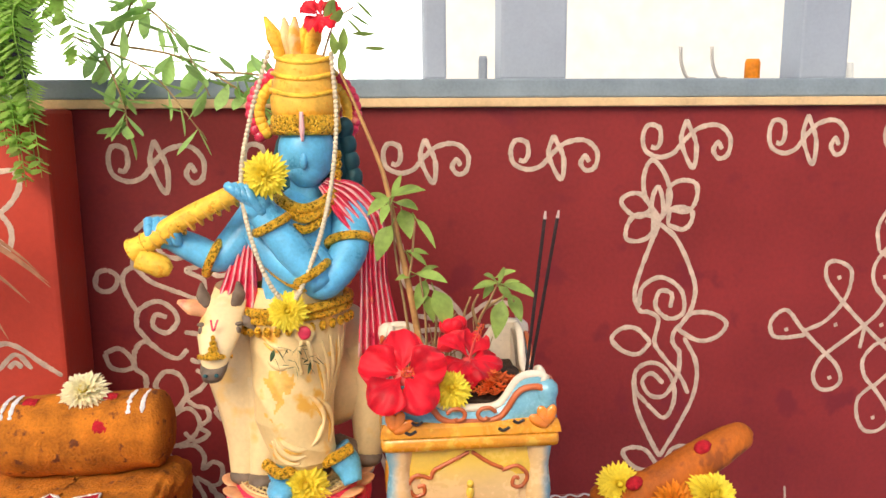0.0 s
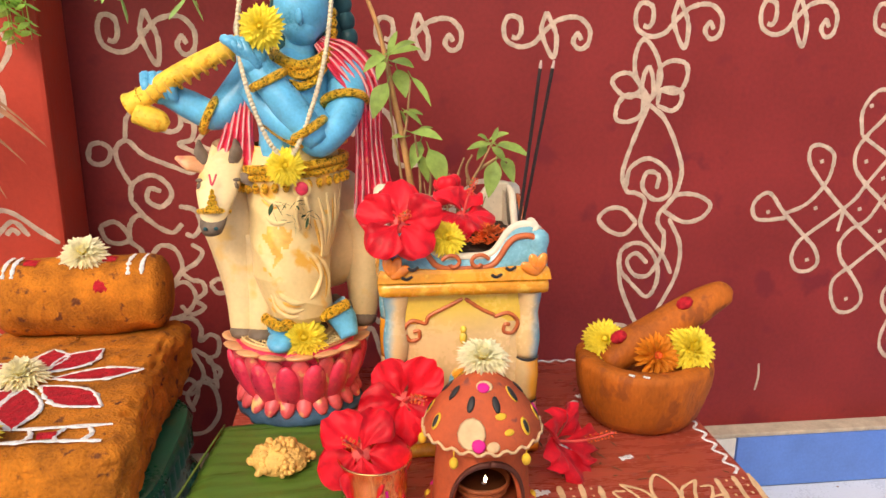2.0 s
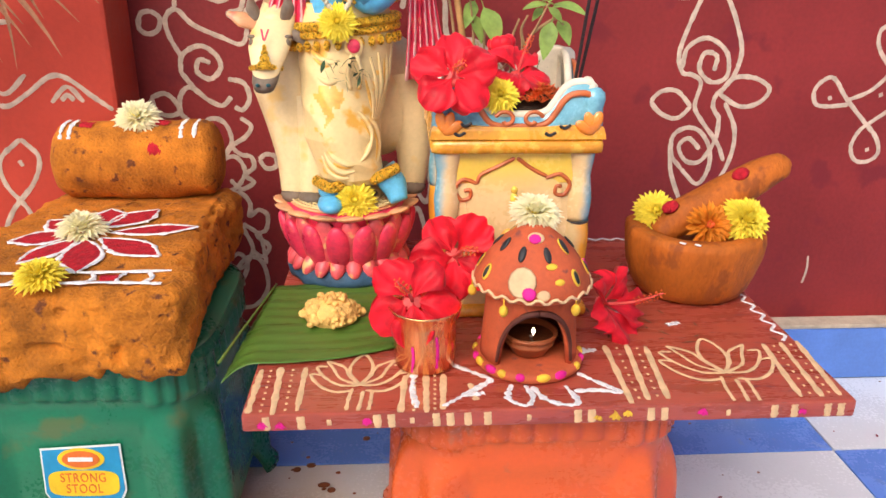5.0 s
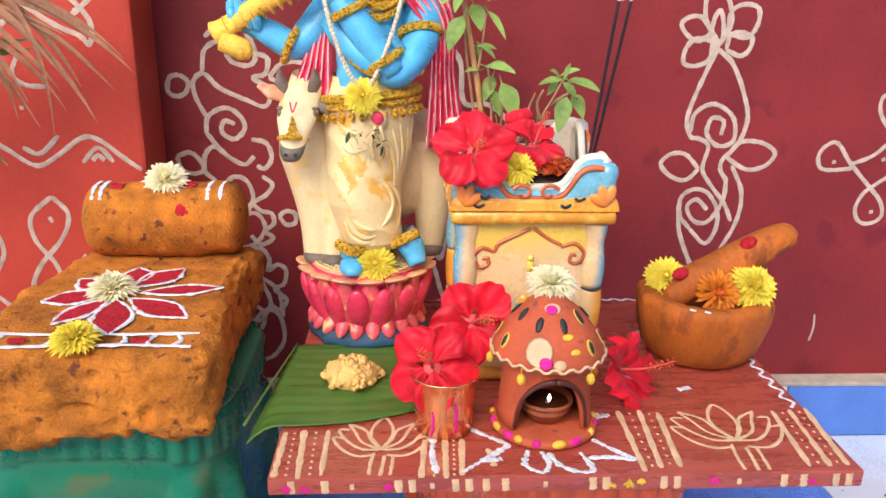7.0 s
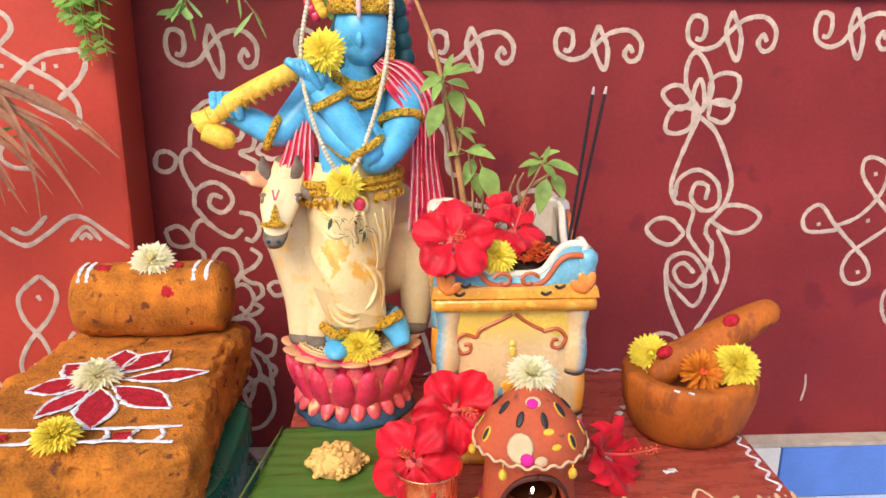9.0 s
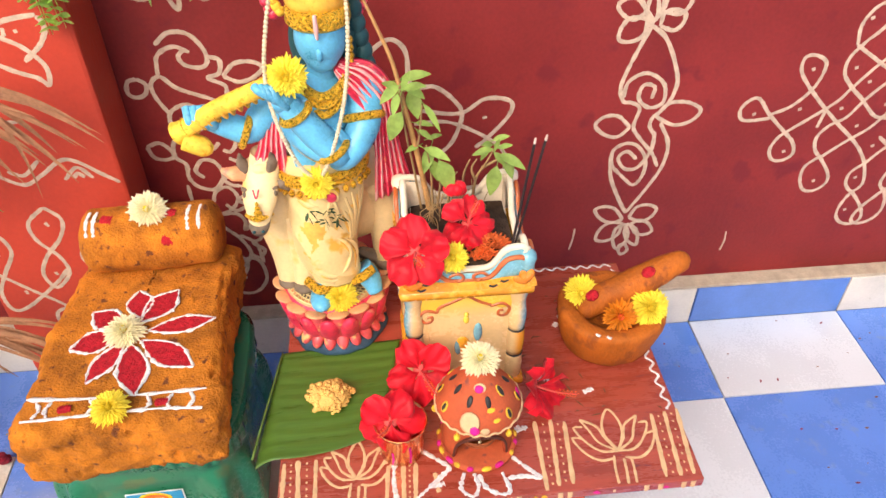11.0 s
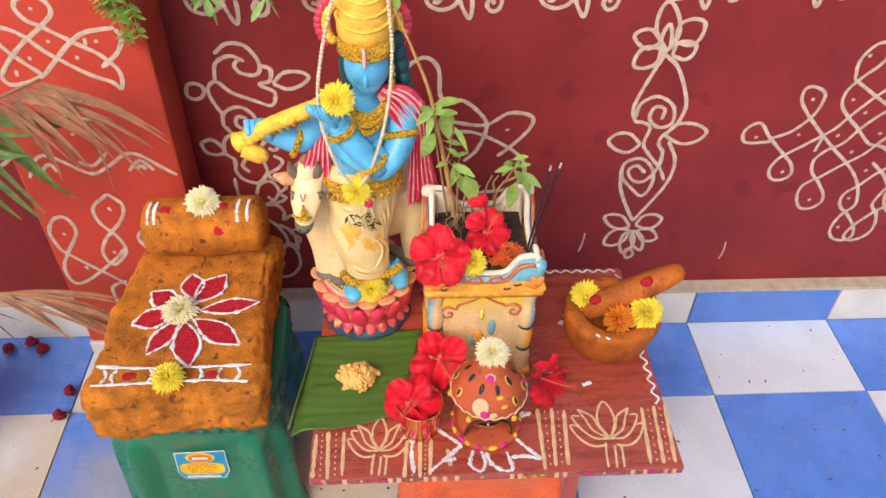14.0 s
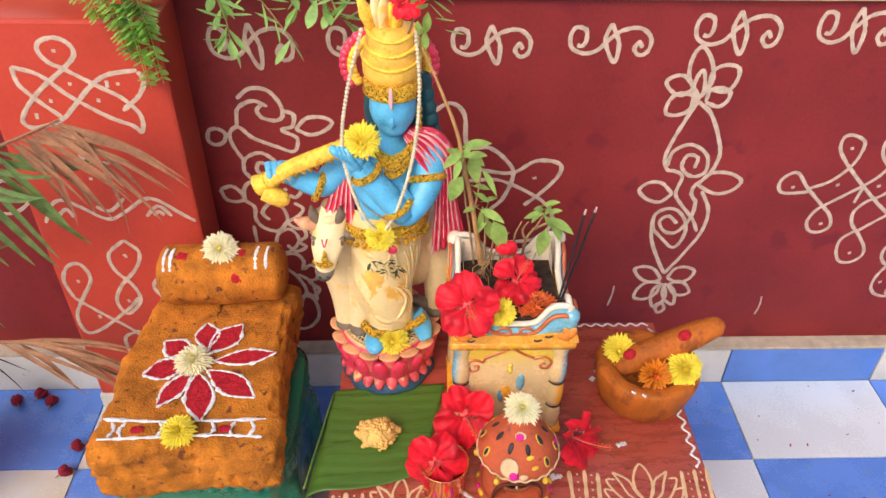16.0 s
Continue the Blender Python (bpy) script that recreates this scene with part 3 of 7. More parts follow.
KOLAM_DOTS = [[(u, v + 0.003), (u + 0.002, v - 0.003)] for u, v in (
    (-0.109, -0.019), (-0.028, 0.062), (-0.028, -0.014), (-0.031, -0.101), (0.049, -0.172), (0.138, -0.247), (0.049, -0.017),
    (0.091, -0.055), (0.138, -0.1), (0.048, 0.061), (0.043, 0.149), (0.082, 0.033), (0.13, -0.013), (0.131, -0.17))]
SCROLL_A = [
    [(-0.034, 0.157), (-0.011, 0.175), (0.017, 0.172), (0.035, 0.148), (0.037, 0.126), (0.025, 0.117), (0.004, 0.122), (-0.004, 0.136), (0.007, 0.149)],
    [(-0.041, 0.107), (-0.035, 0.139), (-0.009, 0.153), (0.014, 0.143)],
    [(0.038, 0.135), (0.055, 0.128), (0.051, 0.106), (0.033, 0.099), (0.057, 0.083), (0.049, 0.058), (0.021, 0.067), (-0.017, 0.084), (-0.039, 0.105), (-0.055, 0.093), (-0.053, 0.07), (-0.039, 0.04)],
    [(-0.042, 0.016), (-0.037, 0.042), (-0.011, 0.055), (0.01, 0.043), (0.016, 0.024), (0, 0.008), (-0.018, 0.018), (-0.014, 0.035), (0.002, 0.031)],
    [(-0.042, 0.018), (-0.018, -0.013), (0.011, -0.031), (0.028, -0.018)],
]
SCROLL_B = [
    [(-0.013, -0.016), (-0.032, -0.004), (-0.046, -0.017), (-0.048, -0.042), (-0.034, -0.058), (-0.035, -0.084), (-0.023, -0.104), (0.003, -0.111), (0.022, -0.086), (0.014, -0.057), (-0.007, -0.051), (-0.021, -0.071), (-0.01, -0.087)],
    [(0.056, 0.101), (0.079, 0.09), (0.103, 0.097), (0.118, 0.113), (0.102, 0.123), (0.076, 0.121), (0.056, 0.101)],
    [(-0.089, -0.02), (-0.082, -0.04), (-0.065, -0.046), (-0.05, -0.04), (-0.056, -0.023), (-0.07, -0.013), (-0.089, -0.02)],
]
SCROLL_LOW = [
    [(-0.041, -0.099), (-0.038, -0.145), (-0.02, -0.166), (0.019, -0.16), (0.038, -0.133), (0.026, -0.109), (0.004, -0.116), (-0.005, -0.139)],
    [(-0.02, -0.166), (0.008, -0.202), (0.027, -0.224), (0.04, -0.261), (0.019, -0.292), (-0.007, -0.276), (0.002, -0.245)],
    [(-0.043, -0.145), (-0.036, -0.201), (-0.023, -0.23), (-0.04, -0.267), (-0.03, -0.314), (0, -0.355), (0.035, -0.359), (0.059, -0.327), (0.054, -0.284), (0.033, -0.273), (0.013, -0.295), (0.021, -0.323)],
    [(-0.037, -0.173), (-0.053, -0.159), (-0.055, -0.186), (-0.042, -0.208)],
    [(0.028, -0.216), (0.053, -0.239), (0.06, -0.285)],
]
SCROLL_SIDE = [
    [(0.038, -0.049), (0.053, -0.062), (0.042, -0.079), (0.023, -0.092), (0.034, -0.105), (0.049, -0.109), (0.052, -0.125), (0.038, -0.138), (0.05, -0.149), (0.031, -0.16), (0.015, -0.145)],
    [(0.005, -0.167), (0.03, -0.167), (0.042, -0.185), (0.039, -0.204), (0.054, -0.194), (0.067, -0.203), (0.063, -0.227), (0.048, -0.236), (0.066, -0.255), (0.054, -0.272), (0.038, -0.26)],
    [(0.001, -0.279), (0.018, -0.267), (0.03, -0.284), (0.022, -0.308), (0.009, -0.33)],
    [(0.061, -0.113), (0.072, -0.105), (0.086, -0.109), (0.085, -0.124), (0.071, -0.127), (0.061, -0.113)],
    [(0.025, 0.008), (0.047, 0.002), (0.054, -0.02), (0.043, -0.037), (0.031, -0.033)],
    [(0.301, -0.165), (0.31, -0.133), (0.322, -0.151), (0.316, -0.183), (0.301, -0.165)],
    [(0.287, -0.225), (0.302, -0.192), (0.316, -0.235), (0.323, -0.254)],
]
RING = [
    [(-0.075, 0.103), (-0.063, 0.093), (-0.067, 0.077), (-0.081, 0.071), (-0.093, 0.079), (-0.089, 0.098), (-0.075, 0.103)],
]
LOTUS = [
    [(-0.17, 0.108), (-0.162, 0.132), (-0.133, 0.149), (-0.11, 0.127), (-0.103, 0.068), (-0.064, 0.064), (-0.031, 0.035), (-0.02, 0.008), (-0.035, -0.04), (-0.059, -0.067)],
    [(-0.092, 0.022), (-0.024, 0.013), (0.019, 0.038), (0.061, 0.031), (0.059, 0.004), (0.028, -0.034), (0.004, -0.056)],
    [(-0.1, -0.003), (-0.038, -0.004), (0.04, -0.05), (0.059, -0.093), (0.034, -0.132), (-0.026, -0.142)],
    [(0.018, 0.005), (0.019, 0)],
]
TICKS = [
    [(-0.149, 0.048), (-0.15, 0.024), (-0.155, -0.004)],
    [(0.158, 0.017), (0.16, -0.008), (0.156, -0.033)],
]
PILLAR_KNOT = [
    [(-0.093, 0.156), (-0.057, 0.143), (-0.023, 0.11), (0.025, 0.076), (0.058, 0.061), (0.07, 0.05), (0.074, 0.078), (0.054, 0.106), (0.024, 0.125), (-0.02, 0.153), (-0.038, 0.163), (-0.048, 0.18), (-0.042, 0.194), (-0.02, 0.2), (-0.002, 0.191), (0.001, 0.174), (-0.02, 0.153), (-0.058, 0.124), (-0.088, 0.094), (-0.104, 0.069), (-0.09, 0.057), (-0.047, 0.07), (-0.024, 0.09), (0.011, 0.125), (0.041, 0.144), (0.085, 0.151)],
    [(-0.093, 0.156), (-0.091, 0.128), (-0.069, 0.1), (-0.043, 0.075)],
    [(0.085, 0.149), (0.091, 0.135), (0.079, 0.111), (0.05, 0.086)],
]
PILLAR_WAVE = [
    [(-0.127, -0.121), (-0.107, -0.085), (-0.086, -0.076), (-0.061, -0.09), (-0.023, -0.114), (0.009, -0.099), (0.043, -0.075), (0.066, -0.077), (0.096, -0.101), (0.12, -0.119)],
    [(-0.101, -0.105), (-0.086, -0.094), (-0.077, -0.11)],
    [(0.041, -0.109), (0.064, -0.088), (0.083, -0.108)],
    [(0.054, -0.106), (0.063, -0.099), (0.071, -0.106)],
    [(-0.037, -0.089), (-0.015, -0.097), (0.013, -0.072)],
    [(-0.027, 0.034), (-0.036, 0.01), (-0.021, -0.004), (0.007, -0.006)],
]
PILLAR_LOOPS = [
    [(-0.009, 0.042), (0.011, 0.016), (-0.002, -0.02), (-0.036, -0.059), (-0.053, -0.096), (-0.041, -0.127), (-0.011, -0.096), (-0.016, -0.059), (-0.039, -0.024), (-0.041, 0.012), (-0.009, 0.042)],
    [(-0.127, -0.088), (-0.134, -0.046), (-0.118, -0.014), (-0.095, -0.011), (-0.087, -0.045), (-0.112, -0.088), (-0.134, -0.132), (-0.128, -0.172), (-0.099, -0.166), (-0.039, -0.117), (-0.011, -0.087)],
    [(-0.127, -0.088), (-0.084, -0.129), (-0.04, -0.17), (-0.015, -0.209)],
    [(0.029, -0.044), (0.02, -0.065), (0.039, -0.101), (0.057, -0.119)],
    [(-0.029, -0.17), (-0.059, -0.186), (-0.061, -0.218), (-0.055, -0.242)],
]
PILLAR_DOTS = [
    [(-0.025, 0.283), (-0.026, 0.278)],
    [(-0.017, 0.232), (-0.017, 0.227)],
    [(0.018, 0.206), (0.017, 0.2)],
    [(0.052, 0.232), (0.053, 0.227)],
    [(0.037, 0.235), (0.036, 0.223)],
    [(-0.052, 0.205), (-0.053, 0.199)],
    [(-0.08, 0.182), (-0.081, 0.172)],
    [(-0.03, 0.068), (-0.031, 0.063)],
    [(-0.016, -0.088), (-0.012, -0.096)],
    [(-0.033, -0.192), (-0.031, -0.199)],
    [(-0.11, -0.145), (-0.109, -0.152)],
    [(-0.094, -0.229), (-0.093, -0.238)],
]
BSTRIPE = [
    [(0.233, -0.49), (0.223, -0.587)],
    [(0.252, -0.488), (0.242, -0.587)],
    [(0.27, -0.485), (0.259, -0.586)],
    [(0.073, -0.487), (0.07, -0.591)],
    [(0.095, -0.486), (0.086, -0.586)],
    [(0.113, -0.491), (0.104, -0.585)],
    [(-0.257, -0.52), (-0.258, -0.592)],
    [(-0.24, -0.517), (-0.237, -0.595)],
    [(-0.217, -0.518), (-0.217, -0.59)],
    [(-0.125, -0.536), (-0.13, -0.596)],
    [(-0.106, -0.534), (-0.108, -0.597)],
    [(-0.09, -0.535), (-0.094, -0.593)],
    [(-0.067, -0.552), (-0.064, -0.58)],
]
SPETAL = [
    [(0.002, 0.087), (0.022, 0.045)],
    [(0.059, 0.083), (0.027, 0.033)],
    [(0.12, 0.02), (0.045, 0.005)],
    [(0.102, -0.069), (0.037, -0.022)],
    [(0.034, -0.111), (0.015, -0.027)],
    [(-0.034, -0.084), (0.002, -0.021)],
    [(-0.07, -0.023), (-0.011, 0.003)],
    [(-0.055, 0.047), (-0.01, 0.021)],
]
SBAND = [
    [(-0.59, -0.439), (-0.501, -0.445), (-0.42, -0.444), (-0.351, -0.442)],
    [(-0.588, -0.474), (-0.495, -0.471), (-0.416, -0.469), (-0.352, -0.473)],
]

for k in range(-1, 9):
    place = at_wall(-0.394 + 0.188 * k + (0.012 if k > 3 else 0.0), (0.731, 0.734, 0.737, 0.740, 0.756, 0.760)[min(max(k, 0), 5)])
    jig = [[(u * (0.92 + 0.05 * math.sin(k * 2.1)), v * (0.94 + 0.08 * math.cos(k * 1.3))) for u, v in l] for l in CURL]
    if k >= 0:
        strokes("painted_curl", jig, 0.0070, place, LIME, wall_back, "off-white lime curl with a pointed leaf")
wide = 0.0070
strokes("painted_vine", VINE_TOP + VINE + VINE_LOW_A + VINE_LOW_B, wide, at_wall(0.4, 0.5), LIME, wall_back, "off-white lime vine with blossoms and spirals")
strokes("painted_kolam", KOLAM_A + KOLAM_B + KOLAM_C + KOLAM_DOTS, 0.0066, at_wall(0.65, 0.5), LIME, wall_back, "off-white lime knot drawing with dots")
mirrored = [[(2 * 0.170 - u, v) for u, v in l] for l in KOLAM_A + KOLAM_B]
strokes("painted_kolam", mirrored, 0.0070, at_wall(0.65, 0.5), LIME, wall_back, "off-white lime knot drawing with dots")
strokes("painted_scroll", SCROLL_A + SCROLL_B + SCROLL_LOW + SCROLL_SIDE + RING, wide, at_wall(-0.4, 0.5), LIME, wall_back, "off-white lime scroll with spirals and leaves")
strokes("painted_lotus", LOTUS, 0.0075, at_wall(0.05, 0.5), LIME, wall_back, "off-white lime lotus outline")
strokes("painted_tick", TICKS, 0.004, at_wall(0.4, 0.2), LIME, wall_back, "short off-white lime tick")
strokes("painted_knot", PILLAR_KNOT, 0.0070, at_wall(-0.63, 0.6, PILLAR_Y), LIME, pillar, "off-white lime knot drawing")
strokes("painted_wave", PILLAR_WAVE, 0.0066, at_wall(-0.63, 0.6, PILLAR_Y), LIME, pillar, "off-white lime wave with small arches")
strokes("painted_loops", PILLAR_LOOPS, 0.0068, at_wall(-0.63, 0.4, PILLAR_Y), LIME, pillar, "off-white lime looped drawing")
strokes("painted_dots", PILLAR_DOTS, 0.0055, at_wall(-0.63, 0.5, PILLAR_Y), LIME, pillar, "off-white lime dots")
strokes("painted_vine", [[(-0.91, 0.76), (-0.87, 0.80), (-0.83, 0.77), (-0.86, 0.73), (-0.90, 0.75)], [(-0.90, 0.47), (-0.86, 0.50), (-0.83, 0.46), (-0.87, 0.43), (-0.92, 0.44)]],
        wide, at_wall(0, 0), LIME, wall_back, "off-white lime loops beside the pillar")

# ---- flowers ----


def chrysanthemum(m, r, petal, label, heart=None, dense=1.0, seed=0):
    """A full head of narrow petals, its back at the origin of m and its face along z."""
    ob = thing("chrysanthemum", m, label, "flower", "chrysanthemum heads")
    g = random.Random(seed + 3)
    bm = bmesh.new()
    for layer, (count, reach, lift) in enumerate(((28, 1.0, 0.05), (28, 0.95, 0.26), (26, 0.86, 0.50), (24, 0.72, 0.74), (20, 0.54, 0.94), (14, 0.34, 1.06), (8, 0.16, 1.10))):
        for i in range(int(count * dense)):
            a = 2 * math.pi * (i + 0.5 * layer + g.uniform(-0.25, 0.25)) / (count * dense)
            rr = r * reach * g.uniform(0.86, 1.08)
            zt = r * lift * 0.62 * g.uniform(0.85, 1.15)
            z0 = r * 0.12 * layer * 0.6
            base = (0.12 * r * math.cos(a), 0.12 * r * math.sin(a), z0)
            tip = (rr * math.cos(a), rr * math.sin(a), zt)
            blade(bm, base, tip, r * 0.19, (0, 0, r * 0.16), 0.6, steps=4, shape=0.74, normal=(0, 0, 1))
    tagged(part("petals", bm, petal, ob), kind="stuff")
    bm = bmesh.new()
    ball(bm, (0, 0, r * 0.40), (r * 0.16, r * 0.16, r * 0.20), u=14, v=10)
    part("heart", bm, heart or petal, ob)
    return ob


def hibiscus(m, r, label, seed=0, cup=0.35, droop=0.0, style=1.0):
    """Five ruffled petals and a long stamen column along z."""
    ob = thing("hibiscus", m, label, "flower", "red hibiscus blossoms")
    g = random.Random(seed + 11)
    for k in range(5):
        a0 = 2 * math.pi * (k + g.uniform(-0.12, 0.12)) / 5
        bm = bmesh.new()
        rows = []
        c = cup + g.uniform(-0.3, 0.4)
        for i in range(9):
            t = i / 8
            wide = 0.80 * math.sin(math.pi * min(1.0, t * 0.60 + 0.05)) * (1 if t < 0.8 else 1 - 1.9 * (t - 0.8))
            row = []
            for j in range(11):
                s = j / 5 - 1
                a = a0 + s * wide * 1.05
                ruffle = 0.15 * t * t * math.sin(9 * s + 3 * k + 1.3 * seed) * 0.7 + 0.10 * t * math.sin(2.2 * s + 2 * k + seed) + 0.26 * t * noise.noise((s * 2.2, t * 2.5, 3.1 * k + seed)) + 0.06 * t * noise.noise((s * 6, t * 6, k + seed))
                rad = r * t * (1 - 0.12 * s * s) * (1 + 0.07 * noise.noise((s * 5, k, seed)) + 0.10 * noise.noise((k * 3.3, seed, 1)))
                z = r * (c * t - (0.45 + droop) * t * t * t + ruffle) + 0.0015 * (k % 2) + 0.12 * r * s * t * (1 - t)
                row.append((rad * math.cos(a), rad * math.sin(a), z))
            rows.append(row)
        loft(bm, rows, closed=False, caps=False)
        part("petal", bm, HIBISCUS, ob)
    bm = bmesh.new()
    tipz = r * 1.15 * style
    ball(bm, (0, 0, -r * 0.02), (r * 0.22, r * 0.22, r * 0.09), u=14, v=8)
    tube(bm, [(0, 0, 0), (r * 0.05, 0, tipz * 0.5), (r * 0.22, -r * 0.1, tipz)], [r * 0.05, r * 0.03, r * 0.018], 7)
    part("stamen_column", bm, HIB_STYLE, ob)
    bm = bmesh.new()
    for i in range(34):
        t = 0.55 + 0.45 * i / 34
        a = i * 2.4
        p = Vector((r * 0.22 * t * t, -r * 0.1 * t * t, tipz * t))
        q = p + Vector((math.cos(a), math.sin(a), 0.2)) * r * 0.085
        ball(bm, q, r * 0.022, u=6, v=4)
    tagged(part("anther_cluster", bm, POLLEN, ob), kind="stuff")
    return ob


def facing(at, normal, spin=0):
    q = Vector(normal).to_track_quat("Z", "Y")
    return Matrix.Translation(at) @ q.to_matrix().to_4x4() @ pose(0, 0, 0, 0, 0, spin)


# ---- the two plastic stools ----
STOOL_H = 0.305


def stool(name, at, material, label):
    ob = thing(name, at, label, "stool", "moulded plastic stools")
    bm = bmesh.new()
    n = 360

    def shell(inset):
        columns = []
        for i in range(n):
            a = 2 * math.pi * i / n
            c, s = math.cos(a), math.sin(a)
            k = (abs(c) ** 4.5 + abs(s) ** 4.5) ** (-1 / 4.5)
            side = min(abs(c), abs(s)) * k * 0.15
            z0 = 0.056 * max(0, 1 - (side / 0.084) ** 5) ** 0.3 if side < 0.084 else 0.0
            col = []
            for t in (0, 0.04, 0.09, 0.11, 0.2, 0.35, 0.5, 0.6, 0.66, 0.70, 0.74, 0.78, 0.815, 0.83, 0.845, 0.87, 0.92, 0.95, 0.965, 1.0):
                z = z0 + (STOOL_H - z0) * t
                half = 0.144 - 0.011 * (z / STOOL_H) ** 0.9
                if z < 0.026:
                    half += 0.0035 + 0.0045 * abs(math.cos(math.pi * min(abs(c), abs(s)) / max(abs(c), abs(s)) * half / 0.013)) ** 0.7
                lobe = math.exp(-((side - 0.104) / 0.017) ** 2) * 0.0145 * math.sqrt(min(1, max(0, (0.238 - z) / 0.045)))
                half += lobe - (0.005 * min(1, (0.086 - side) / 0.012) if side < 0.086 and z < 0.225 else 0)
                if 0.82 < t < 0.96:
                    along = min(abs(c), abs(s)) / max(abs(c), abs(s)) * half
                    half += (0.002 + 0.0052 * abs(math.cos(math.pi * along / 0.0215)) ** 0.7) * min(1, (t - 0.815) / 0.03)
                if t > 0.96:
                    half += 0.0095 - (0.004 if t == 1.0 else 0)
                col.append(Vector((c * k * (half - inset), s * k * (half - inset), z - (inset if t == 1.0 else 0))))
            columns.append(col)
        return columns
    outer, inner = shell(0), shell(0.0045)
    rows = len(outer[0])
    vo = [[bm.verts.new(p - Vector((0, 0, 0.0025 * (k == rows - 1)))) for k, p in enumerate(c)] for c in outer]
    vi = [[bm.verts.new(p) for p in c] for c in inner]
    for i in range(n):
        j = (i + 1) % n
        for k in range(rows - 1):
            bm.faces.new((vo[i][k], vo[j][k], vo[j][k + 1], vo[i][k + 1]))
            bm.faces.new((vi[j][k], vi[i][k], vi[i][k + 1], vi[j][k + 1]))
        bm.faces.new((vo[i][0], vi[i][0], vi[j][0], vo[j][0]))
    bm.faces.new([c[-1] for c in reversed(vi)])
    part("body", bm, material, ob)
    bm = bmesh.new()
    rings = []
    for inset, z in ((0.0, STOOL_H - 0.0022), (0.001, STOOL_H - 0.0008), (0.004, STOOL_H)):
        rings.append([(c[-1].x * (1 - inset / 0.13), c[-1].y * (1 - inset / 0.13), z) for c in outer])
    loft(bm, rings)
    part("seat", bm, material, ob)
    return ob


green_stool = stool("plastic_stool", (-0.463, -0.335, 0), GREEN_PLASTIC, "green moulded plastic stool with a sticker under the stone")
orange_stool = stool("plastic_stool", (0.005, -0.425, 0), ORANGE_PLASTIC, "orange moulded plastic stool carrying the painted board")
for ob in (orange_stool,):
    ob.scale = (1.0, 0.98, 0.9985)

# sticker on the green stool, leaning with the stool's face
sticker_pose = pose(0.004, -0.1350, 0.175, 87.6, 1.5, 0) @ Matrix.Diagonal((0.94, 1.35, 1, 1))
sticker = new("sticker")
sticker.parent, sticker.matrix_basis = green_stool, sticker_pose
tagged(sticker, "peeling blue and yellow product sticker")


def flat_shape(points, z, thick=0.0006):
    bm = bmesh.new()
    lo = [bm.verts.new((x, y, z)) for x, y in points]
    hi = [bm.verts.new((x, y, z + thick)) for x, y in points]
    bm.faces.new(lo), bm.faces.new(hi)
    for i in range(len(points)):
        j = (i + 1) % len(points)
        bm.faces.new((lo[i], lo[j], hi[j], hi[i]))
    return bm


def oval(cx, cy, rx, ry, n=28, p=2.0):
    out = []
    for i in range(n):
        a = 2 * math.pi * i / n
        c, s = math.cos(a), math.sin(a)
        out.append((cx + rx * math.copysign(abs(c) ** (2 / p), c), cy + ry * math.copysign(abs(s) ** (2 / p), s)))
    return out


part("sticker_border", flat_shape([(-0.043, 0.022), (0.043, 0.026), (0.045, -0.016), (0.036, -0.030), (-0.034, -0.031), (-0.044, -0.018)], 0), STICKER_WHITE, sticker, smooth=False)
part("sticker_field", flat_shape([(-0.041, 0.0205), (0.041, 0.0245), (0.043, -0.015), (0.034, -0.0285), (-0.033, -0.0295), (-0.042, -0.017)], 0.0008), STICKER_BLUE, sticker, smooth=False)
part("sticker_badge", flat_shape(oval(0, 0.0135, 0.025, 0.0095), 0.0016), STICKER_YELLOW, sticker, smooth=False)
part("sticker_badge", flat_shape(oval(0, 0.0135, 0.020, 0.0072), 0.0024), STICKER_ORANGE, sticker, smooth=False)
part("sticker_band", flat_shape(oval(0, -0.0085, 0.038, 0.0115, 40, 4), 0.0016), STICKER_YELLOW, sticker, smooth=False)
part("sticker_bar", flat_shape([(-0.013, 0.012), (0.013, 0.012), (0.013, 0.0155), (-0.013, 0.0155)], 0.0032), STICKER_WHITE, sticker, smooth=False)
part("sticker_bar", flat_shape([(-0.03, -0.0265), (0.028, -0.0265), (0.028, -0.0235), (-0.03, -0.0235)], 0.0016), STICKER_WHITE, sticker, smooth=False)


def lettering(text, size, at, material, parent):
    curve = bpy.data.curves.new("lettering", "FONT")
    curve.body, curve.size, curve.align_x, curve.align_y, curve.extrude = text, size, "CENTER", "CENTER", 0.0003
    curve.space_character = 1.12
    tmp = bpy.data.objects.new("lettering_text", curve)
    scene.collection.objects.link(tmp)
    data = bpy.data.meshes.new_from_object(tmp.evaluated_get(bpy.context.evaluated_depsgraph_get()))
    bpy.data.objects.remove(tmp)
    data.name = "lettering"
    data.materials.clear()
    data.materials.append(material)
    ob = new("lettering", data)
    ob.parent, ob.matrix_basis = parent, Matrix.Translation(at)
    return ob


lettering("STRONG", 0.0115, (0, -0.0035, 0.0026), STICKER_ORANGE, sticker)
lettering("STOOL", 0.0115, (0, -0.0135, 0.0026), STICKER_ORANGE, sticker)

# ---- grinding stone and roller ----


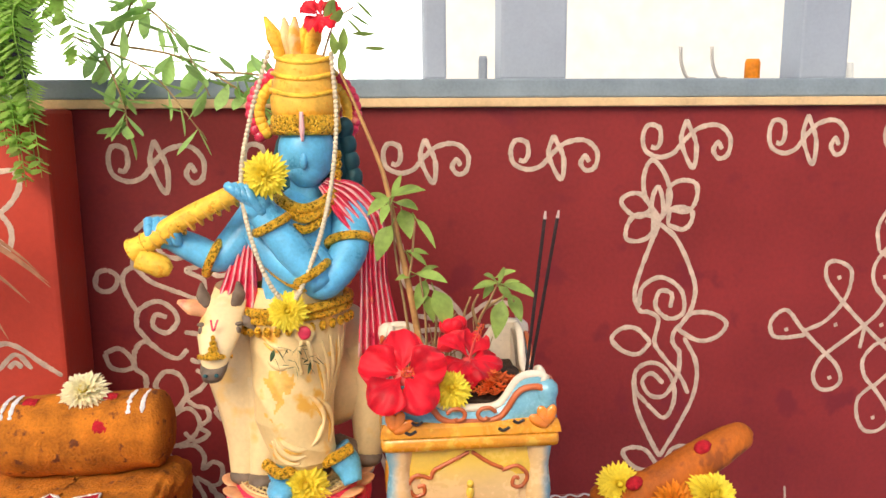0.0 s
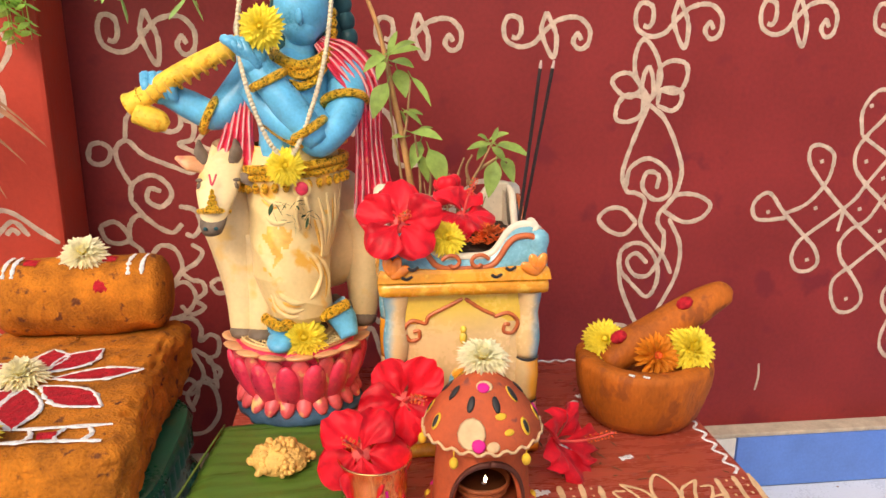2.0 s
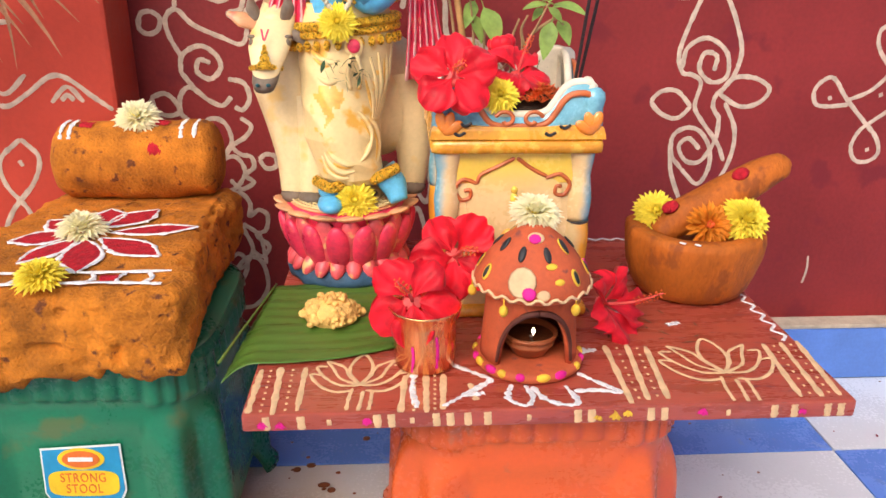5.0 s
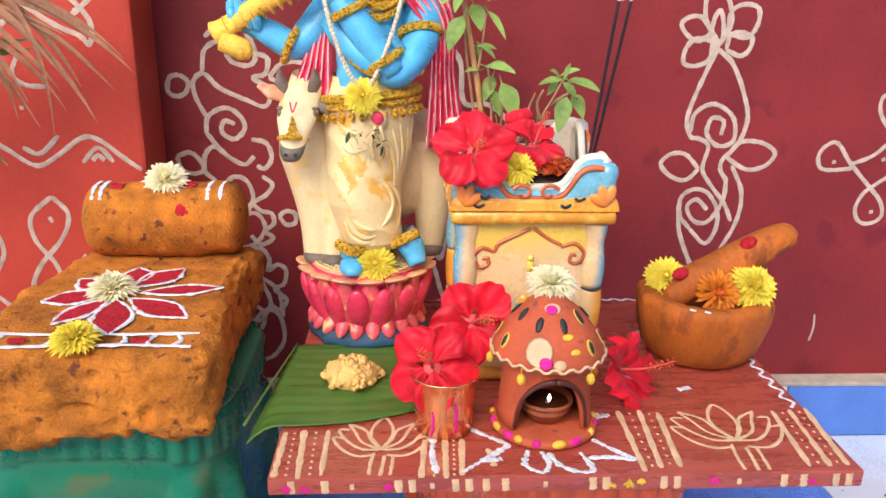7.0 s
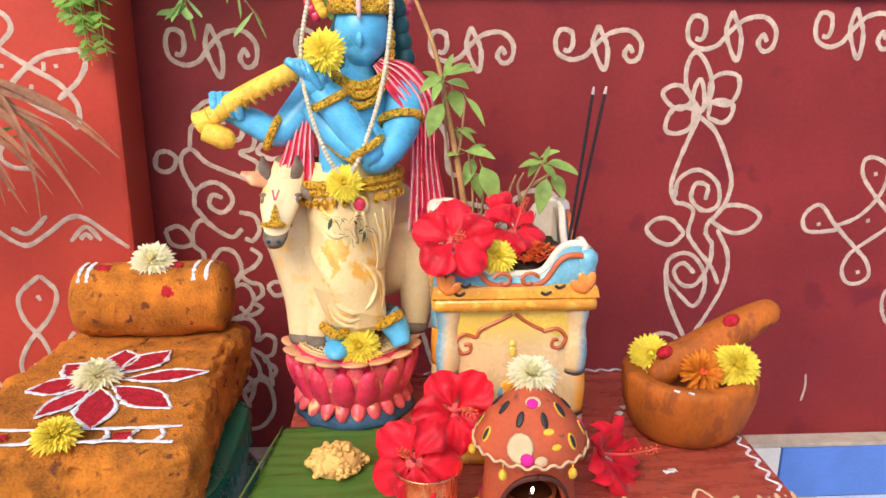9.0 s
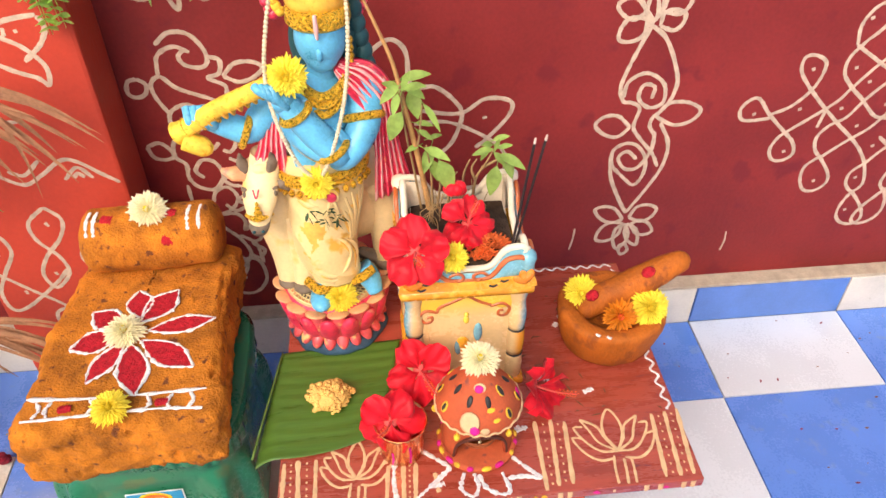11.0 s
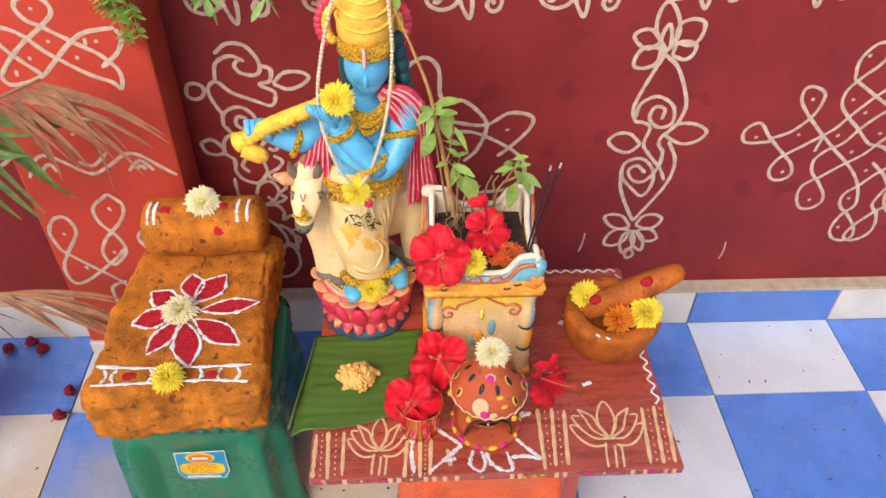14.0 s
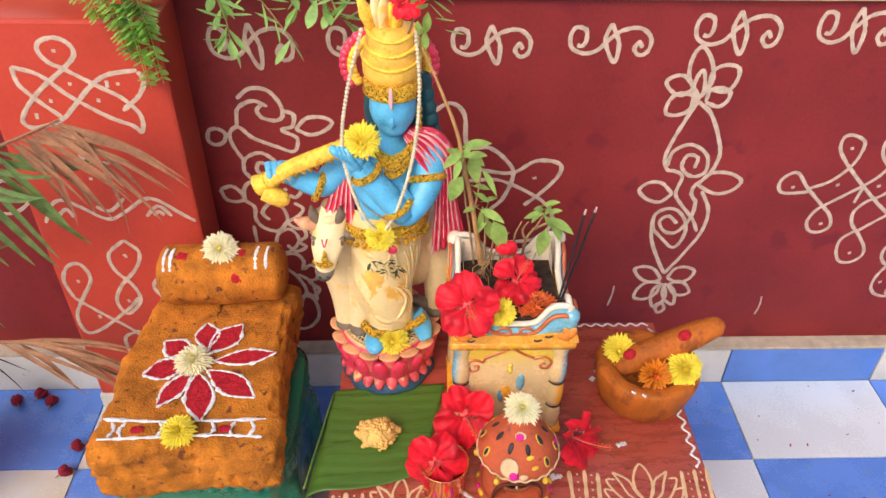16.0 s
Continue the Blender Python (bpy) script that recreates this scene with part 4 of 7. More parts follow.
def stone_block(bm, lo, hi, corner, rough, cells, seed):
    c = [(a + b) / 2 for a, b in zip(lo, hi)]
    h = [(b - a) / 2 for a, b in zip(lo, hi)]
    made = bmesh.ops.create_cube(bm, size=2)
    bmesh.ops.subdivide_edges(bm, edges=bm.edges[:], cuts=cells, use_grid_fill=True)
    for v in bm.verts:
        p = Vector((v.co.x * h[0], v.co.y * h[1], v.co.z * h[2]))
        q = Vector([max(-h[i] + corner, min(h[i] - corner, p[i])) for i in range(3)])
        d = p - q
        if d.length > 1e-9:
            p = q + d.normalized() * corner
        nrm = (d.normalized() if d.length > 1e-9 else Vector((0, 0, 1)))
        w = p * 14 + Vector((seed, seed, seed))
        flat = 0.25 if v.co.z > 0.98 and max(abs(v.co.x), abs(v.co.y)) < 0.9 else 1.0
        pit = max(0.0, noise.noise(w * 4.3 + Vector((7, 1, 3))) - 0.34) * 2.4
        p += nrm * flat * (rough * noise.noise(w) + 0.5 * rough * noise.noise(w * 3.1) + 0.4 * rough * noise.noise(w * 7.3) - rough * pit)
        v.co = Vector(c) + p


slab = thing("grinding_stone", (-0.466, -0.315, STOOL_H + 0.001), "turmeric-smeared stone grinding slab with a powder flower on top", "grinding stone")
SLAB_TOP = 0.389 - STOOL_H - 0.001
bm = bmesh.new()
stone_block(bm, (-0.122, -0.182, 0.0), (0.122, 0.178, SLAB_TOP - 0.001), 0.020, 0.0085, 60, 3.0)
for v in bm.verts:
    v.co.x += 0.09 * v.co.y if v.co.x < 0 else 0.0
    v.co.x += 0.012 * min(1.0, max(0.0, -v.co.y / 0.15))
    v.co.z -= 0.013 * min(1.0, max(0.0, (-0.166 - v.co.y) / 0.006)) * max(0.0, 1 - v.co.z / 0.06)
part("slab", bm, TURMERIC, slab)
top_place = lambda u, v, h: Vector((u + 0.466 - 0.476, v + 0.315 - 0.335, SLAB_TOP + h + 0.0006))
white = bmesh.new()
for k, ((x1, y1), (x0, y0)) in enumerate(SPETAL):
    tip, root = Vector((x1, y1)), Vector((x0, y0))
    root = root.lerp(Vector((0.0, 0.0)), 0.35)
    d = tip - root
    s = Vector((-d.y, d.x)).normalized()
    w = 0.0175 + 0.003 * math.sin(k * 2.2)
    left = [root, root + d * 0.3 + s * w * 0.8, root + d * 0.62 + s * w, tip]
    right = [root, root + d * 0.3 - s * w * 0.8, root + d * 0.62 - s * w, tip]
    a = smooth_line([(*p, 0) for p in left], 5)
    b = smooth_line([(*p, 0) for p in right], 5)
    red = bmesh.new()
    loft(red, [[top_place(p.x, p.y, 0.0006), top_place(*((p + q) / 2).xy, 0.0016), top_place(q.x, q.y, 0.0006)] for p, q in zip(a, b)], closed=False, caps=False)
    part("red_petal", red, RED_POWDER, slab, "petal filled with red vermilion powder")
    stroke(white, left, 0.0044, top_place, 0.0015, seed=k, ragged=1.5)
    part("powder_line", white, WHITE_POWDER, slab, "line of white rice powder")
    white = bmesh.new()
    stroke(white, right, 0.0044, top_place, 0.0015, seed=k + 40, ragged=1.5)
    part("powder_line", white, WHITE_POWDER, slab, "line of white rice powder")
    white = bmesh.new()
band = lambda u, v, h: Vector(((u + 0.466) * 0.94 + 0.006, v + 0.315, SLAB_TOP + h + 0.0006))
for k, l in enumerate(SBAND):
    stroke(white, l, 0.0046, band, 0.0015, seed=70 + k, ragged=1.5)
    part("powder_line", white, WHITE_POWDER, slab, "line of white rice powder")
    white = bmesh.new()
for k, x in enumerate((-0.575, -0.555, -0.505, -0.485, -0.43, -0.395, -0.372)):
    stroke(white, [(x, -0.446), (x + 0.006 * (-1) ** k, -0.458), (x, -0.471)], 0.0050, band, 0.0016, seed=90 + k, ragged=0.9)
    part("powder_line", white, WHITE_POWDER, slab, "line of white rice powder")
    white = bmesh.new()
for k, x in enumerate((-0.535, -0.408)):
    red = bmesh.new()
    stroke(red, [(x - 0.009, -0.459), (x + 0.009, -0.458)], 0.012, band, 0.0024, seed=k, ragged=0.4)
    part("red_dab", red, RED_POWDER, slab, "dab of red vermilion powder")
white.free()

roller = thing("stone_roller", pose(-0.4555, -0.176, 0.4335, 0, 0, 2), "turmeric-smeared stone roller lying on the grinding slab", "stone roller")
bm = bmesh.new()
rings = []
for i in range(41):
    x = -0.1 + 0.2 * i / 40
    e = max(0.0, (abs(x) - 0.084) / 0.016)
    r0 = 0.047 * math.sqrt(max(0.05, 1 - e * e * 0.62)) * (1 + 0.05 * (1 - (x / 0.1) ** 2))
    ring = []
    for j in range(48):
        a = 2 * math.pi * j / 48
        w = Vector((x * 20, math.cos(a) * 0.9 + 4, math.sin(a) * 0.9))
        r = r0 * (1 + 0.055 * noise.noise(w) + 0.035 * noise.noise(w * 3.3) + 0.022 * noise.noise(w * 8.1))
        ring.append((x, r * math.cos(a), r * math.sin(a)))
    rings.append(ring)
loft(bm, rings)
part("cylinder", bm, TURMERIC, roller)


def round_roller(u, v, h):
    a = v / 0.05
    return Vector((u, -math.sin(a) * (0.0495 + h), math.cos(a) * (0.0495 + h)))


bm = bmesh.new()
for k, x in enumerate((-0.080, -0.070, 0.062, 0.078)):
    bm = bmesh.new()
    stroke(bm, [(x, -0.004), (x - 0.003, 0.018), (x - 0.002, 0.040)], 0.0048, round_roller, 0.001, seed=k, ragged=0.8)
    part("white_powder_line", bm, WHITE_POWDER, roller)
bm = bmesh.new()
for k, (x, v) in enumerate(((-0.055, 0.012), (0.035, 0.008), (0.03, 0.052))):
    bm = bmesh.new()
    stroke(bm, [(x - 0.008, v), (x + 0.008, v + 0.003)], 0.014, round_roller, 0.0015, seed=k, ragged=0.5)
    part("red_dab", bm, RED_POWDER, roller)

# ---- painted board ----
BX0, BX1, BY0, BY1, BZ = -0.263, 0.270, -0.594, -0.183, 0.322
board = thing("painted_board", ((BX0 + BX1) / 2, (BY0 + BY1) / 2, STOOL_H), "red painted wooden board with cream lotus drawings on the orange stool", "board")
OB = board.location.copy()
bm = bmesh.new()
box(bm, (BX0 - OB.x, BY0 - OB.y, 0.0003), (BX1 - OB.x, BY1 - OB.y, BZ - STOOL_H), 0.0022)
part("plank", bm, BOARD, board, smooth=False)
ground_place = lambda u, v, h: Vector((u - OB.x, v - OB.y, BZ - STOOL_H + h + 0.0003))
edge_place = lambda u, v, h: Vector((u - OB.x, BY0 - OB.y - h - 0.0003, v - STOOL_H))


def lotus_lines(cx, cy, wide, tall):
    """Pointed petals rising from one root, open outer curls and a two-lined stem."""
    lines_ = [[(0, 0), (-0.22, 0.42), (-0.16, 0.75), (0.06, 1.0), (0.24, 0.70), (0.22, 0.36), (0, 0)]]
    for s_ in (-1, 1):
        lines_.append([(0.0, 0.0), (s_ * 0.22, 0.30), (s_ * 0.36, 0.60), (s_ * 0.72, 0.80)])
        lines_.append([(s_ * 0.72, 0.80), (s_ * 0.56, 0.52), (s_ * 0.40, 0.22), (0.0, 0.0)])
        lines_.append([(s_ * 0.70, 0.62), (s_ * 0.92, 0.60), (s_ * 0.72, 0.26), (s_ * 0.40, 0.02), (0.0, 0.0)])
        lines_.append([(s_ * 0.76, 0.34), (s_ * 1.02, 0.36), (s_ * 0.82, 0.02), (s_ * 0.50, -0.18), (s_ * 0.12, -0.16)])
    lines_.append([(-0.14, -0.10), (-0.20, -0.40), (-0.22, -0.72)])
    lines_.append([(0.08, -0.18), (0.05, -0.45), (0.0, -0.74)])
    lines_.append([(0.26, -0.18), (0.24, -0.45), (0.20, -0.73)])
    return [[(cx + u * wide, cy + v * tall) for u, v in l] for l in lines_]


strokes("painted_lotus", lotus_lines(0.173, -0.543, 0.054, 0.066), 0.0035, ground_place, CREAM_PAINT, board, "cream painted lotus outline", 0.0003, 0.4)
strokes("painted_lotus", lotus_lines(-0.166, -0.551, 0.044, 0.055), 0.0035, ground_place, CREAM_PAINT, board, "cream painted lotus outline", 0.0003, 0.4)
strokes("painted_stripe", BSTRIPE, 0.0056, ground_place, CREAM_PAINT, board, "cream painted stripes", 0.0003, 0.45, each=True)
dots = []
for a, b in ((0, 1), (1, 2), (3, 4), (4, 5), (6, 7), (7, 8), (9, 10), (10, 11)):
    for i in range(8):
        t = (i + 0.5) / 8
        p = [(BSTRIPE[a][0][k] * (1 - t) + BSTRIPE[a][1][k] * t + BSTRIPE[b][0][k] * (1 - t) + BSTRIPE[b][1][k] * t) / 2 for k in (0, 1)]
        dots.append([(p[0] - 0.0012, p[1]), (p[0] + 0.0012, p[1] + 0.0005)])
tagged(strokes("painted_dots", dots, 0.0032, ground_place, CREAM_PAINT, board, "rows of cream painted dots", 0.0006), kind="stuff")
zig = lambda x0, y0, x1, y1, n, w: [(x0 + (x1 - x0) * i / n + (w if i % 2 else -w) * (1 if x0 == x1 else 0), y0 + (y1 - y0) * i / n + (w if i % 2 else -w) * (1 if y0 == y1 else 0)) for i in range(n + 1)]
strokes("painted_zigzag", [zig(0.260, -0.20, 0.260, -0.485, 24, 0.004), zig(-0.10, -0.190, 0.258, -0.190, 36, 0.003)], 0.0036, ground_place, WHITE_POWDER, board, "white zigzag line along the board edge", 0.0008)
bars = [[(x, BZ - 0.002), (x + 0.001, STOOL_H + 0.002)] for x in (-0.243, -0.214, -0.150, -0.138, -0.100, -0.088, -0.073, -0.056, 0.022, 0.034, 0.086, 0.098, 0.196, 0.214, 0.244, 0.256)]
strokes("painted_bar", bars, 0.0065, edge_place, CREAM_PAINT, board, "cream bars on the board's front edge", 0.0007, each=True)
edge_dots = [[(x - 0.002, 0.313), (x + 0.002, 0.3132)] for x in (-0.190, -0.120, -0.02, 0.155)]
strokes("painted_dot", edge_dots, 0.006, edge_place, CREAM_PAINT, board, "cream dots on the board's front edge", 0.0007, each=True)
for name_, paint_, x, z, w_ in (("magenta_smudge", MAGENTA, -0.246, 0.312, 0.005), ("magenta_smudge", MAGENTA, -0.231, 0.311, 0.006), ("magenta_smudge", MAGENTA, -0.158, 0.314, 0.005), ("magenta_smudge", MAGENTA, 0.132, 0.315, 0.006),
                                ("yellow_smudge", YELLOW_PAINT, 0.055, 0.313, 0.007), ("yellow_smudge", YELLOW_PAINT, 0.066, 0.315, 0.005), ("yellow_smudge", YELLOW_PAINT, 0.040, 0.311, 0.004), ("magenta_smudge", MAGENTA, 0.222, 0.313, 0.004)):
    bm = bmesh.new()
    stroke(bm, [(x - 0.003, z + 0.002), (x, z - 0.001), (x + 0.003, z + 0.001)], w_, lambda u, v, h: edge_place(u, v, h + 0.0006), 0.0005, seed=x * 90, ragged=1.2)
    part(name_, bm, paint_, board, "smudge of coloured powder")
spill = [[(-0.117, -0.532), (-0.119, -0.560), (-0.116, -0.590)], [(-0.084, -0.515), (-0.066, -0.530), (-0.046, -0.546)], [(-0.046, -0.546), (-0.068, -0.566), (-0.094, -0.588)], [(-0.070, -0.572), (-0.056, -0.568)],
         [(0.034, -0.538), (0.050, -0.556), (0.067, -0.573)], [(0.067, -0.573), (0.044, -0.568), (0.024, -0.569)], [(-0.030, -0.556), (-0.036, -0.578), (-0.022, -0.590), (-0.014, -0.576), (-0.018, -0.558)],
         [(-0.012, -0.560), (-0.004, -0.580), (0.012, -0.590), (0.024, -0.586), (0.018, -0.560)], [(0.036, -0.508), (0.048, -0.500), (0.062, -0.494)], [(0.040, -0.500), (0.052, -0.492)]]
strokes("powder_line", spill, 0.0055, ground_place, WHITE_POWDER, board, "smudged line of white rice powder", 0.0006, 0.9, each=True)
smears = [[(0.145, -0.300), (0.158, -0.294)], [(0.135, -0.318), (0.142, -0.310)], [(0.090, -0.41), (0.108, -0.418)], [(0.15, -0.445), (0.165, -0.44)]]
strokes("powder_smear", smears, 0.008, ground_place, WHITE_POWDER, board, "smears of white powder", 0.0008, 0.7, each=True)
litter = bmesh.new()
for k in range(48):
    x, y, a, ln = rnd.uniform(0.07, 0.25), rnd.uniform(-0.49, -0.22), rnd.uniform(0, 6.3), rnd.uniform(0.005, 0.017)
    if (x - 0.205) ** 2 + (y + 0.35) ** 2 < 0.006:
        continue
    blade(litter, (x, y, BZ + 0.0008), (x + ln * math.cos(a), y + ln * math.sin(a), BZ + 0.0014), 0.0025, steps=3, normal=(0, 0, 1))
tagged(mesh_object("dry_petal_litter", litter, DRY_DARK), "tiny dry petals scattered on the board", "litter", kind="stuff")

# ---- banana leaf with a sweet ----
banana = thing("banana_leaf", (-0.205, -0.42, BZ), "cut green banana leaf lying on the painted board", "leaf")
A, B, C, D = Vector((-0.298, -0.512)), Vector((-0.270, -0.332)), Vector((-0.098, -0.322)), Vector((-0.135, -0.488))
bm = bmesh.new()
rows = []
for i in range(37):
    v = i / 36
    row = []
    for j in range(31):
        u = j / 30
        p = A.lerp(D, u).lerp(B.lerp(C, u), v)
        out = max(0.0, BX0 - p.x)
        curl = 0.010 * max(0, u - 0.6) ** 2 + 0.006 * max(0, 0.25 - v) * math.sin(3 * u)
        z = 0.0022 + curl - 0.5 * out * out / 0.03 + 0.0008 * math.sin(62 * v + 5 * u) + 0.0012 * noise.noise((u * 4, v * 4, 1))
        bow = 0.012 * math.sin(math.pi * u) * (1 - v)
        row.append((p.x + 0.205, p.y + 0.42 - bow, z))
    rows.append(row)
loft(bm, rows, closed=False, caps=False)
blade_part = part("blade", bm, BANANA, banana)
thick = blade_part.modifiers.new("thick", "SOLIDIFY")
thick.thickness = 0.0008
bm = bmesh.new()
tube(bm, [(A.x + 0.205, A.y + 0.42, 0.0035), ((A.x + B.x) / 2 + 0.205, (A.y + B.y) / 2 + 0.42, 0.004), (B.x + 0.205, B.y + 0.42, 0.0035)], [0.0016, 0.0014, 0.001], 6)
part("midrib", bm, BANANA_RIB, banana)
sweet = thing("semolina_sweet", (-0.200, -0.424, BZ + 0.004), "crumbly golden semolina sweet heaped on the banana leaf", "food")
bm = bmesh.new()
for k in range(420):
    a, rr = rnd.uniform(0, 6.3), math.sqrt(rnd.random())
    x, y = (0.031 + 0.004 * math.sin(3 * a)) * rr * math.cos(a), (0.026 + 0.004 * math.cos(5 * a)) * rr * math.sin(a)
    z = (0.022 * (1 - rr ** 2) + 0.004) * rnd.uniform(0.7, 1.08)
    s = rnd.choice((0.0014, 0.0019, 0.0024, 0.0030, 0.0042))
    ball(bm, (x, y, z), (s * rnd.uniform(0.8, 1.2), s, s * rnd.uniform(0.7, 1.1)), u=6, v=4)
ball(bm, (0, 0, 0.006), (0.028, 0.023, 0.018), u=14, v=8)
tagged(part("mound", bm, SWEET, sweet), kind="stuff")

# ---- copper tumbler ----
tumbler = thing("copper_tumbler", (-0.106, -0.512, BZ + 0.001), "small polished copper tumbler on the painted board", "tumbler")
bm = bmesh.new()
lathe(bm, [(0.026, 0.0), (0.0285, 0.002), (0.029, 0.02), (0.0295, 0.045), (0.0315, 0.056), (0.034, 0.059), (0.0335, 0.0605), (0.0305, 0.057), (0.0285, 0.045), (0.028, 0.004), (0.001, 0.003)], 48)
part("body", bm, COPPER, tumbler)
bm = bmesh.new()
on_cup = lambda u, v, h: Vector(((0.0296 + h) * math.sin(u / 0.0294), -(0.0296 + h) * math.cos(u / 0.0294), v))
stroke(bm, [(0.009, 0.040), (0.0105, 0.026), (0.0095, 0.008)], 0.0028, on_cup, 0.0004, ragged=0.8)
stroke(bm, [(-0.013, 0.030), (-0.012, 0.018), (-0.0135, 0.004)], 0.0026, on_cup, 0.0004, ragged=0.8)
part("powder_streak", bm, MAGENTA, tumbler, "magenta powder streaks")

# ---- terracotta hut lamp ----
hut = thing("hut_lamp", (-0.008, -0.508, BZ + 0.0005), "painted terracotta hut lamp with a pierced dome roof", "oil lamp")
bm = bmesh.new()
n = 96
cols = []
for i in range(n):
    a = 2 * math.pi * i / n - math.pi / 2
    d = abs(((a + math.pi / 2 + math.pi) % (2 * math.pi)) - math.pi)
    arc = d * 0.044
    z0 = 0.008 + (0.060 * math.sqrt(max(0, 1 - (arc / 0.037) ** 2)) if arc < 0.037 else 0)
    col = []
    for t in (0, 0.15, 0.3, 0.5, 0.7, 0.85, 1.0):
        z = z0 + (0.082 - z0) * t
        r = 0.0465 - 0.006 * (z / 0.08)
        col.append((r, a, z))
    cols.append(col)
vo = [[bm.verts.new((r * math.cos(a), r * math.sin(a), z)) for r, a, z in c] for c in cols]
vi = [[bm.verts.new(((r - 0.005) * math.cos(a), (r - 0.005) * math.sin(a), z)) for r, a, z in c] for c in cols]
for i in range(n):
    j = (i + 1) % n
    for k in range(6):
        bm.faces.new((vo[i][k], vo[j][k], vo[j][k + 1], vo[i][k + 1]))
        bm.faces.new((vi[j][k], vi[i][k], vi[i][k + 1], vi[j][k + 1]))
    bm.faces.new((vo[i][0], vi[i][0], vi[j][0], vo[j][0]))
part("wall", bm, TERRACOTTA, hut)
bm = bmesh.new()
lathe(bm, [(0.001, 0.0), (0.049, 0.0), (0.052, 0.003), (0.051, 0.008), (0.047, 0.0095), (0.03, 0.0095), (0.001, 0.0095)], 56)
part("base", bm, TERRACOTTA, hut)
# dark sheet round the back of the inside, dark border on the arch
bm = bmesh.new()
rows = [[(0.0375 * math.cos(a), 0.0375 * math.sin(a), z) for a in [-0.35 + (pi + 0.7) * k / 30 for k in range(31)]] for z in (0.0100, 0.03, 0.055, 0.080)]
loft(bm, rows, closed=False, caps=False)
part("dark_lining", bm, DARK_CLAY, hut, "dark lining of the inside")
bm = bmesh.new()
for s_ in (-1, 1):
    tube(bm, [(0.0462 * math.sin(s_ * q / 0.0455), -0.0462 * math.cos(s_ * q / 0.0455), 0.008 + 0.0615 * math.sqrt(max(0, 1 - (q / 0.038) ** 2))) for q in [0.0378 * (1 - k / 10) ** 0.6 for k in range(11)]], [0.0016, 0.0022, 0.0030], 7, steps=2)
part("dark_rim", bm, DARK_CLAY, hut, "dark edge of the arched opening")
ROOF = [(0.0540, 0.081), (0.0520, 0.089), (0.046, 0.100), (0.038, 0.111), (0.028, 0.122), (0.018, 0.130), (0.007, 0.135), (0.0008, 0.136)]
bm = bmesh.new()
lathe(bm, [(0.040, 0.082), (0.051, 0.079)] + ROOF, 60)
part("roof", bm, TERRACOTTA, hut)


def on_roof(a, s):
    """A point of the roof at angle a, s of the way up, and the outward normal."""
    f = s * (len(ROOF) - 2)
    k = int(f)
    r = ROOF[k][0] + (ROOF[k + 1][0] - ROOF[k][0]) * (f - k)
    z = ROOF[k][1] + (ROOF[k + 1][1] - ROOF[k][1]) * (f - k)
    dr, dz = ROOF[k + 1][0] - ROOF[k][0], ROOF[k + 1][1] - ROOF[k][1]
    nv = Vector((dz * math.cos(a), dz * math.sin(a), -dr)).normalized()
    return Vector((r * math.cos(a), r * math.sin(a), z)), nv


def roof_spots(name, spots, material, label, lift=0.0):
    for a, s, w, h in spots:
        bm = bmesh.new()
        p, nv = on_roof(a, s)
        up = Vector((-math.cos(a), -math.sin(a), 1.2))
        up = (up - nv * up.dot(nv)).normalized()
        side = up.cross(nv)
        turn = Matrix((side, up, nv)).transposed()
        ball(bm, p + nv * lift, (w, h, 0.0012), u=12, v=6, turn=turn)
        part(name, bm, material, hut, label)


front = -pi / 2
roof_spots("cutout", [(front + 0.7 * k + 0.2, 0.60 + 0.05 * (k % 2), 0.0034, 0.0078) for k in range(9)] + [(front + 0.62 * k + 0.75, 0.30, 0.0028, 0.0062) for k in range(8)], BLACK_LINE, "dark pierced opening", 0.0008)
roof_spots("yellow_petal", [(front + 0.62 * k + 0.75, 0.30, 0.0050, 0.0084) for k in range(8)] + [(front + 0.7 * k + 0.2, 0.60 + 0.05 * (k % 2), 0.0044, 0.0086) for k in (1, 3, 5)] + [(front + 0.25, 0.48, 0.0055, 0.0032), (front + 0.35, 0.30, 0.005, 0.003)], YELLOW_PAINT, "yellow painted petal")
roof_spots("cream_patch", [(front - 0.36, 0.30, 0.0125, 0.0140), (front + 0.02, 0.16, 0.006, 0.005), (front - 0.1, 0.82, 0.0075, 0.006)], CREAM_PAINT, "cream painted patch")
roof_spots("magenta_dot", [(front - 0.22, 0.18, 0.006, 0.006), (front - 0.15, 0.80, 0.0055, 0.005), (front + 1.5, 0.3, 0.006, 0.006)], MAGENTA, "magenta painted dots", 0.0009)
bm = bmesh.new()
wave = [(0.0541 * math.cos(a), 0.0541 * math.sin(a), 0.0835 + 0.0022 * math.sin(22 * a)) for a in [2 * pi * i / 90 for i in range(91)]]
tube(bm, wave, 0.0014, 6, steps=1)
part("rim_line", bm, CREAM_PAINT, hut, "white wavy line on the roof rim")
for a in (front - 0.62, front + 0.62, front - 1.6, front + 1.75):
    bm = bmesh.new()
    ball(bm, (0.0545 * math.cos(a), 0.0545 * math.sin(a), 0.0715), (0.0042, 0.0042, 0.0055), u=10, v=7)
    tube(bm, [(0.0545 * math.cos(a), 0.0545 * math.sin(a), 0.075), (0.0545 * math.cos(a), 0.0545 * math.sin(a), 0.083)], 0.0007, 5)
    part("hanging_bead", bm, YELLOW_PAINT, hut, "yellow bead hanging from the eaves")
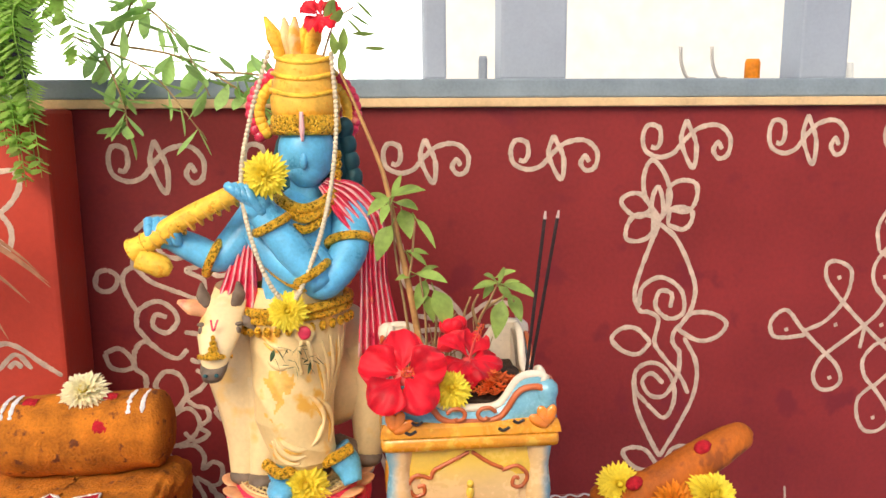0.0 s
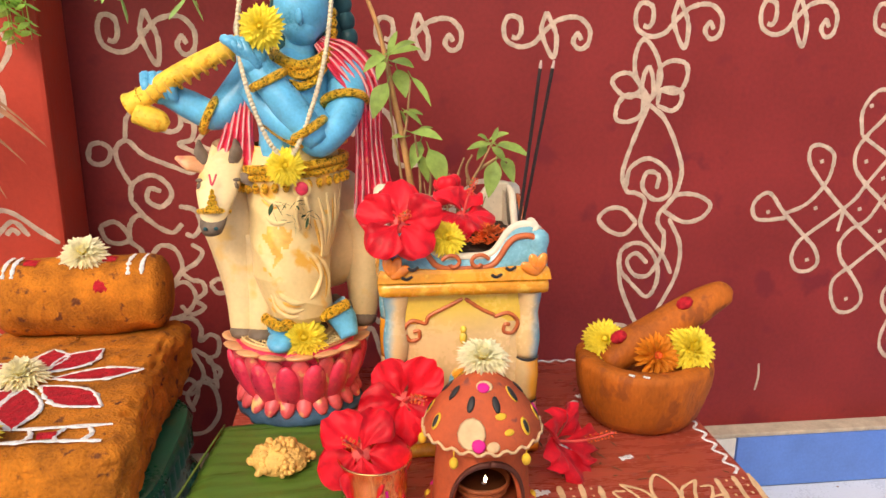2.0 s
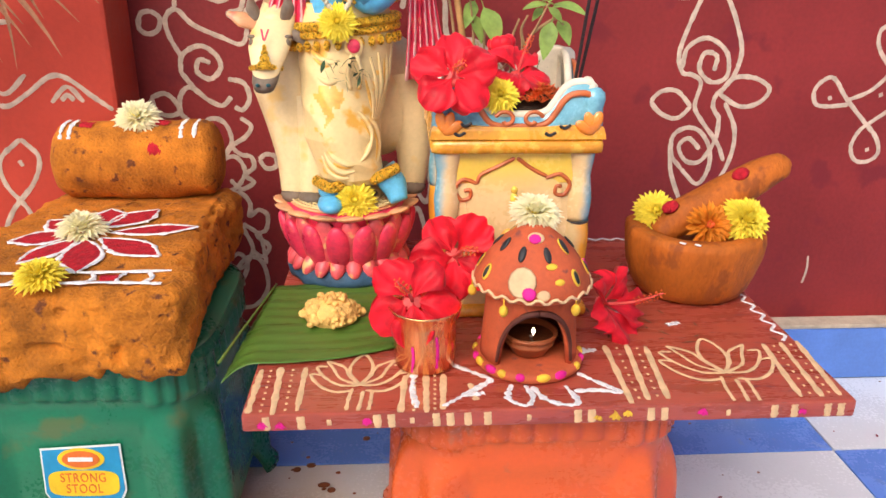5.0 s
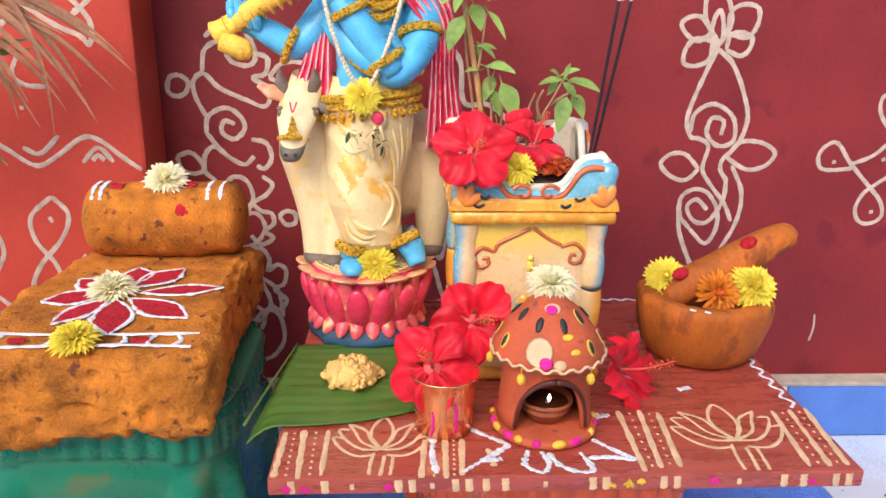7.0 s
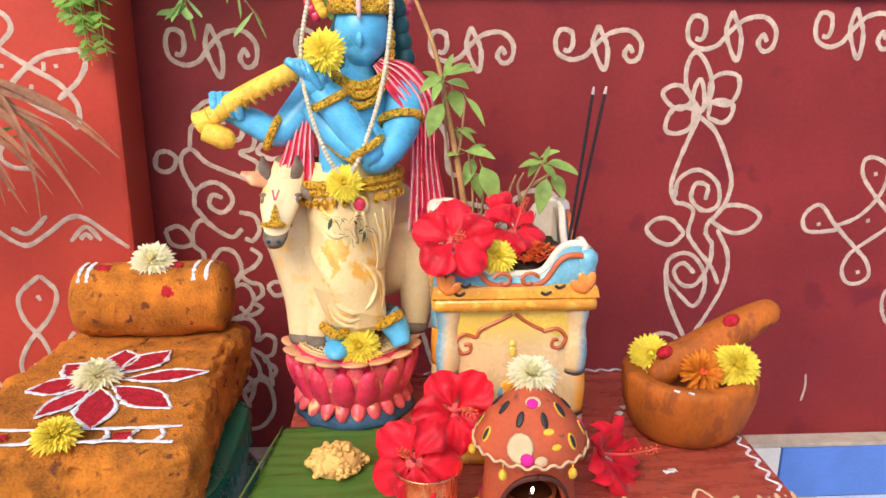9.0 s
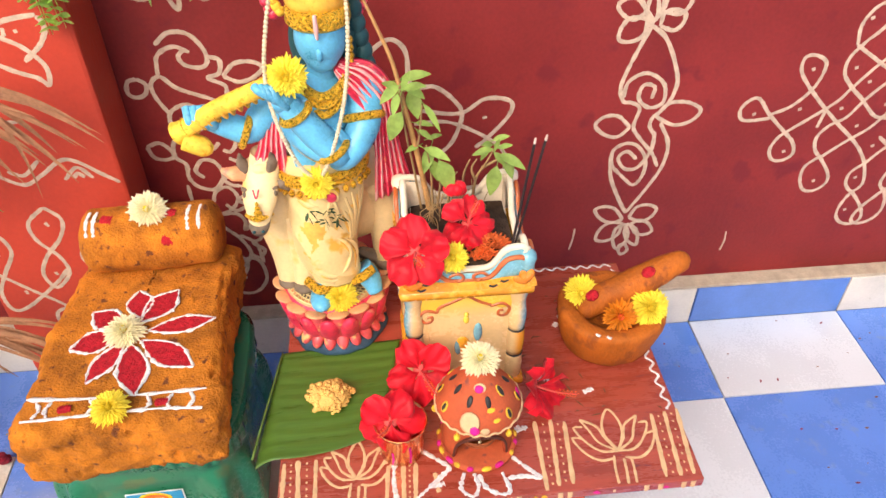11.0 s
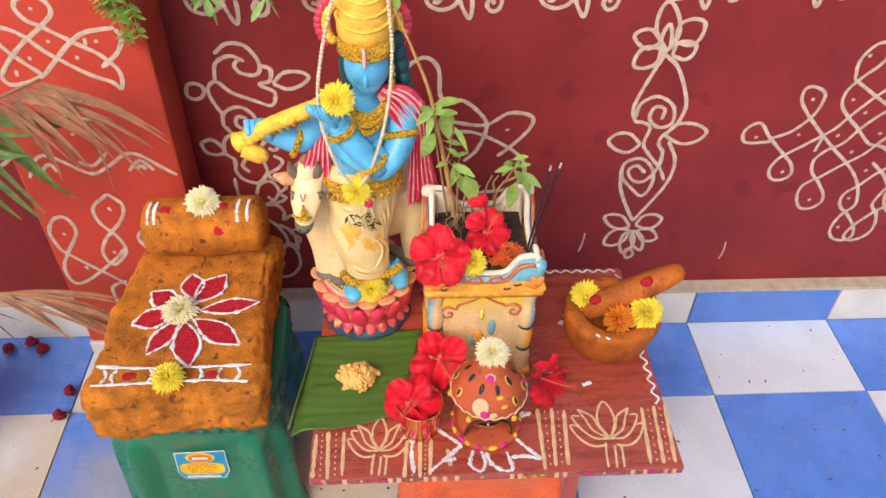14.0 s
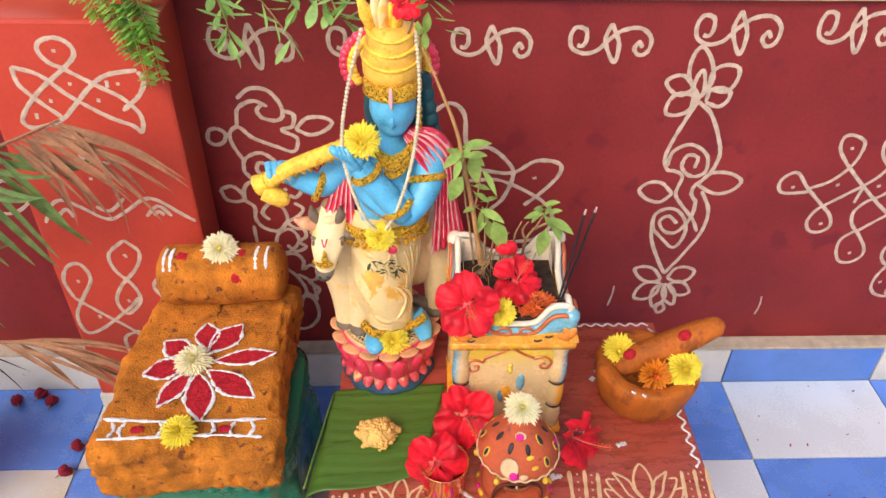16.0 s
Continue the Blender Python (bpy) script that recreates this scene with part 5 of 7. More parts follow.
for name, mat_, off in (("yellow_dot", YELLOW_PAINT, 0.0), ("magenta_dot", MAGENTA, 0.5)):
    for k in range(9):
        bm = bmesh.new()
        a = 2 * pi * (k + off) / 9 + 0.12 * math.sin(5 * k)
        ball(bm, (0.0500 * math.cos(a), 0.0500 * math.sin(a), 0.0066), (0.0058 + 0.0016 * math.sin(3 * k), 0.0032, 0.0042), u=10, v=6, turn=Euler((0, 0, a + pi / 2)).to_matrix())
        part(name, bm, mat_, hut)
diya = thing("clay_oil_lamp", (-0.008, -0.514, BZ + 0.0105), "small ribbed clay oil lamp burning inside the hut", "oil lamp")
bm = bmesh.new()
lathe(bm, [(0.012, 0.0), (0.0165, 0.002), (0.0215, 0.011), (0.0235, 0.0125), (0.0240, 0.0150), (0.0222, 0.0165), (0.0235, 0.0185), (0.0262, 0.0200), (0.0265, 0.0230), (0.0240, 0.0235), (0.0222, 0.018), (0.001, 0.012)], 44)
part("bowl", bm, LAMP_CLAY, diya)
bm = bmesh.new()
lathe(bm, [(0.0005, 0.0185), (0.0222, 0.0185)], 36, caps=False)
part("oil", bm, OIL, diya)
bm = bmesh.new()
tube(bm, [(0, -0.004, 0.0186), (0.001, -0.008, 0.021), (0.001, -0.012, 0.0245)], 0.0012, 6)
part("wick", bm, WHITE_POWDER, diya)
bm = bmesh.new()
lathe(bm, [(0.0004, 0.0), (0.0015, 0.0025), (0.0017, 0.004), (0.0010, 0.0052), (0.0003, 0.007)], 12, at=(0.001, -0.012, 0.0242))
part("flame", bm, FLAME, diya, "small bright flame")

# ---- stone mortar and pestle ----
mortar = thing("stone_mortar", (0.206, -0.352, BZ + 0.0005), "turmeric-smeared stone mortar on the painted board", "mortar")
bm = bmesh.new()
lathe(bm, [(0.001, 0.0), (0.050, 0.0), (0.058, 0.003), (0.066, 0.014), (0.072, 0.032), (0.0765, 0.052), (0.0785, 0.068), (0.0775, 0.076), (0.073, 0.0785), (0.058, 0.0775), (0.050, 0.072), (0.042, 0.062), (0.03, 0.054), (0.001, 0.050)],
      56, squash=(1.0, 0.92), wobble=0.05, seed=2.0)
part("bowl", bm, MORTAR_STONE, mortar)
bm = bmesh.new()
rim = lambda u, v, h: Vector((u, v, 0.0785 + h))
for k, (x, y) in enumerate(((-0.036, -0.060), (-0.022, -0.066))):
    bm = bmesh.new()
    stroke(bm, [(x - 0.003, y + 0.002), (x + 0.002, y - 0.003)], 0.0045, rim, 0.001, seed=k, ragged=0.5)
    part("white_dab", bm, WHITE_POWDER, mortar)
pestle = thing("stone_pestle", (0.235, -0.347, 0.43), "turmeric-smeared stone pestle leaning in the mortar", "pestle")
P0 = pestle.location.copy()
bm = bmesh.new()
tube(bm, [Vector(p) - P0 for p in ((0.163, -0.350, 0.388), (0.19, -0.350, 0.409), (0.235, -0.349, 0.434), (0.272, -0.347, 0.455), (0.298, -0.345, 0.4675), (0.307, -0.345, 0.471))], [0.016, 0.021, 0.0215, 0.019, 0.014, 0.005], 28)
for v in bm.verts:
    v.co += v.normal * 0.0 + Vector((noise.noise(v.co * 30), noise.noise(v.co * 30 + Vector((5, 0, 0))), noise.noise(v.co * 30 + Vector((0, 5, 0))))) * 0.0014
part("shaft", bm, MORTAR_STONE, pestle)
bm = bmesh.new()
for x, z in ((0.246, 0.471), (0.172, 0.4335)):
    bm = bmesh.new()
    ball(bm, Vector((x, -0.358, z - 0.010)) - P0, (0.010, 0.008, 0.005), u=10, v=6, turn=Euler((0.5, -0.5, 0)).to_matrix())
    part("red_dab", bm, RED_POWDER, pestle)

# ---- ceramic basil planter ----
QX0, QX1, QY0, QY1 = -0.091, 0.066, -0.418, -0.268
planter = thing("ceramic_planter", ((QX0 + QX1) / 2, (QY0 + QY1) / 2, BZ + 0.0005), "glazed cream, yellow and blue ceramic altar planter", "planter")
HX, HY = (QX1 - QX0) / 2, (QY1 - QY0) / 2
bm = bmesh.new()
box(bm, (-HX + 0.006, -HY + 0.006, 0.0), (HX - 0.006, HY - 0.006, 0.176), 0.006)
part("pedestal", bm, POT_CREAM, planter)
bm = bmesh.new()
box(bm, (-HX - 0.004, -HY - 0.004, 0.0), (HX + 0.004, HY + 0.004, 0.012), 0.005)
part("foot", bm, POT_YELLOW, planter)
for sx_ in (-1, 1):
    for sy_ in (-1, 1):
        col = new("column")
        col.parent, col.location = planter, (sx_ * (HX - 0.011), sy_ * (HY - 0.011), 0)
        for name, prof, mt in (("lower_shaft", [(0.0115, 0.010), (0.0130, 0.03), (0.0118, 0.058)], POT_CREAM), ("middle_shaft", [(0.0118, 0.058), (0.0132, 0.085), (0.0118, 0.106)], COLUMN_ORANGE[sx_]),
                               ("upper_shaft", [(0.0118, 0.106), (0.0134, 0.128), (0.0108, 0.152), (0.0128, 0.168), (0.0138, 0.177)], COLUMN_BLUE[sx_])):
            bm = bmesh.new()
            lathe(bm, [(p.x, p.y) for p in smooth_line([(r_, z_, 0) for r_, z_ in prof], 4)], 24)
            part(name, bm, mt, col)
        for z in (0.058, 0.106):
            bm = bmesh.new()
            tube(bm, [(0.0122 * math.cos(a), 0.0122 * math.sin(a), z + 0.0012 * math.sin(a)) for a in [sy_ * (0.25 + 2.6 * k / 12) for k in range(13)]], [0.0006, 0.0016, 0.0006], 6, steps=1)
            part("ring", bm, BLACK_LINE, col)
bm = bmesh.new()
box(bm, (-HX - 0.007, -HY - 0.007, 0.1775), (HX + 0.007, HY + 0.007, 0.193), 0.0065)
part("cornice", bm, POT_YELLOW, planter)
bm = bmesh.new()
loft(bm, [[(sx_ * (HX + d), sy_ * (HY + d), z) for sx_, sy_ in ((-1, -1), (1, -1), (1, 1), (-1, 1))] for d, z in ((0.0075, 0.1932), (0.0071, 0.1960), (0.0060, 0.2015), (0.0045, 0.2050), (-0.001, 0.2070))])
part("flared_band", bm, POT_YELLOW, planter, smooth=False)
bm = bmesh.new()
box(bm, (-HX + 0.016, -HY + 0.0050, 0.146), (HX - 0.018, -HY + 0.0085, 0.1765), 0.0008)
part("lemon_panel", bm, POT_LEMON, planter)
bm = bmesh.new()
half_arch = smooth_line([(0.0, 0.173, 0), (0.010, 0.166, 0), (0.022, 0.159, 0), (0.032, 0.152, 0), (0.040, 0.150, 0), (0.048, 0.144, 0)], 4)
outline = [(p.x, p.y) for p in half_arch] + [(-p.x, p.y) for p in reversed(half_arch[1:])]
outline[len(half_arch):len(half_arch)] = [(0.048, 0.014), (-0.048, 0.014)]
sheet = bm.faces.new([bm.verts.new((x, -HY + 0.0043, z)) for x, z in outline])
moved = bmesh.ops.extrude_face_region(bm, geom=[sheet])
bmesh.ops.translate(bm, verts=[v for v in moved["geom"] if isinstance(v, bmesh.types.BMVert)], vec=(0, 0.003, 0))
part("arch_field", bm, two_glazes("arch_glaze", CREAM_C, (0.82, 0.56, 0.08), 2, 0.128, 0.176), planter, smooth=False)
face = lambda u, v, h: Vector((u, -HY + 0.0048 - h, v))
arch = [[(-0.001, 0.172), (-0.018, 0.163), (-0.034, 0.155), (-0.038, 0.146)], [(0.001, 0.172), (0.018, 0.160), (0.032, 0.153)],
        [(-0.038, 0.146), (-0.052, 0.150), (-0.060, 0.140), (-0.054, 0.129), (-0.045, 0.131), (-0.045, 0.139), (-0.051, 0.138)],
        [(0.031, 0.151), (0.046, 0.155), (0.056, 0.145), (0.051, 0.134), (0.042, 0.135), (0.043, 0.143), (0.048, 0.142)]]
strokes("arch_line", arch, 0.0042, face, POT_BROWN, planter, "brown curled arch line", 0.0022, 0.1)
bm = bmesh.new()
for p, s in (((0, 0.130), (0.004, 0.007)), ((0.0, 0.139), (0.0035, 0.004))):
    ball(bm, (p[0], -HY + 0.004, p[1]), (s[0], 0.004, s[1]), u=12, v=8)
part("relief", bm, POT_LEMON, planter, "small plain yellow relief")
bm = bmesh.new()
for p, s in (((0.016, 0.105), (0.006, 0.017)), ((-0.010, 0.078), (0.005, 0.014))):
    ball(bm, (p[0], -HY + 0.004, p[1]), (s[0], 0.0035, s[1]), u=12, v=8)
part("relief", bm, POT_BLUE, planter, "small plain blue relief")
bm = bmesh.new()
ball(bm, (-0.004, -HY + 0.004, 0.082), (0.010, 0.0035, 0.016), u=12, v=8)
part("relief", bm, POT_YELLOW, planter, "small plain orange relief")


def rim_height(u):
    """Height of the scooped rim, u from -1 to 1 along a side."""
    a = abs(u)
    return 0.213 + 0.032 * (1 / (1 + math.exp(-16 * (a - 0.52)))) - 0.006 * max(0, a - 0.9) / 0.1


def basin_wall(place, length, extra, parent):
    bm = bmesh.new()
    rows_o, rows_i = [], []
    for i in range(33):
        u = i / 16 - 1
        top = rim_height(u) + extra
        bulge = 0.004 * math.cos(u * pi / 2)
        rows_o.append([place(u * length, 0.006 * math.sin(pi * t) + bulge * 0.5, 0.1935 + (top - 0.1935) * t) for t in (0, 0.25, 0.5, 0.75, 1)])
        rows_i.append([place(u * (length - 0.002), -0.012, 0.1935 + (top - 0.1935) * t) for t in (1, 0.5, 0)])
    loft(bm, rows_o, closed=False, caps=False)
    part("basin_side", bm, POT_BLUE, parent)
    bm = bmesh.new()
    loft(bm, rows_i, closed=False, caps=False)
    part("basin_lining", bm, POT_WHITE, parent, "worn white lining")
    bm = bmesh.new()
    tube(bm, [place(u * length, -0.004, rim_height(u) + extra + 0.001) for u in [i / 12 - 1 for i in range(25)]], 0.0044, 10, steps=2)
    part("rim", bm, POT_WHITE, parent, "chipped white rim")
    bm = bmesh.new()
    tube(bm, [place(u * length * 0.97, 0.0055, rim_height(u) + extra - 0.008) for u in [i / 12 - 1 for i in range(25)]], 0.0032, 8, steps=2)
    part("brown_line", bm, POT_BROWN, parent)


BHX, BHY = HX - 0.004, HY - 0.004
basin_wall(lambda u, o, z: Vector((u, -BHY - o, z)), BHX, 0.0, planter)
basin_wall(lambda u, o, z: Vector((u, BHY + o, z)), BHX, 0.016, planter)
basin_wall(lambda u, o, z: Vector((-BHX - o, u, z + 0.008 * u / BHY)), BHY, 0.006, planter)
basin_wall(lambda u, o, z: Vector((BHX + o, u, z + 0.008 * u / BHY)), BHY, 0.006, planter)
for sx_, sy_, h in ((-1, -1, 0.237), (1, -1, 0.240), (-1, 1, 0.262), (1, 1, 0.262)):
    bm = bmesh.new()
    lathe(bm, [(0.0005, 0.194), (0.0100, 0.194), (0.0108, 0.205), (0.0098, h - 0.018), (0.0118, h - 0.010), (0.0105, h - 0.003), (0.006, h + 0.001), (0.0005, h + 0.002)], 24, at=(sx_ * (BHX - 0.001), sy_ * (BHY - 0.001), 0))
    part("corner_post", bm, POT_WHITE if sy_ > 0 else POT_BLUE, planter, "worn white corner post" if sy_ > 0 else "")
for sx_ in (-1, 1):
    bm = bmesh.new()
    for q in (-0.55, 0.15, 0.85):
        ball(bm, (sx_ * (BHX - 0.002 - 0.009 * math.sin(q + 0.3)), -BHY - 0.0112, 0.2005 + 0.010 * math.cos(q + 0.3)), (0.0058, 0.0030, 0.011), u=14, v=8, turn=Euler((0, -sx_ * (q + 0.2), 0)).to_matrix())
    part("boss", bm, POT_ORANGE, planter, "orange corner leaf")
curls = []
for s_ in (-1, 1):
    c = (s_ * 0.013, 0.2120)
    curls.append([(c[0] + s_ * (0.011 - 0.0012 * k) * math.cos(0.8 * k + 0.3), c[1] + (0.009 - 0.0009 * k) * math.sin(0.8 * k + 0.3)) for k in range(8)])
strokes("curl_line", curls, 0.0040, lambda u, v, h: Vector((u, -BHY - 0.0095 - h, v)), POT_BROWN, planter, "brown curls on the basin", 0.002, 0.1)
for x, z in ((-0.058, 0.199), (0.030, 0.199), (0.044, 0.206), (-0.052, 0.208)):
    bm = bmesh.new()
    stroke(bm, [(x - 0.005, z + 0.001), (x, z - 0.0015), (x + 0.006, z + 0.0015)], 0.003, lambda u, v, h: Vector((u, -BHY - 0.0122 - h, v)), 0.001)
    part("black_mark", bm, BLACK_LINE, planter)
bm = bmesh.new()
box(bm, (-BHX + 0.01, -BHY + 0.01, 0.190), (BHX - 0.01, BHY - 0.01, 0.221), 0.004)
bmesh.ops.subdivide_edges(bm, edges=bm.edges[:], cuts=6, use_grid_fill=True)
for v in bm.verts:
    v.co.z += 0.004 * noise.noise(v.co * 60)
part("soil", bm, SOIL, planter)
SOIL_Z = BZ + 0.22

# heap of small orange blossoms in the basin
bm = bmesh.new()
for k in range(150):
    a, rr = rnd.uniform(0, 6.3), math.sqrt(rnd.random())
    c = Vector((0.015 + 0.030 * rr * math.cos(a), -0.385 + 0.024 * rr * math.sin(a), SOIL_Z + 0.006 + 0.014 * (1 - rr)))
    for q in range(4):
        b_ = a + q * pi / 2
        d = Vector((math.cos(b_), math.sin(b_), rnd.uniform(0.1, 0.8))) * 0.0062
        blade(bm, c, c + d, 0.0035, steps=2, normal=(0, 0, 1))
tagged(mesh_object("ixora_petal_heap", bm, IXORA), "heap of small orange ixora blossoms in the planter", "flowers", kind="stuff")

# ---- basil plants ----


def basil_leaf(ob, base, tip, wide, k):
    """One soft leaf on a short stalk, bent down towards its tip."""
    base, tip = Vector((base[0], BY, base[1])), Vector((tip[0], BY, tip[1]))
    base.y += 0.016 * math.sin(2.3 * k)
    tip.y = base.y - 0.010 + 0.012 * math.sin(1.7 * k)
    d = tip - base
    bm = bmesh.new()
    tube(bm, [base - d * 0.18, base + d * 0.1], 0.0006, 5, steps=1)
    blade(bm, base, tip, 0.78 * wide * d.length, (0, -0.10 * d.length, 0.22 * d.length), 0.22, steps=9, shape=0.42, normal=(0.25 * math.sin(k), -0.7, 0.75))
    part("leaf", bm, BASIL, ob)


BY = -0.292
basil = thing("basil_plant", (0, 0, 0), "leggy holy basil plant growing in the ceramic planter", "plant")
bm = bmesh.new()
tube(bm, [(-0.047, BY, SOIL_Z - 0.01), (-0.054, BY, 0.578), (-0.064, BY, 0.636), (-0.074, BY + 0.002, 0.685), (-0.088, BY + 0.006, 0.752), (-0.108, BY + 0.012, 0.805), (-0.132, BY + 0.020, 0.862)], [0.0044, 0.0036, 0.0030, 0.0022, 0.0014], 8)
part("stem", bm, WOODY, basil)
bm = bmesh.new()
for pts in ([(-0.058, BY, SOIL_Z - 0.01), (-0.068, BY, 0.61), (-0.076, BY, 0.66), (-0.082, BY - 0.004, 0.728)], [(-0.064, BY, 0.636), (-0.060, BY - 0.004, 0.66), (-0.056, BY - 0.006, 0.703)], [(-0.044, BY, SOIL_Z - 0.01), (-0.046, BY - 0.004, 0.60), (-0.052, BY - 0.006, 0.647)], [(-0.040, BY, SOIL_Z - 0.01), (-0.034, BY - 0.004, 0.59), (-0.036, BY - 0.006, 0.630)]):
    tube(bm, pts, [0.0018, 0.001], 6)
part("twig", bm, BASIL_STEM, basil)
for k, (base, tip, wide) in enumerate((((-0.082, 0.728), (-0.106, 0.707), 0.5), ((-0.082, 0.728), (-0.043, 0.730), 0.42), ((-0.079, 0.731), (-0.052, 0.738), 0.45), ((-0.076, 0.722), (-0.053, 0.712), 0.5), ((-0.079, 0.719), (-0.103, 0.730), 0.5),
                                       ((-0.081, 0.700), (-0.097, 0.658), 0.62), ((-0.069, 0.713), (-0.061, 0.680), 0.62), ((-0.055, 0.706), (-0.036, 0.672), 0.26), ((-0.062, 0.670), (-0.044, 0.652), 0.4), ((-0.064, 0.667), (-0.041, 0.662), 0.42),
                                       ((-0.056, 0.648), (-0.025, 0.638), 0.40), ((-0.059, 0.642), (-0.078, 0.638), 0.45), ((-0.050, 0.645), (-0.030, 0.648), 0.42), ((-0.037, 0.630), (-0.022, 0.584), 0.62), ((-0.044, 0.635), (-0.056, 0.604), 0.5),
                                       ((-0.047, 0.622), (-0.037, 0.588), 0.5), ((-0.080, 0.726), (-0.070, 0.750), 0.4), ((-0.060, 0.650), (-0.066, 0.668), 0.4), ((-0.084, 0.722), (-0.092, 0.700), 0.45))):
    basil_leaf(basil, base, tip, wide, k)
basil_low = thing("basil_plant", (0, 0, 0), "small bushy holy basil shoot in the ceramic planter", "plant")
bm = bmesh.new()
for pts in ([(0.008, BY, SOIL_Z - 0.01), (0.012, BY, 0.585), (0.024, BY - 0.003, 0.612), (0.034, BY - 0.004, 0.634)], [(0.000, BY + 0.004, SOIL_Z - 0.01), (-0.004, BY, 0.59), (0.004, BY, 0.618)], [(0.020, BY, 0.604), (0.042, BY - 0.003, 0.618), (0.052, BY - 0.004, 0.612)],
            [(-0.02, BY, SOIL_Z - 0.01), (-0.024, BY, 0.58), (-0.012, BY, 0.60)], [(0.012, BY, 0.585), (0.006, BY - 0.004, 0.606), (0.012, BY - 0.006, 0.622)]):
    tube(bm, pts, [0.0022, 0.0016, 0.0010], 6)
part("stem", bm, BASIL_STEM, basil_low)
for k, (base, tip, wide) in enumerate((((0.034, 0.633), (0.006, 0.624), 0.42), ((0.034, 0.636), (0.056, 0.641), 0.45), ((0.037, 0.634), (0.069, 0.619), 0.42), ((0.034, 0.633), (0.017, 0.641), 0.45), ((0.040, 0.629), (0.060, 0.630), 0.45),
                                       ((0.037, 0.616), (0.028, 0.572), 0.55), ((0.050, 0.616), (0.059, 0.586), 0.5), ((0.034, 0.630), (0.048, 0.612), 0.5), ((0.034, 0.634), (0.040, 0.650), 0.45), ((0.032, 0.628), (0.018, 0.612), 0.45))):
    basil_leaf(basil_low, base, tip, wide, k + 30)
bm = bmesh.new()
g = random.Random(4)
for k in range(26):
    x, y = g.uniform(-0.06, 0.02), g.uniform(-0.345, -0.30)
    tube(bm, [(x, y, SOIL_Z - 0.004), (x + g.uniform(-0.012, 0.012), y, SOIL_Z + 0.02), (x + g.uniform(-0.02, 0.02), y, SOIL_Z + g.uniform(0.03, 0.055))], [0.0008, 0.0005], 5, steps=3)
tagged(mesh_object("dry_stalks", bm, BASIL_STEM), "thin dry stalks tangled in the planter", "stalks", kind="stuff")

for k, (foot, tip) in enumerate((((0.043, -0.396, 0.545), (0.0565, -0.418, 0.726)), ((0.047, -0.392, 0.545), (0.0700, -0.413, 0.726)))):
    stick = thing("incense_stick", foot, "smouldering black incense stick stuck in the planter", "incense", "pair of incense sticks")
    d = Vector(tip) - Vector(foot)
    bm = bmesh.new()
    tube(bm, [(0, 0, 0), d * 0.96], 0.0017, 8)
    part("paste", bm, INCENSE, stick)
    bm = bmesh.new()
    tube(bm, [d * 0.961, d], [0.0017, 0.0010], 8)
    part("ash", bm, ASH, stick, "grey ash tip")

# ---- glazed figure: one plain mesh ----
NAMES = list(STATUE)
I = {k: i for i, k in enumerate(NAMES)}
FX, FY, FZ = -0.19, -0.27, BZ + 0.0005
bm = bmesh.new()
W = lambda x, y, z: Vector((x - FX, y - FY, z - FZ))
lathe(bm, [(0.082, 0.0), (0.084, 0.006), (0.076, 0.016), (0.066, 0.022)], 48, index=I["rock"], wobble=0.10)
lathe(bm, [(0.066, 0.020), (0.062, 0.035), (0.070, 0.060), (0.080, 0.082), (0.078, 0.087), (0.0005, 0.087)], 48, index=I["pink"])
for tier, (count, r0, r1, z0, z1, w, key) in enumerate(((15, 0.066, 0.087, 0.024, 0.072, 0.0165, "pink"), (15, 0.070, 0.095, 0.081, 0.088, 0.0180, "peach"), (22, 0.060, 0.081, 0.034, 0.014, 0.0105, "coral"), (15, 0.0620, 0.0805, 0.022, 0.078, 0.0170, "coral"))):
    for i in range(count):
        a = 2 * pi * (i + 0.5 * (tier % 2)) / count
        mid = Vector(((r0 + r1) / 2 * math.cos(a), (r0 + r1) / 2 * math.sin(a), (z0 + z1) / 2))
        d = Vector(((r1 - r0) * math.cos(a), (r1 - r0) * math.sin(a), z1 - z0))
        turn = d.to_track_quat("Z", "Y").to_matrix()
        ball(bm, mid, (w, 0.0036 if tier == 1 else 0.008 if tier == 2 else 0.010, d.length * 0.60), I[key], 12, 8,
             Matrix((Vector((-math.sin(a), math.cos(a), 0)), d.cross(Vector((-math.sin(a), math.cos(a), 0))).normalized(), d.normalized())).transposed())
lathe(bm, [(0.074, 0.0875), (0.076, 0.0895), (0.068, 0.0905)], 48, index=I["peach"])
for r_ in (0.042, 0.050, 0.058, 0.066, 0.073):
    tube(bm, [(r_ * math.cos(a), r_ * math.sin(a), 0.0925) for a in [2 * pi * k / 60 for k in range(61)]], 0.0011, 6, I["robe"], steps=1)
for k in range(60):
    a = 2 * pi * k / 60
    for j_, (r0, r1) in enumerate(((0.042, 0.050), (0.050, 0.058), (0.058, 0.066), (0.066, 0.073))):
        b0 = a + (pi / 60 if j_ % 2 else 0)
        tube(bm, [(r0 * math.cos(b0), r0 * math.sin(b0), 0.0925), (r1 * math.cos(b0 + pi / 60), r1 * math.sin(b0 + pi / 60), 0.0925)], 0.0010, 5, I["robe"], steps=1)
lathe(bm, [(0.066, 0.0905), (0.0005, 0.0915)], 40, index=I["grey"], caps=False)
for v in bm.verts:
    v.co.x, v.co.y = v.co.x * 0.89, v.co.y * 0.89
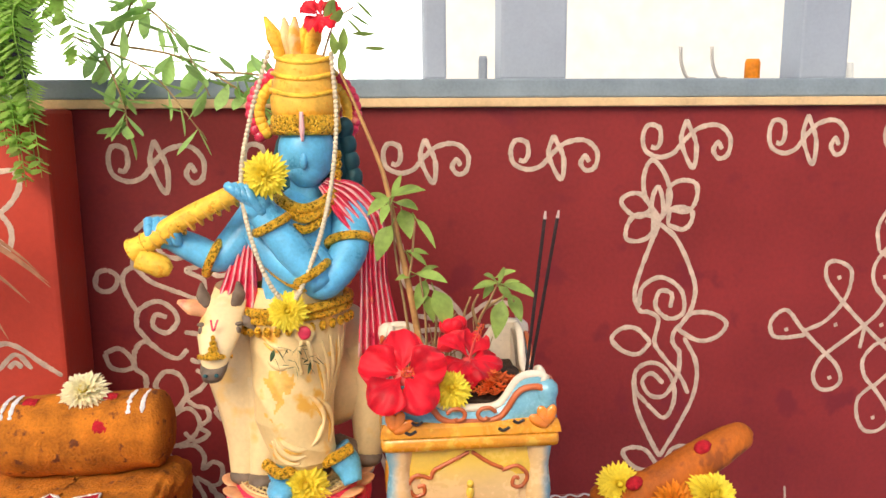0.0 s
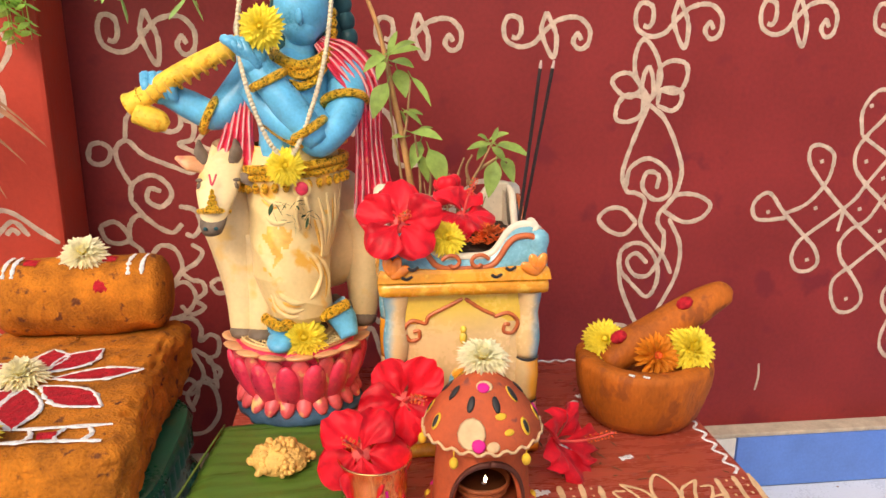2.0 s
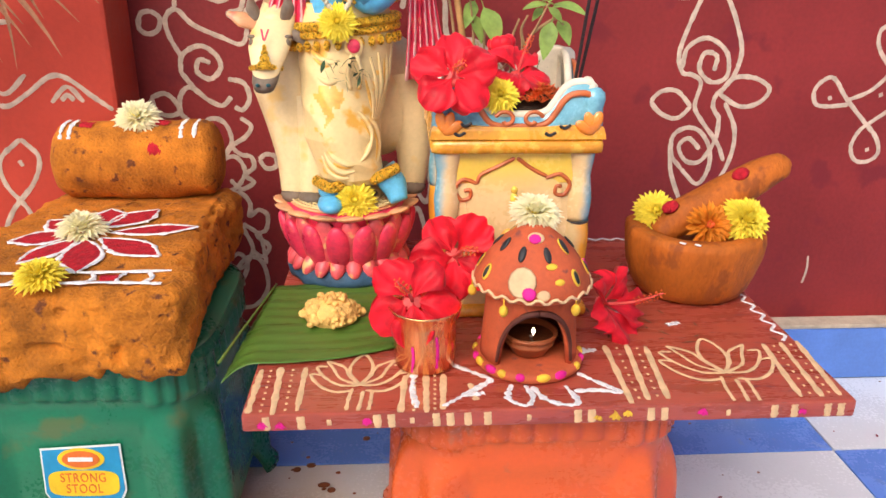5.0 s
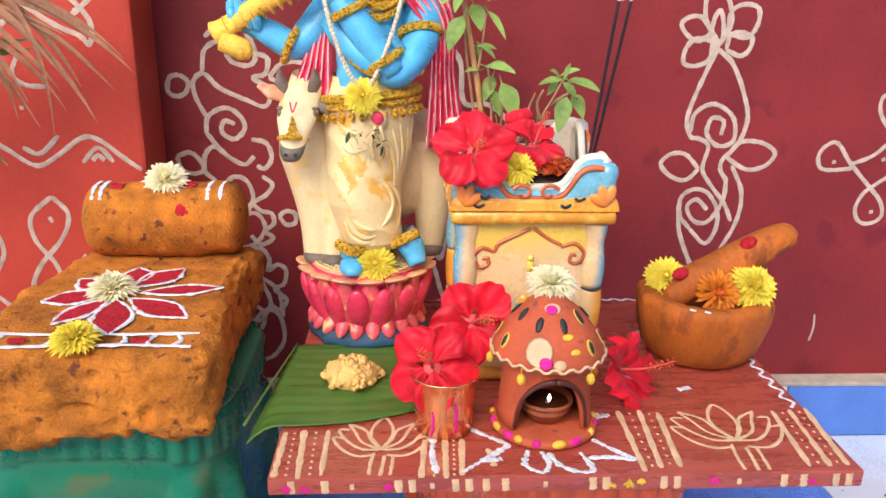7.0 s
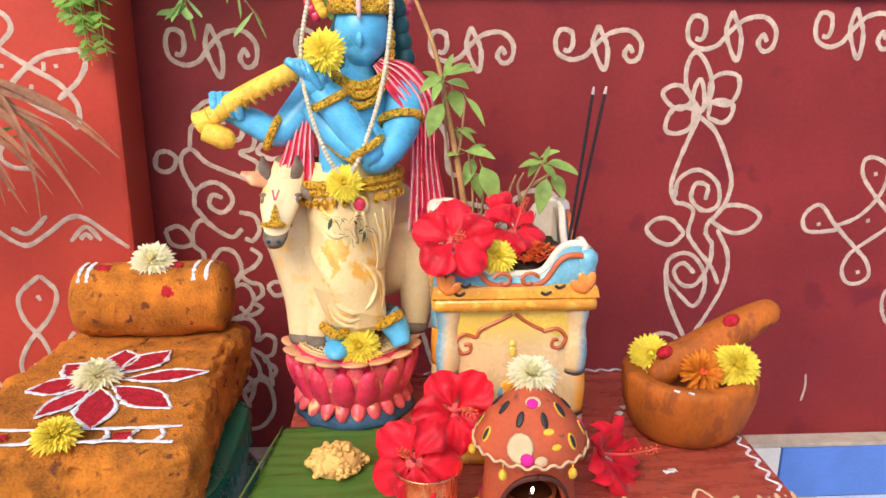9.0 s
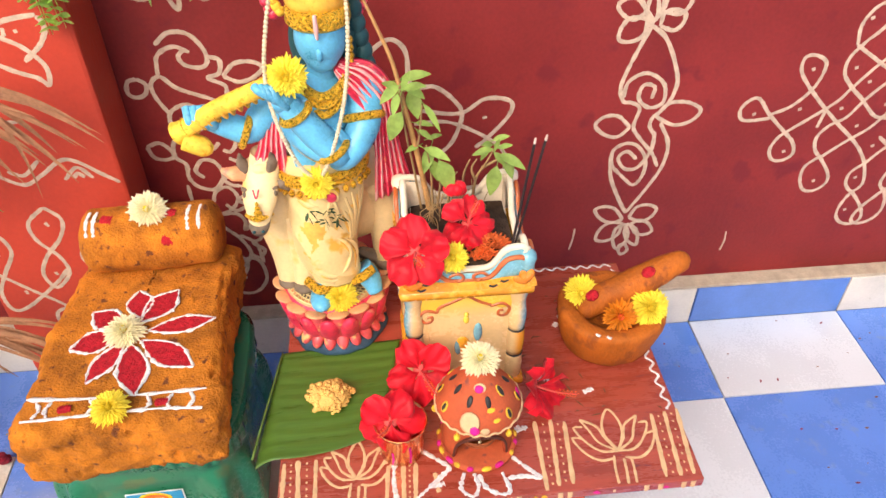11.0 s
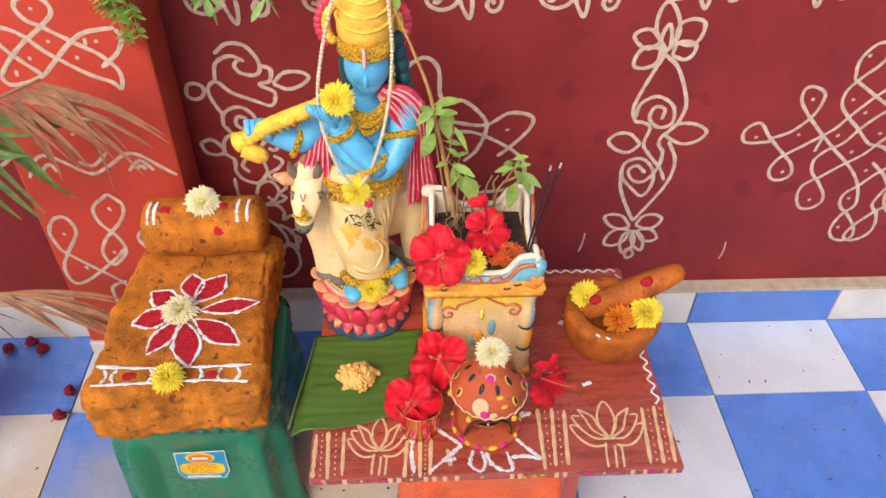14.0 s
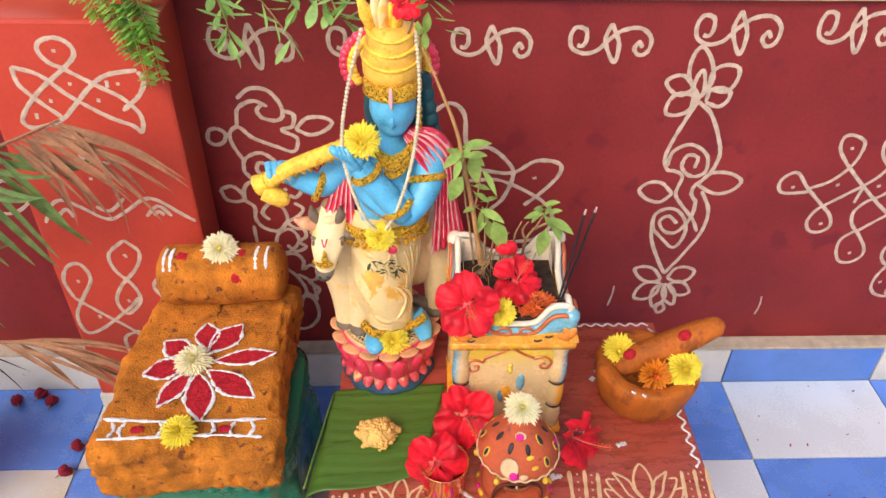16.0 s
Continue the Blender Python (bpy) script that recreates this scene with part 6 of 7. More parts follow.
# the calf behind
ball(bm, W(-0.170, -0.228, 0.525), (0.088, 0.048, 0.078), I["cow"], 24, 16)
ball(bm, W(-0.235, -0.245, 0.535), (0.048, 0.042, 0.085), I["cow"], 22, 14)
tube(bm, [W(-0.262, -0.270, 0.600), W(-0.255, -0.268, 0.54), W(-0.246, -0.270, 0.47), W(-0.250, -0.272, 0.412)], [0.030, 0.040, 0.028, 0.016], 16, I["cow"])
tube(bm, [W(-0.225, -0.275, 0.53), W(-0.224, -0.282, 0.46), W(-0.228, -0.284, 0.412)], [0.034, 0.022, 0.015], 14, I["cow"])
tube(bm, [W(-0.115, -0.235, 0.55), W(-0.108, -0.24, 0.48), W(-0.112, -0.244, 0.412)], [0.040, 0.026, 0.015], 14, I["cow"])
for p in ((-0.250, -0.276, 0.417), (-0.228, -0.290, 0.417), (-0.112, -0.248, 0.417)):
    ball(bm, W(*p), (0.017, 0.018, 0.010), I["grey"], 12, 8)
bm.verts.ensure_lookup_table()
head_start = len(bm.verts)
head = []
for s_, (cx, cy, cz, rx, ry) in enumerate(((-0.258, -0.292, 0.634, 0.014, 0.010), (-0.259, -0.300, 0.629, 0.023, 0.020), (-0.261, -0.312, 0.613, 0.0285, 0.025), (-0.263, -0.322, 0.598, 0.0275, 0.024), (-0.265, -0.330, 0.582, 0.0225, 0.020),
                                     (-0.267, -0.336, 0.568, 0.0180, 0.0165), (-0.269, -0.340, 0.556, 0.0170, 0.0150), (-0.270, -0.342, 0.547, 0.0135, 0.0115))):
    head.append([W(cx + rx * math.cos(a), cy + ry * math.sin(a) * 0.9, cz + ry * math.sin(a) * 0.45) for a in [2 * pi * k / 28 for k in range(28)]])
loft(bm, head[:6], index=I["cow"], caps=False)
loft(bm, head[5:], index=I["grey"])
ball(bm, W(-0.258, -0.292, 0.631), (0.020, 0.016, 0.013), I["cow"], 18, 12)
for x, z in ((-0.2765, 0.553), (-0.2625, 0.553)):
    ball(bm, W(x, -0.3550, z), (0.0032, 0.0022, 0.0026), I["hair"], 8, 6)
for x in (-0.2855, -0.2385):
    ball(bm, W(x, -0.322, 0.603), (0.0040, 0.0058, 0.0062), I["grey"], 12, 9)
    ball(bm, W(x, -0.3165, 0.611), (0.0062, 0.0075, 0.0030), I["grey"], 10, 7)
tube(bm, [W(-0.287, -0.333, 0.572), W(-0.268, -0.3545, 0.577), W(-0.247, -0.333, 0.572)], 0.0040, 8, I["gold"])
for k in range(4):
    ball(bm, W(-0.266, -0.345 - 0.0025 * k, 0.600 - 0.0065 * k), (0.0030 + 0.0020 * k, 0.003, 0.0045), I["gold"], 10, 7)
tube(bm, [W(-0.2695, -0.3365, 0.622), W(-0.2660, -0.3420, 0.609), W(-0.2605, -0.3365, 0.622)], 0.0014, 6, I["pink"])
tube(bm, [W(-0.280, -0.296, 0.630), W(-0.287, -0.294, 0.646), W(-0.288, -0.293, 0.662)], [0.009, 0.0095, 0.002], 12, I["grey"], 0.6)
tube(bm, [W(-0.243, -0.298, 0.630), W(-0.238, -0.298, 0.648), W(-0.240, -0.298, 0.664)], [0.010, 0.0110, 0.002], 12, I["grey"], 0.6)
tube(bm, [W(-0.276, -0.300, 0.622), W(-0.300, -0.303, 0.632), W(-0.318, -0.303, 0.640)], [0.008, 0.0125, 0.003], 12, I["peach"], 0.5)
tube(bm, [W(-0.236, -0.306, 0.616), W(-0.226, -0.309, 0.612), W(-0.217, -0.310, 0.598)], [0.007, 0.0105, 0.003], 12, I["grey"], 0.5)
bm.verts.ensure_lookup_table()
muzzle = W(-0.268, -0.342, 0.547)
for v in bm.verts[head_start:]:
    v.co = muzzle + (v.co - muzzle) * 0.80
# robe


def robe_fold(x, z, a):
    """Ridge height, 0 to 1, of the cloth's folds: sweeping from the hip, circling the knee."""
    sweep = abs(math.sin((math.hypot(x + 0.096, z - 0.610) + 0.004 * noise.noise((x * 22, z * 22, 4.0))) / 0.0270 * pi))
    knee = math.hypot(x + 0.262, (z - 0.475) * 0.9)
    swirl = abs(math.sin((knee + 0.003 * noise.noise((x * 25, z * 25, 9.0))) / 0.0290 * pi))
    mix_ = 1 / (1 + math.exp(-(x + 0.196 - (0.50 - z) * 0.35) / 0.004))
    calm = 0.55 + 0.45 * min(1, max(0, 0.60 + 1.3 * noise.noise((x * 17, z * 17, 1.0))))
    return (1 - (sweep * mix_ + swirl * (1 - mix_))) * calm


folds = []
PROFILE = ((0.632, -0.185, -0.283, 0.047, 0.036), (0.600, -0.185, -0.286, 0.054, 0.044), (0.560, -0.187, -0.291, 0.050, 0.044), (0.520, -0.191, -0.297, 0.045, 0.043), (0.490, -0.191, -0.302, 0.042, 0.040), (0.465, -0.186, -0.305, 0.038, 0.034), (0.446, -0.181, -0.306, 0.034, 0.026), (0.438, -0.180, -0.305, 0.028, 0.018))
for i in range(113):
    f = i / 112 * (len(PROFILE) - 1)
    k = min(int(f), len(PROFILE) - 2)
    e = (f - k)
    e = e * e * (3 - 2 * e) * 0.5 + e * 0.5
    z, cx, cy, rx, ry = [p + (q - p) * e for p, q in zip(PROFILE[k], PROFILE[k + 1])]
    row = []
    for j in range(160):
        a = 2 * pi * j / 160
        x = cx + rx * math.cos(a)
        h = robe_fold(x, z, a)
        lump = 0.006 * math.exp(-((x + 0.208) ** 2 + (z - 0.515) ** 2) / 0.0009) * max(0, -math.sin(a))
        gain = 0.0030 * (h ** 0.9) * (0.35 + 0.65 * max(0, -math.sin(a))) + lump
        row.append((W(x + gain * math.cos(a), cy + (ry + gain) * math.sin(a), z), h))
    folds.append(row)
grid = [[bm.verts.new(p) for p, h in row] for row in folds]
for i in range(112):
    for j in range(160):
        f = bm.faces.new((grid[i][j], grid[i][(j + 1) % 160], grid[i + 1][(j + 1) % 160], grid[i + 1][j]))
        h_, (px, _, pz) = folds[i][j][1], folds[i][j][0]
        shade_ = noise.noise((px * 34, pz * 30, 6.0)) + 0.35 * noise.noise((px * 120, pz * 120, 2.0)) > 0.40
        f.material_index = I["fold" if shade_ else "robe"]
bm.faces.new(grid[-1]).material_index = I["robe"]
# feet and anklets
ball(bm, W(-0.204, -0.322, 0.4195), (0.016, 0.026, 0.010), I["skin"], 14, 8)
ball(bm, W(-0.203, -0.311, 0.431), (0.017, 0.016, 0.012), I["skin"], 14, 8)
tube(bm, [W(-0.146, -0.309, 0.452), W(-0.134, -0.311, 0.436), W(-0.128, -0.318, 0.420)], [0.016, 0.015, 0.010], 14, I["skin"])
tube(bm, [W(-0.222, -0.313, 0.442), W(-0.203, -0.330, 0.438), W(-0.184, -0.315, 0.442)], 0.006, 10, I["gold"])
tube(bm, [W(-0.158, -0.322, 0.444), W(-0.144, -0.326, 0.452), W(-0.130, -0.316, 0.456)], 0.006, 10, I["gold"])
# belt
for dz, rr in ((0.0, 0.0052), (-0.009, 0.0042)):
    ring = [W(-0.186 + 0.058 * math.cos(a), -0.285 + 0.047 * math.sin(a), 0.612 + dz + 0.006 * math.cos(a)) for a in [2 * pi * k / 36 for k in range(37)]]
    tube(bm, ring, rr, 10, I["gold"], steps=1)
for k in range(14):
    a = -0.25 - 2.6 * k / 13
    ball(bm, W(-0.186 + 0.061 * math.cos(a), -0.285 + 0.050 * math.sin(a), 0.592 + 0.006 * math.cos(a)), (0.004, 0.004, 0.006), I["gold"], 8, 6)
# waist jewel and hanging cords
ball(bm, W(-0.174, -0.338, 0.590), (0.0105, 0.004, 0.0115), I["robe"], 14, 9)
ball(bm, W(-0.174, -0.3415, 0.591), (0.0070, 0.003, 0.0075), I["pink"], 12, 8)
for s_ in (-1, 1):
    tube(bm, [W(-0.174 + 0.003 * s_, -0.339, 0.582), W(-0.174 + 0.007 * s_, -0.340, 0.562), W(-0.174 + 0.004 * s_, -0.340, 0.546)], 0.0022, 7, I["robe"])


def robe_front(x, z, lift):
    """A point on the front of the robe."""
    k = next(k for k in range(len(PROFILE) - 1) if PROFILE[k + 1][0] <= z or k == len(PROFILE) - 2)
    (z0, cx0, cy0, rx0, ry0), (z1, cx1, cy1, rx1, ry1) = PROFILE[k], PROFILE[k + 1]
    e = min(1.0, max(0.0, (z0 - z) / (z0 - z1)))
    cx, cy, rx, ry = cx0 + (cx1 - cx0) * e, cy0 + (cy1 - cy0) * e, rx0 + (rx1 - rx0) * e, ry0 + (ry1 - ry0) * e
    q = max(-0.96, min(0.96, (x - cx) / rx))
    return W(cx + rx * q, cy - ry * math.sqrt(1 - q * q) - lift, z)


DRAPES = [[(-0.166 + 0.0085 * k, 0.574 + 0.004 * k), (-0.158 + 0.0055 * k, 0.548 + 0.002 * k), (-0.156 + 0.0025 * k, 0.528), (-0.157 + 0.0012 * k, 0.510)] for k in range(6)]
DRAPES += [[(-0.181, 0.528), (-0.166, 0.515), (-0.158, 0.496), (-0.163, 0.476), (-0.175, 0.465)], [(-0.172, 0.522), (-0.155, 0.505), (-0.150, 0.484), (-0.152, 0.464)],
           [(-0.212, 0.548), (-0.215, 0.522), (-0.206, 0.500), (-0.190, 0.490)], [(-0.209, 0.490), (-0.200, 0.474), (-0.184, 0.466), (-0.170, 0.468)], [(-0.210, 0.482), (-0.204, 0.466), (-0.190, 0.456), (-0.176, 0.458)],
           [(-0.212, 0.474), (-0.206, 0.458), (-0.194, 0.450), (-0.182, 0.450)], [(-0.222, 0.585), (-0.206, 0.574), (-0.192, 0.572)], [(-0.219, 0.562), (-0.204, 0.552), (-0.190, 0.554)], [(-0.190, 0.546), (-0.178, 0.540), (-0.168, 0.526)]]
for k, l in enumerate(DRAPES):
    tube(bm, [robe_front(x, z, 0.0006) for x, z in l], [0.0012, 0.0034, 0.0034, 0.0014], 8, I["robe"])
    if k % 3 != 2:
        tube(bm, [robe_front(x - 0.0030, z - 0.0034, -0.0006) for x, z in l], [0.0010, 0.0024, 0.0026, 0.0010], 7, I["fold"])
# trunk
tube(bm, [W(-0.186, -0.283, 0.610), W(-0.184, -0.284, 0.640), W(-0.180, -0.284, 0.680), W(-0.176, -0.282, 0.712), W(-0.174, -0.283, 0.735)], [0.044, 0.042, 0.050, 0.048, 0.020], 26, I["skin"], 0.72)
ball(bm, W(-0.222, -0.281, 0.706), (0.026, 0.025, 0.024), I["skin"])
ball(bm, W(-0.126, -0.281, 0.704), (0.026, 0.025, 0.026), I["skin"])
tube(bm, [W(-0.174, -0.285, 0.715), W(-0.172, -0.286, 0.75)], [0.018, 0.017], 14, I["skin"])
# arms
tube(bm, [W(-0.226, -0.280, 0.706), W(-0.252, -0.284, 0.676), W(-0.268, -0.292, 0.664), W(-0.292, -0.298, 0.676), W(-0.318, -0.302, 0.690)], [0.022, 0.019, 0.016, 0.015, 0.012], 16, I["skin"])
tube(bm, [W(-0.124, -0.282, 0.702), W(-0.128, -0.304, 0.668), W(-0.152, -0.322, 0.640), W(-0.166, -0.324, 0.644)], [0.024, 0.020, 0.018, 0.016], 16, I["skin"])
tube(bm, [W(-0.156, -0.324, 0.640), W(-0.184, -0.330, 0.676), W(-0.212, -0.330, 0.712), W(-0.222, -0.328, 0.728)], [0.018, 0.018, 0.015, 0.013], 16, I["skin"])
tube(bm, [W(-0.150, -0.314, 0.668), W(-0.176, -0.322, 0.650), W(-0.205, -0.314, 0.672), W(-0.224, -0.300, 0.695)], [0.016, 0.017, 0.018, 0.016], 16, I["skin"])
for k in range(4):
    tube(bm, [W(-0.212 - 0.005 * k, -0.340, 0.716 + 0.004 * k), W(-0.222 - 0.006 * k, -0.348, 0.732 + 0.003 * k), W(-0.228 - 0.006 * k, -0.342, 0.744)], 0.0052, 8, I["skin"])
    tube(bm, [W(-0.304 - 0.008 * k, -0.312, 0.683 + 0.001 * k), W(-0.306 - 0.008 * k, -0.322, 0.697), W(-0.309 - 0.008 * k, -0.312, 0.708)], 0.0055, 8, I["skin"])
ball(bm, W(-0.316, -0.302, 0.690), (0.020, 0.013, 0.014), I["skin"])
ball(bm, W(-0.220, -0.334, 0.726), (0.016, 0.014, 0.018), I["skin"])
# flute
tube(bm, [W(-0.350, -0.312, 0.676), W(-0.338, -0.314, 0.683), W(-0.295, -0.322, 0.710), W(-0.245, -0.330, 0.734), W(-0.205, -0.334, 0.752)], [0.0140, 0.0112, 0.0100, 0.0100, 0.0090], 16, I["flute"])
for k in range(14):
    t = 0.06 + 0.86 * k / 13
    c = W(-0.345 + 0.14 * t, -0.313 - 0.021 * t, 0.680 + 0.072 * t)
    ball(bm, c, (0.0026, 0.0122, 0.0122), I["crown" if k % 4 else "gold"], 8, 14, Euler((0, -0.5, 0)).to_matrix())
tube(bm, [W(-0.342, -0.316, 0.670), W(-0.320, -0.318, 0.660), W(-0.312, -0.316, 0.655)], [0.012, 0.012, 0.006], 12, I["flute"])
# bangles and necklaces
for c, r_, ax in (((-0.205, -0.330, 0.703), 0.018, (-0.4, 0, 0.8)), ((-0.272, -0.294, 0.664), 0.018, (-0.9, 0, 0.4)), ((-0.127, -0.298, 0.678), 0.0235, (0.1, -0.5, -0.9)), ((-0.165, -0.327, 0.653), 0.019, (-0.5, 0, 0.8))):
    q = Vector(ax).to_track_quat("Z", "Y")
    ring = [W(*c) + q @ Vector((r_ * math.cos(a), r_ * math.sin(a), 0)) for a in [2 * pi * k / 22 for k in range(23)]]
    tube(bm, ring, 0.0048, 8, I["gold"], steps=1)
for sag, rr in ((0.026, 0.0048), (0.014, 0.0055), (0.004, 0.0055)):
    tube(bm, [W(-0.205, -0.294, 0.735), W(-0.192, -0.314, 0.727 - sag * 0.7), W(-0.172, -0.324, 0.722 - sag), W(-0.152, -0.314, 0.727 - sag * 0.7), W(-0.140, -0.294, 0.735)], rr, 8, I["gold"])
tube(bm, [W(-0.226, -0.305, 0.676), W(-0.205, -0.322, 0.655), W(-0.180, -0.330, 0.640), W(-0.150, -0.328, 0.636), W(-0.128, -0.310, 0.640)], 0.0055, 8, I["gold"])
# shawl


def drape(left, right, folds_, depth, thick=0.006):
    """Hanging cloth between two edge lines, folded along its fall; pale crests on pink."""
    le, ri = smooth_line(left, 10), smooth_line(right, 10)
    rings, crest = [], []
    for s_, (p, q) in enumerate(zip(le, ri)):
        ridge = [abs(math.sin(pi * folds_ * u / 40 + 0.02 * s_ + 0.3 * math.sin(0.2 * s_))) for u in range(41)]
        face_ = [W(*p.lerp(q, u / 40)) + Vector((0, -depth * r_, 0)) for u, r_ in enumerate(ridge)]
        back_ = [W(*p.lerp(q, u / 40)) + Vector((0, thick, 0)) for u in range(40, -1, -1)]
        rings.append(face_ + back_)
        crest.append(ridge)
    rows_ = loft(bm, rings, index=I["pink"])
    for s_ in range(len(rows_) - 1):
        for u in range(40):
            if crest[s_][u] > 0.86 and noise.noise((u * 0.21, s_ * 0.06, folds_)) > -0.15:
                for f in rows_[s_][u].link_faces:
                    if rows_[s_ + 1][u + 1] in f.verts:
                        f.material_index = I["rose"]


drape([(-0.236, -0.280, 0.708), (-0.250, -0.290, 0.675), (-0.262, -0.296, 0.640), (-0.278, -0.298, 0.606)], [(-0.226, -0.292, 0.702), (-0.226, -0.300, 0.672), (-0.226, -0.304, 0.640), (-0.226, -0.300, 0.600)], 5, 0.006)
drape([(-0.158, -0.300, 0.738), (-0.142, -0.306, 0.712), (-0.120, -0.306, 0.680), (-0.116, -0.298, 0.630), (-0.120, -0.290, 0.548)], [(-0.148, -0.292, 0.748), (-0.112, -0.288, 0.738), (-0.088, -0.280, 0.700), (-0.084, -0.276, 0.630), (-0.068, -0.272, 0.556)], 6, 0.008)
# head, hair, crown
ball(bm, W(-0.170, -0.288, 0.776), (0.0305, 0.033, 0.037), I["skin"], 26, 18)
ball(bm, W(-0.1705, -0.296, 0.757), (0.021, 0.022, 0.020), I["skin"], 20, 14)
ball(bm, W(-0.171, -0.3195, 0.767), (0.0042, 0.005, 0.009), I["skin"], 12, 8)
ball(bm, W(-0.166, -0.262, 0.760), (0.044, 0.026, 0.058), I["hair"], 22, 14)
for k in range(5):
    ball(bm, W(-0.130 + 0.003 * k, -0.268, 0.800 - 0.018 * k), (0.011, 0.012, 0.013), I["hair"], 12, 8)
for k in range(4):
    ball(bm, W(-0.137, -0.292, 0.772 - 0.010 * k), (0.005, 0.005, 0.006), I["gold"], 8, 6)
lathe(bm, [(0.0345, 0.0), (0.038, 0.004), (0.037, 0.018), (0.0355, 0.021)], 36, at=W(-0.170, -0.286, 0.794), squash=(1, 1.02), index=I["gold"])
lathe(bm, [(0.0345, 0.0), (0.037, 0.008), (0.0375, 0.022), (0.035, 0.026), (0.036, 0.029), (0.0345, 0.040), (0.032, 0.043), (0.033, 0.046), (0.030, 0.060), (0.022, 0.066), (0.0005, 0.067)], 36, at=W(-0.170, -0.280, 0.812), index=I["crown"])
for z, r_ in ((0.838, 0.0365), (0.8555, 0.034), (0.872, 0.030)):
    ring = [W(-0.170 + r_ * math.cos(a), -0.280 + r_ * math.sin(a), z + 0.004 * math.cos(2 * a)) for a in [2 * pi * k / 32 for k in range(33)]]
    tube(bm, ring, 0.0026, 8, I["flute"], steps=1)
for k in range(26):
    a = pi * (k / 25) * 1.35 - 0.175 * pi
    ball(bm, W(-0.174 + 0.058 * math.cos(a), -0.258, 0.818 + 0.050 * math.sin(a)), (0.0068, 0.006, 0.0068), I["pink"], 9, 7)
    ball(bm, W(-0.174 + 0.049 * math.cos(a), -0.259, 0.818 + 0.042 * math.sin(a)), (0.007, 0.005, 0.007), I["flute"], 9, 7)
for k, (dx, tilt) in enumerate(((-0.020, -0.35), (0.0, 0.0), (0.018, 0.35), (-0.010, -0.1), (0.010, 0.15))):
    base = W(-0.178 + dx * 0.7, -0.283 + 0.006 * (k > 2), 0.872)
    tube(bm, [base, base + Vector((tilt * 0.02, -0.003, 0.024)), base + Vector((tilt * 0.05, 0.003, 0.046))], [0.007, 0.0105, 0.002], 12, I["flute" if k % 2 == 0 else "robe"], 0.6)
tube(bm, [W(-0.171, -0.3235, 0.788), W(-0.171, -0.3260, 0.800), W(-0.171, -0.3275, 0.818)], [0.0015, 0.003, 0.002], 8, I["rose"])


def sway(z):
    """How far the figure stands back, at height z."""
    return 0.022 * min(1.0, max(0.0, (z - 0.415) / 0.10)) + 0.012 * min(1.0, max(0.0, (z - 0.66) / 0.08))


for v in bm.verts:
    v.co.y += sway(v.co.z + FZ)
figure = mesh_object("figurine", bm, [STATUE[k] for k in NAMES])
figure.location = (FX, FY, FZ)
tagged(figure, "painted plaster figurine with a flute on a pink lotus base", "figurine")

# bead garland over the figure
garland = thing("bead_garland", (0, 0, 0), "cream bead garland hanging from the figurine's crown", "garland")
for pts in ([(-0.205, -0.300, 0.880), (-0.224, -0.318, 0.812), (-0.233, -0.338, 0.752), (-0.226, -0.345, 0.700), (-0.208, -0.346, 0.648), (-0.192, -0.342, 0.622)], [(-0.140, -0.300, 0.878), (-0.136, -0.316, 0.812), (-0.141, -0.336, 0.752), (-0.152, -0.340, 0.700), (-0.170, -0.344, 0.650), (-0.184, -0.342, 0.622)]):
    line = [p + Vector((0, sway(p.z), 0)) for p in smooth_line(pts, 40)]
    bm = bmesh.new()
    last = None
    for p in line:
        if last is None or (p - last).length > 0.0039:
            ball(bm, p, (0.0027, 0.0027, 0.0030), u=8, v=6)
            last = p
    tagged(part("strand", bm, PEARL, garland), kind="stuff")
bm = bmesh.new()
for k in range(30):
    a, z = rnd.uniform(0, 6.3), rnd.uniform(0.556, 0.580)
    p = Vector((-0.185 + rnd.uniform(-0.022, 0.022), -0.327 + rnd.uniform(-0.004, 0.004), z))
    blade(bm, p, p + Vector((math.cos(a) * 0.010, -0.002, math.sin(a) * 0.010 - 0.004)), 0.0050, steps=4)
tagged(mesh_object("dry_leaf_sprig", bm, make("dark_sprig", (0.05, 0.09, 0.04), 0.7)), "small dark dry leaf sprig on the figurine's robe", "leaves", kind="stuff")

# ---- flowers in their places ----
chrysanthemum(facing((-0.476, -0.335, 0.391), (0.05, -0.15, 1)), 0.030, MUM_WHITE, "creamy white chrysanthemum head on the grinding slab", MUM_HEART, seed=1)
chrysanthemum(facing((-0.466, -0.466, 0.391), (0, -0.25, 1)), 0.026, MUM_YELLOW, "yellow chrysanthemum head at the slab's front edge", seed=2)
chrysanthemum(facing((-0.452, -0.178, 0.482), (0.0, -0.75, 1)), 0.031, MUM_WHITE, "creamy white chrysanthemum head on the stone roller", MUM_HEART, seed=3)
chrysanthemum(facing((-0.207, -0.304, 0.754), (-0.15, -1, 0.25)), 0.026, MUM_YELLOW, "yellow chrysanthemum head tucked at the figurine's cheek", seed=4)
chrysanthemum(facing((-0.190, -0.316, 0.613), (0.0, -1, 0.4)), 0.0225, MUM_YELLOW, "yellow chrysanthemum head at the figurine's waist", seed=5)
chrysanthemum(facing((-0.179, -0.318, 0.418), (0.05, -0.85, 0.6)), 0.029, MUM_YELLOW, "yellow chrysanthemum head at the figurine's feet", seed=6)
chrysanthemum(facing((-0.006, -0.490, 0.4575), (0.05, -0.3, 1)), 0.027, MUM_WHITE, "creamy white chrysanthemum head on the hut lamp", MUM_HEART, seed=7)
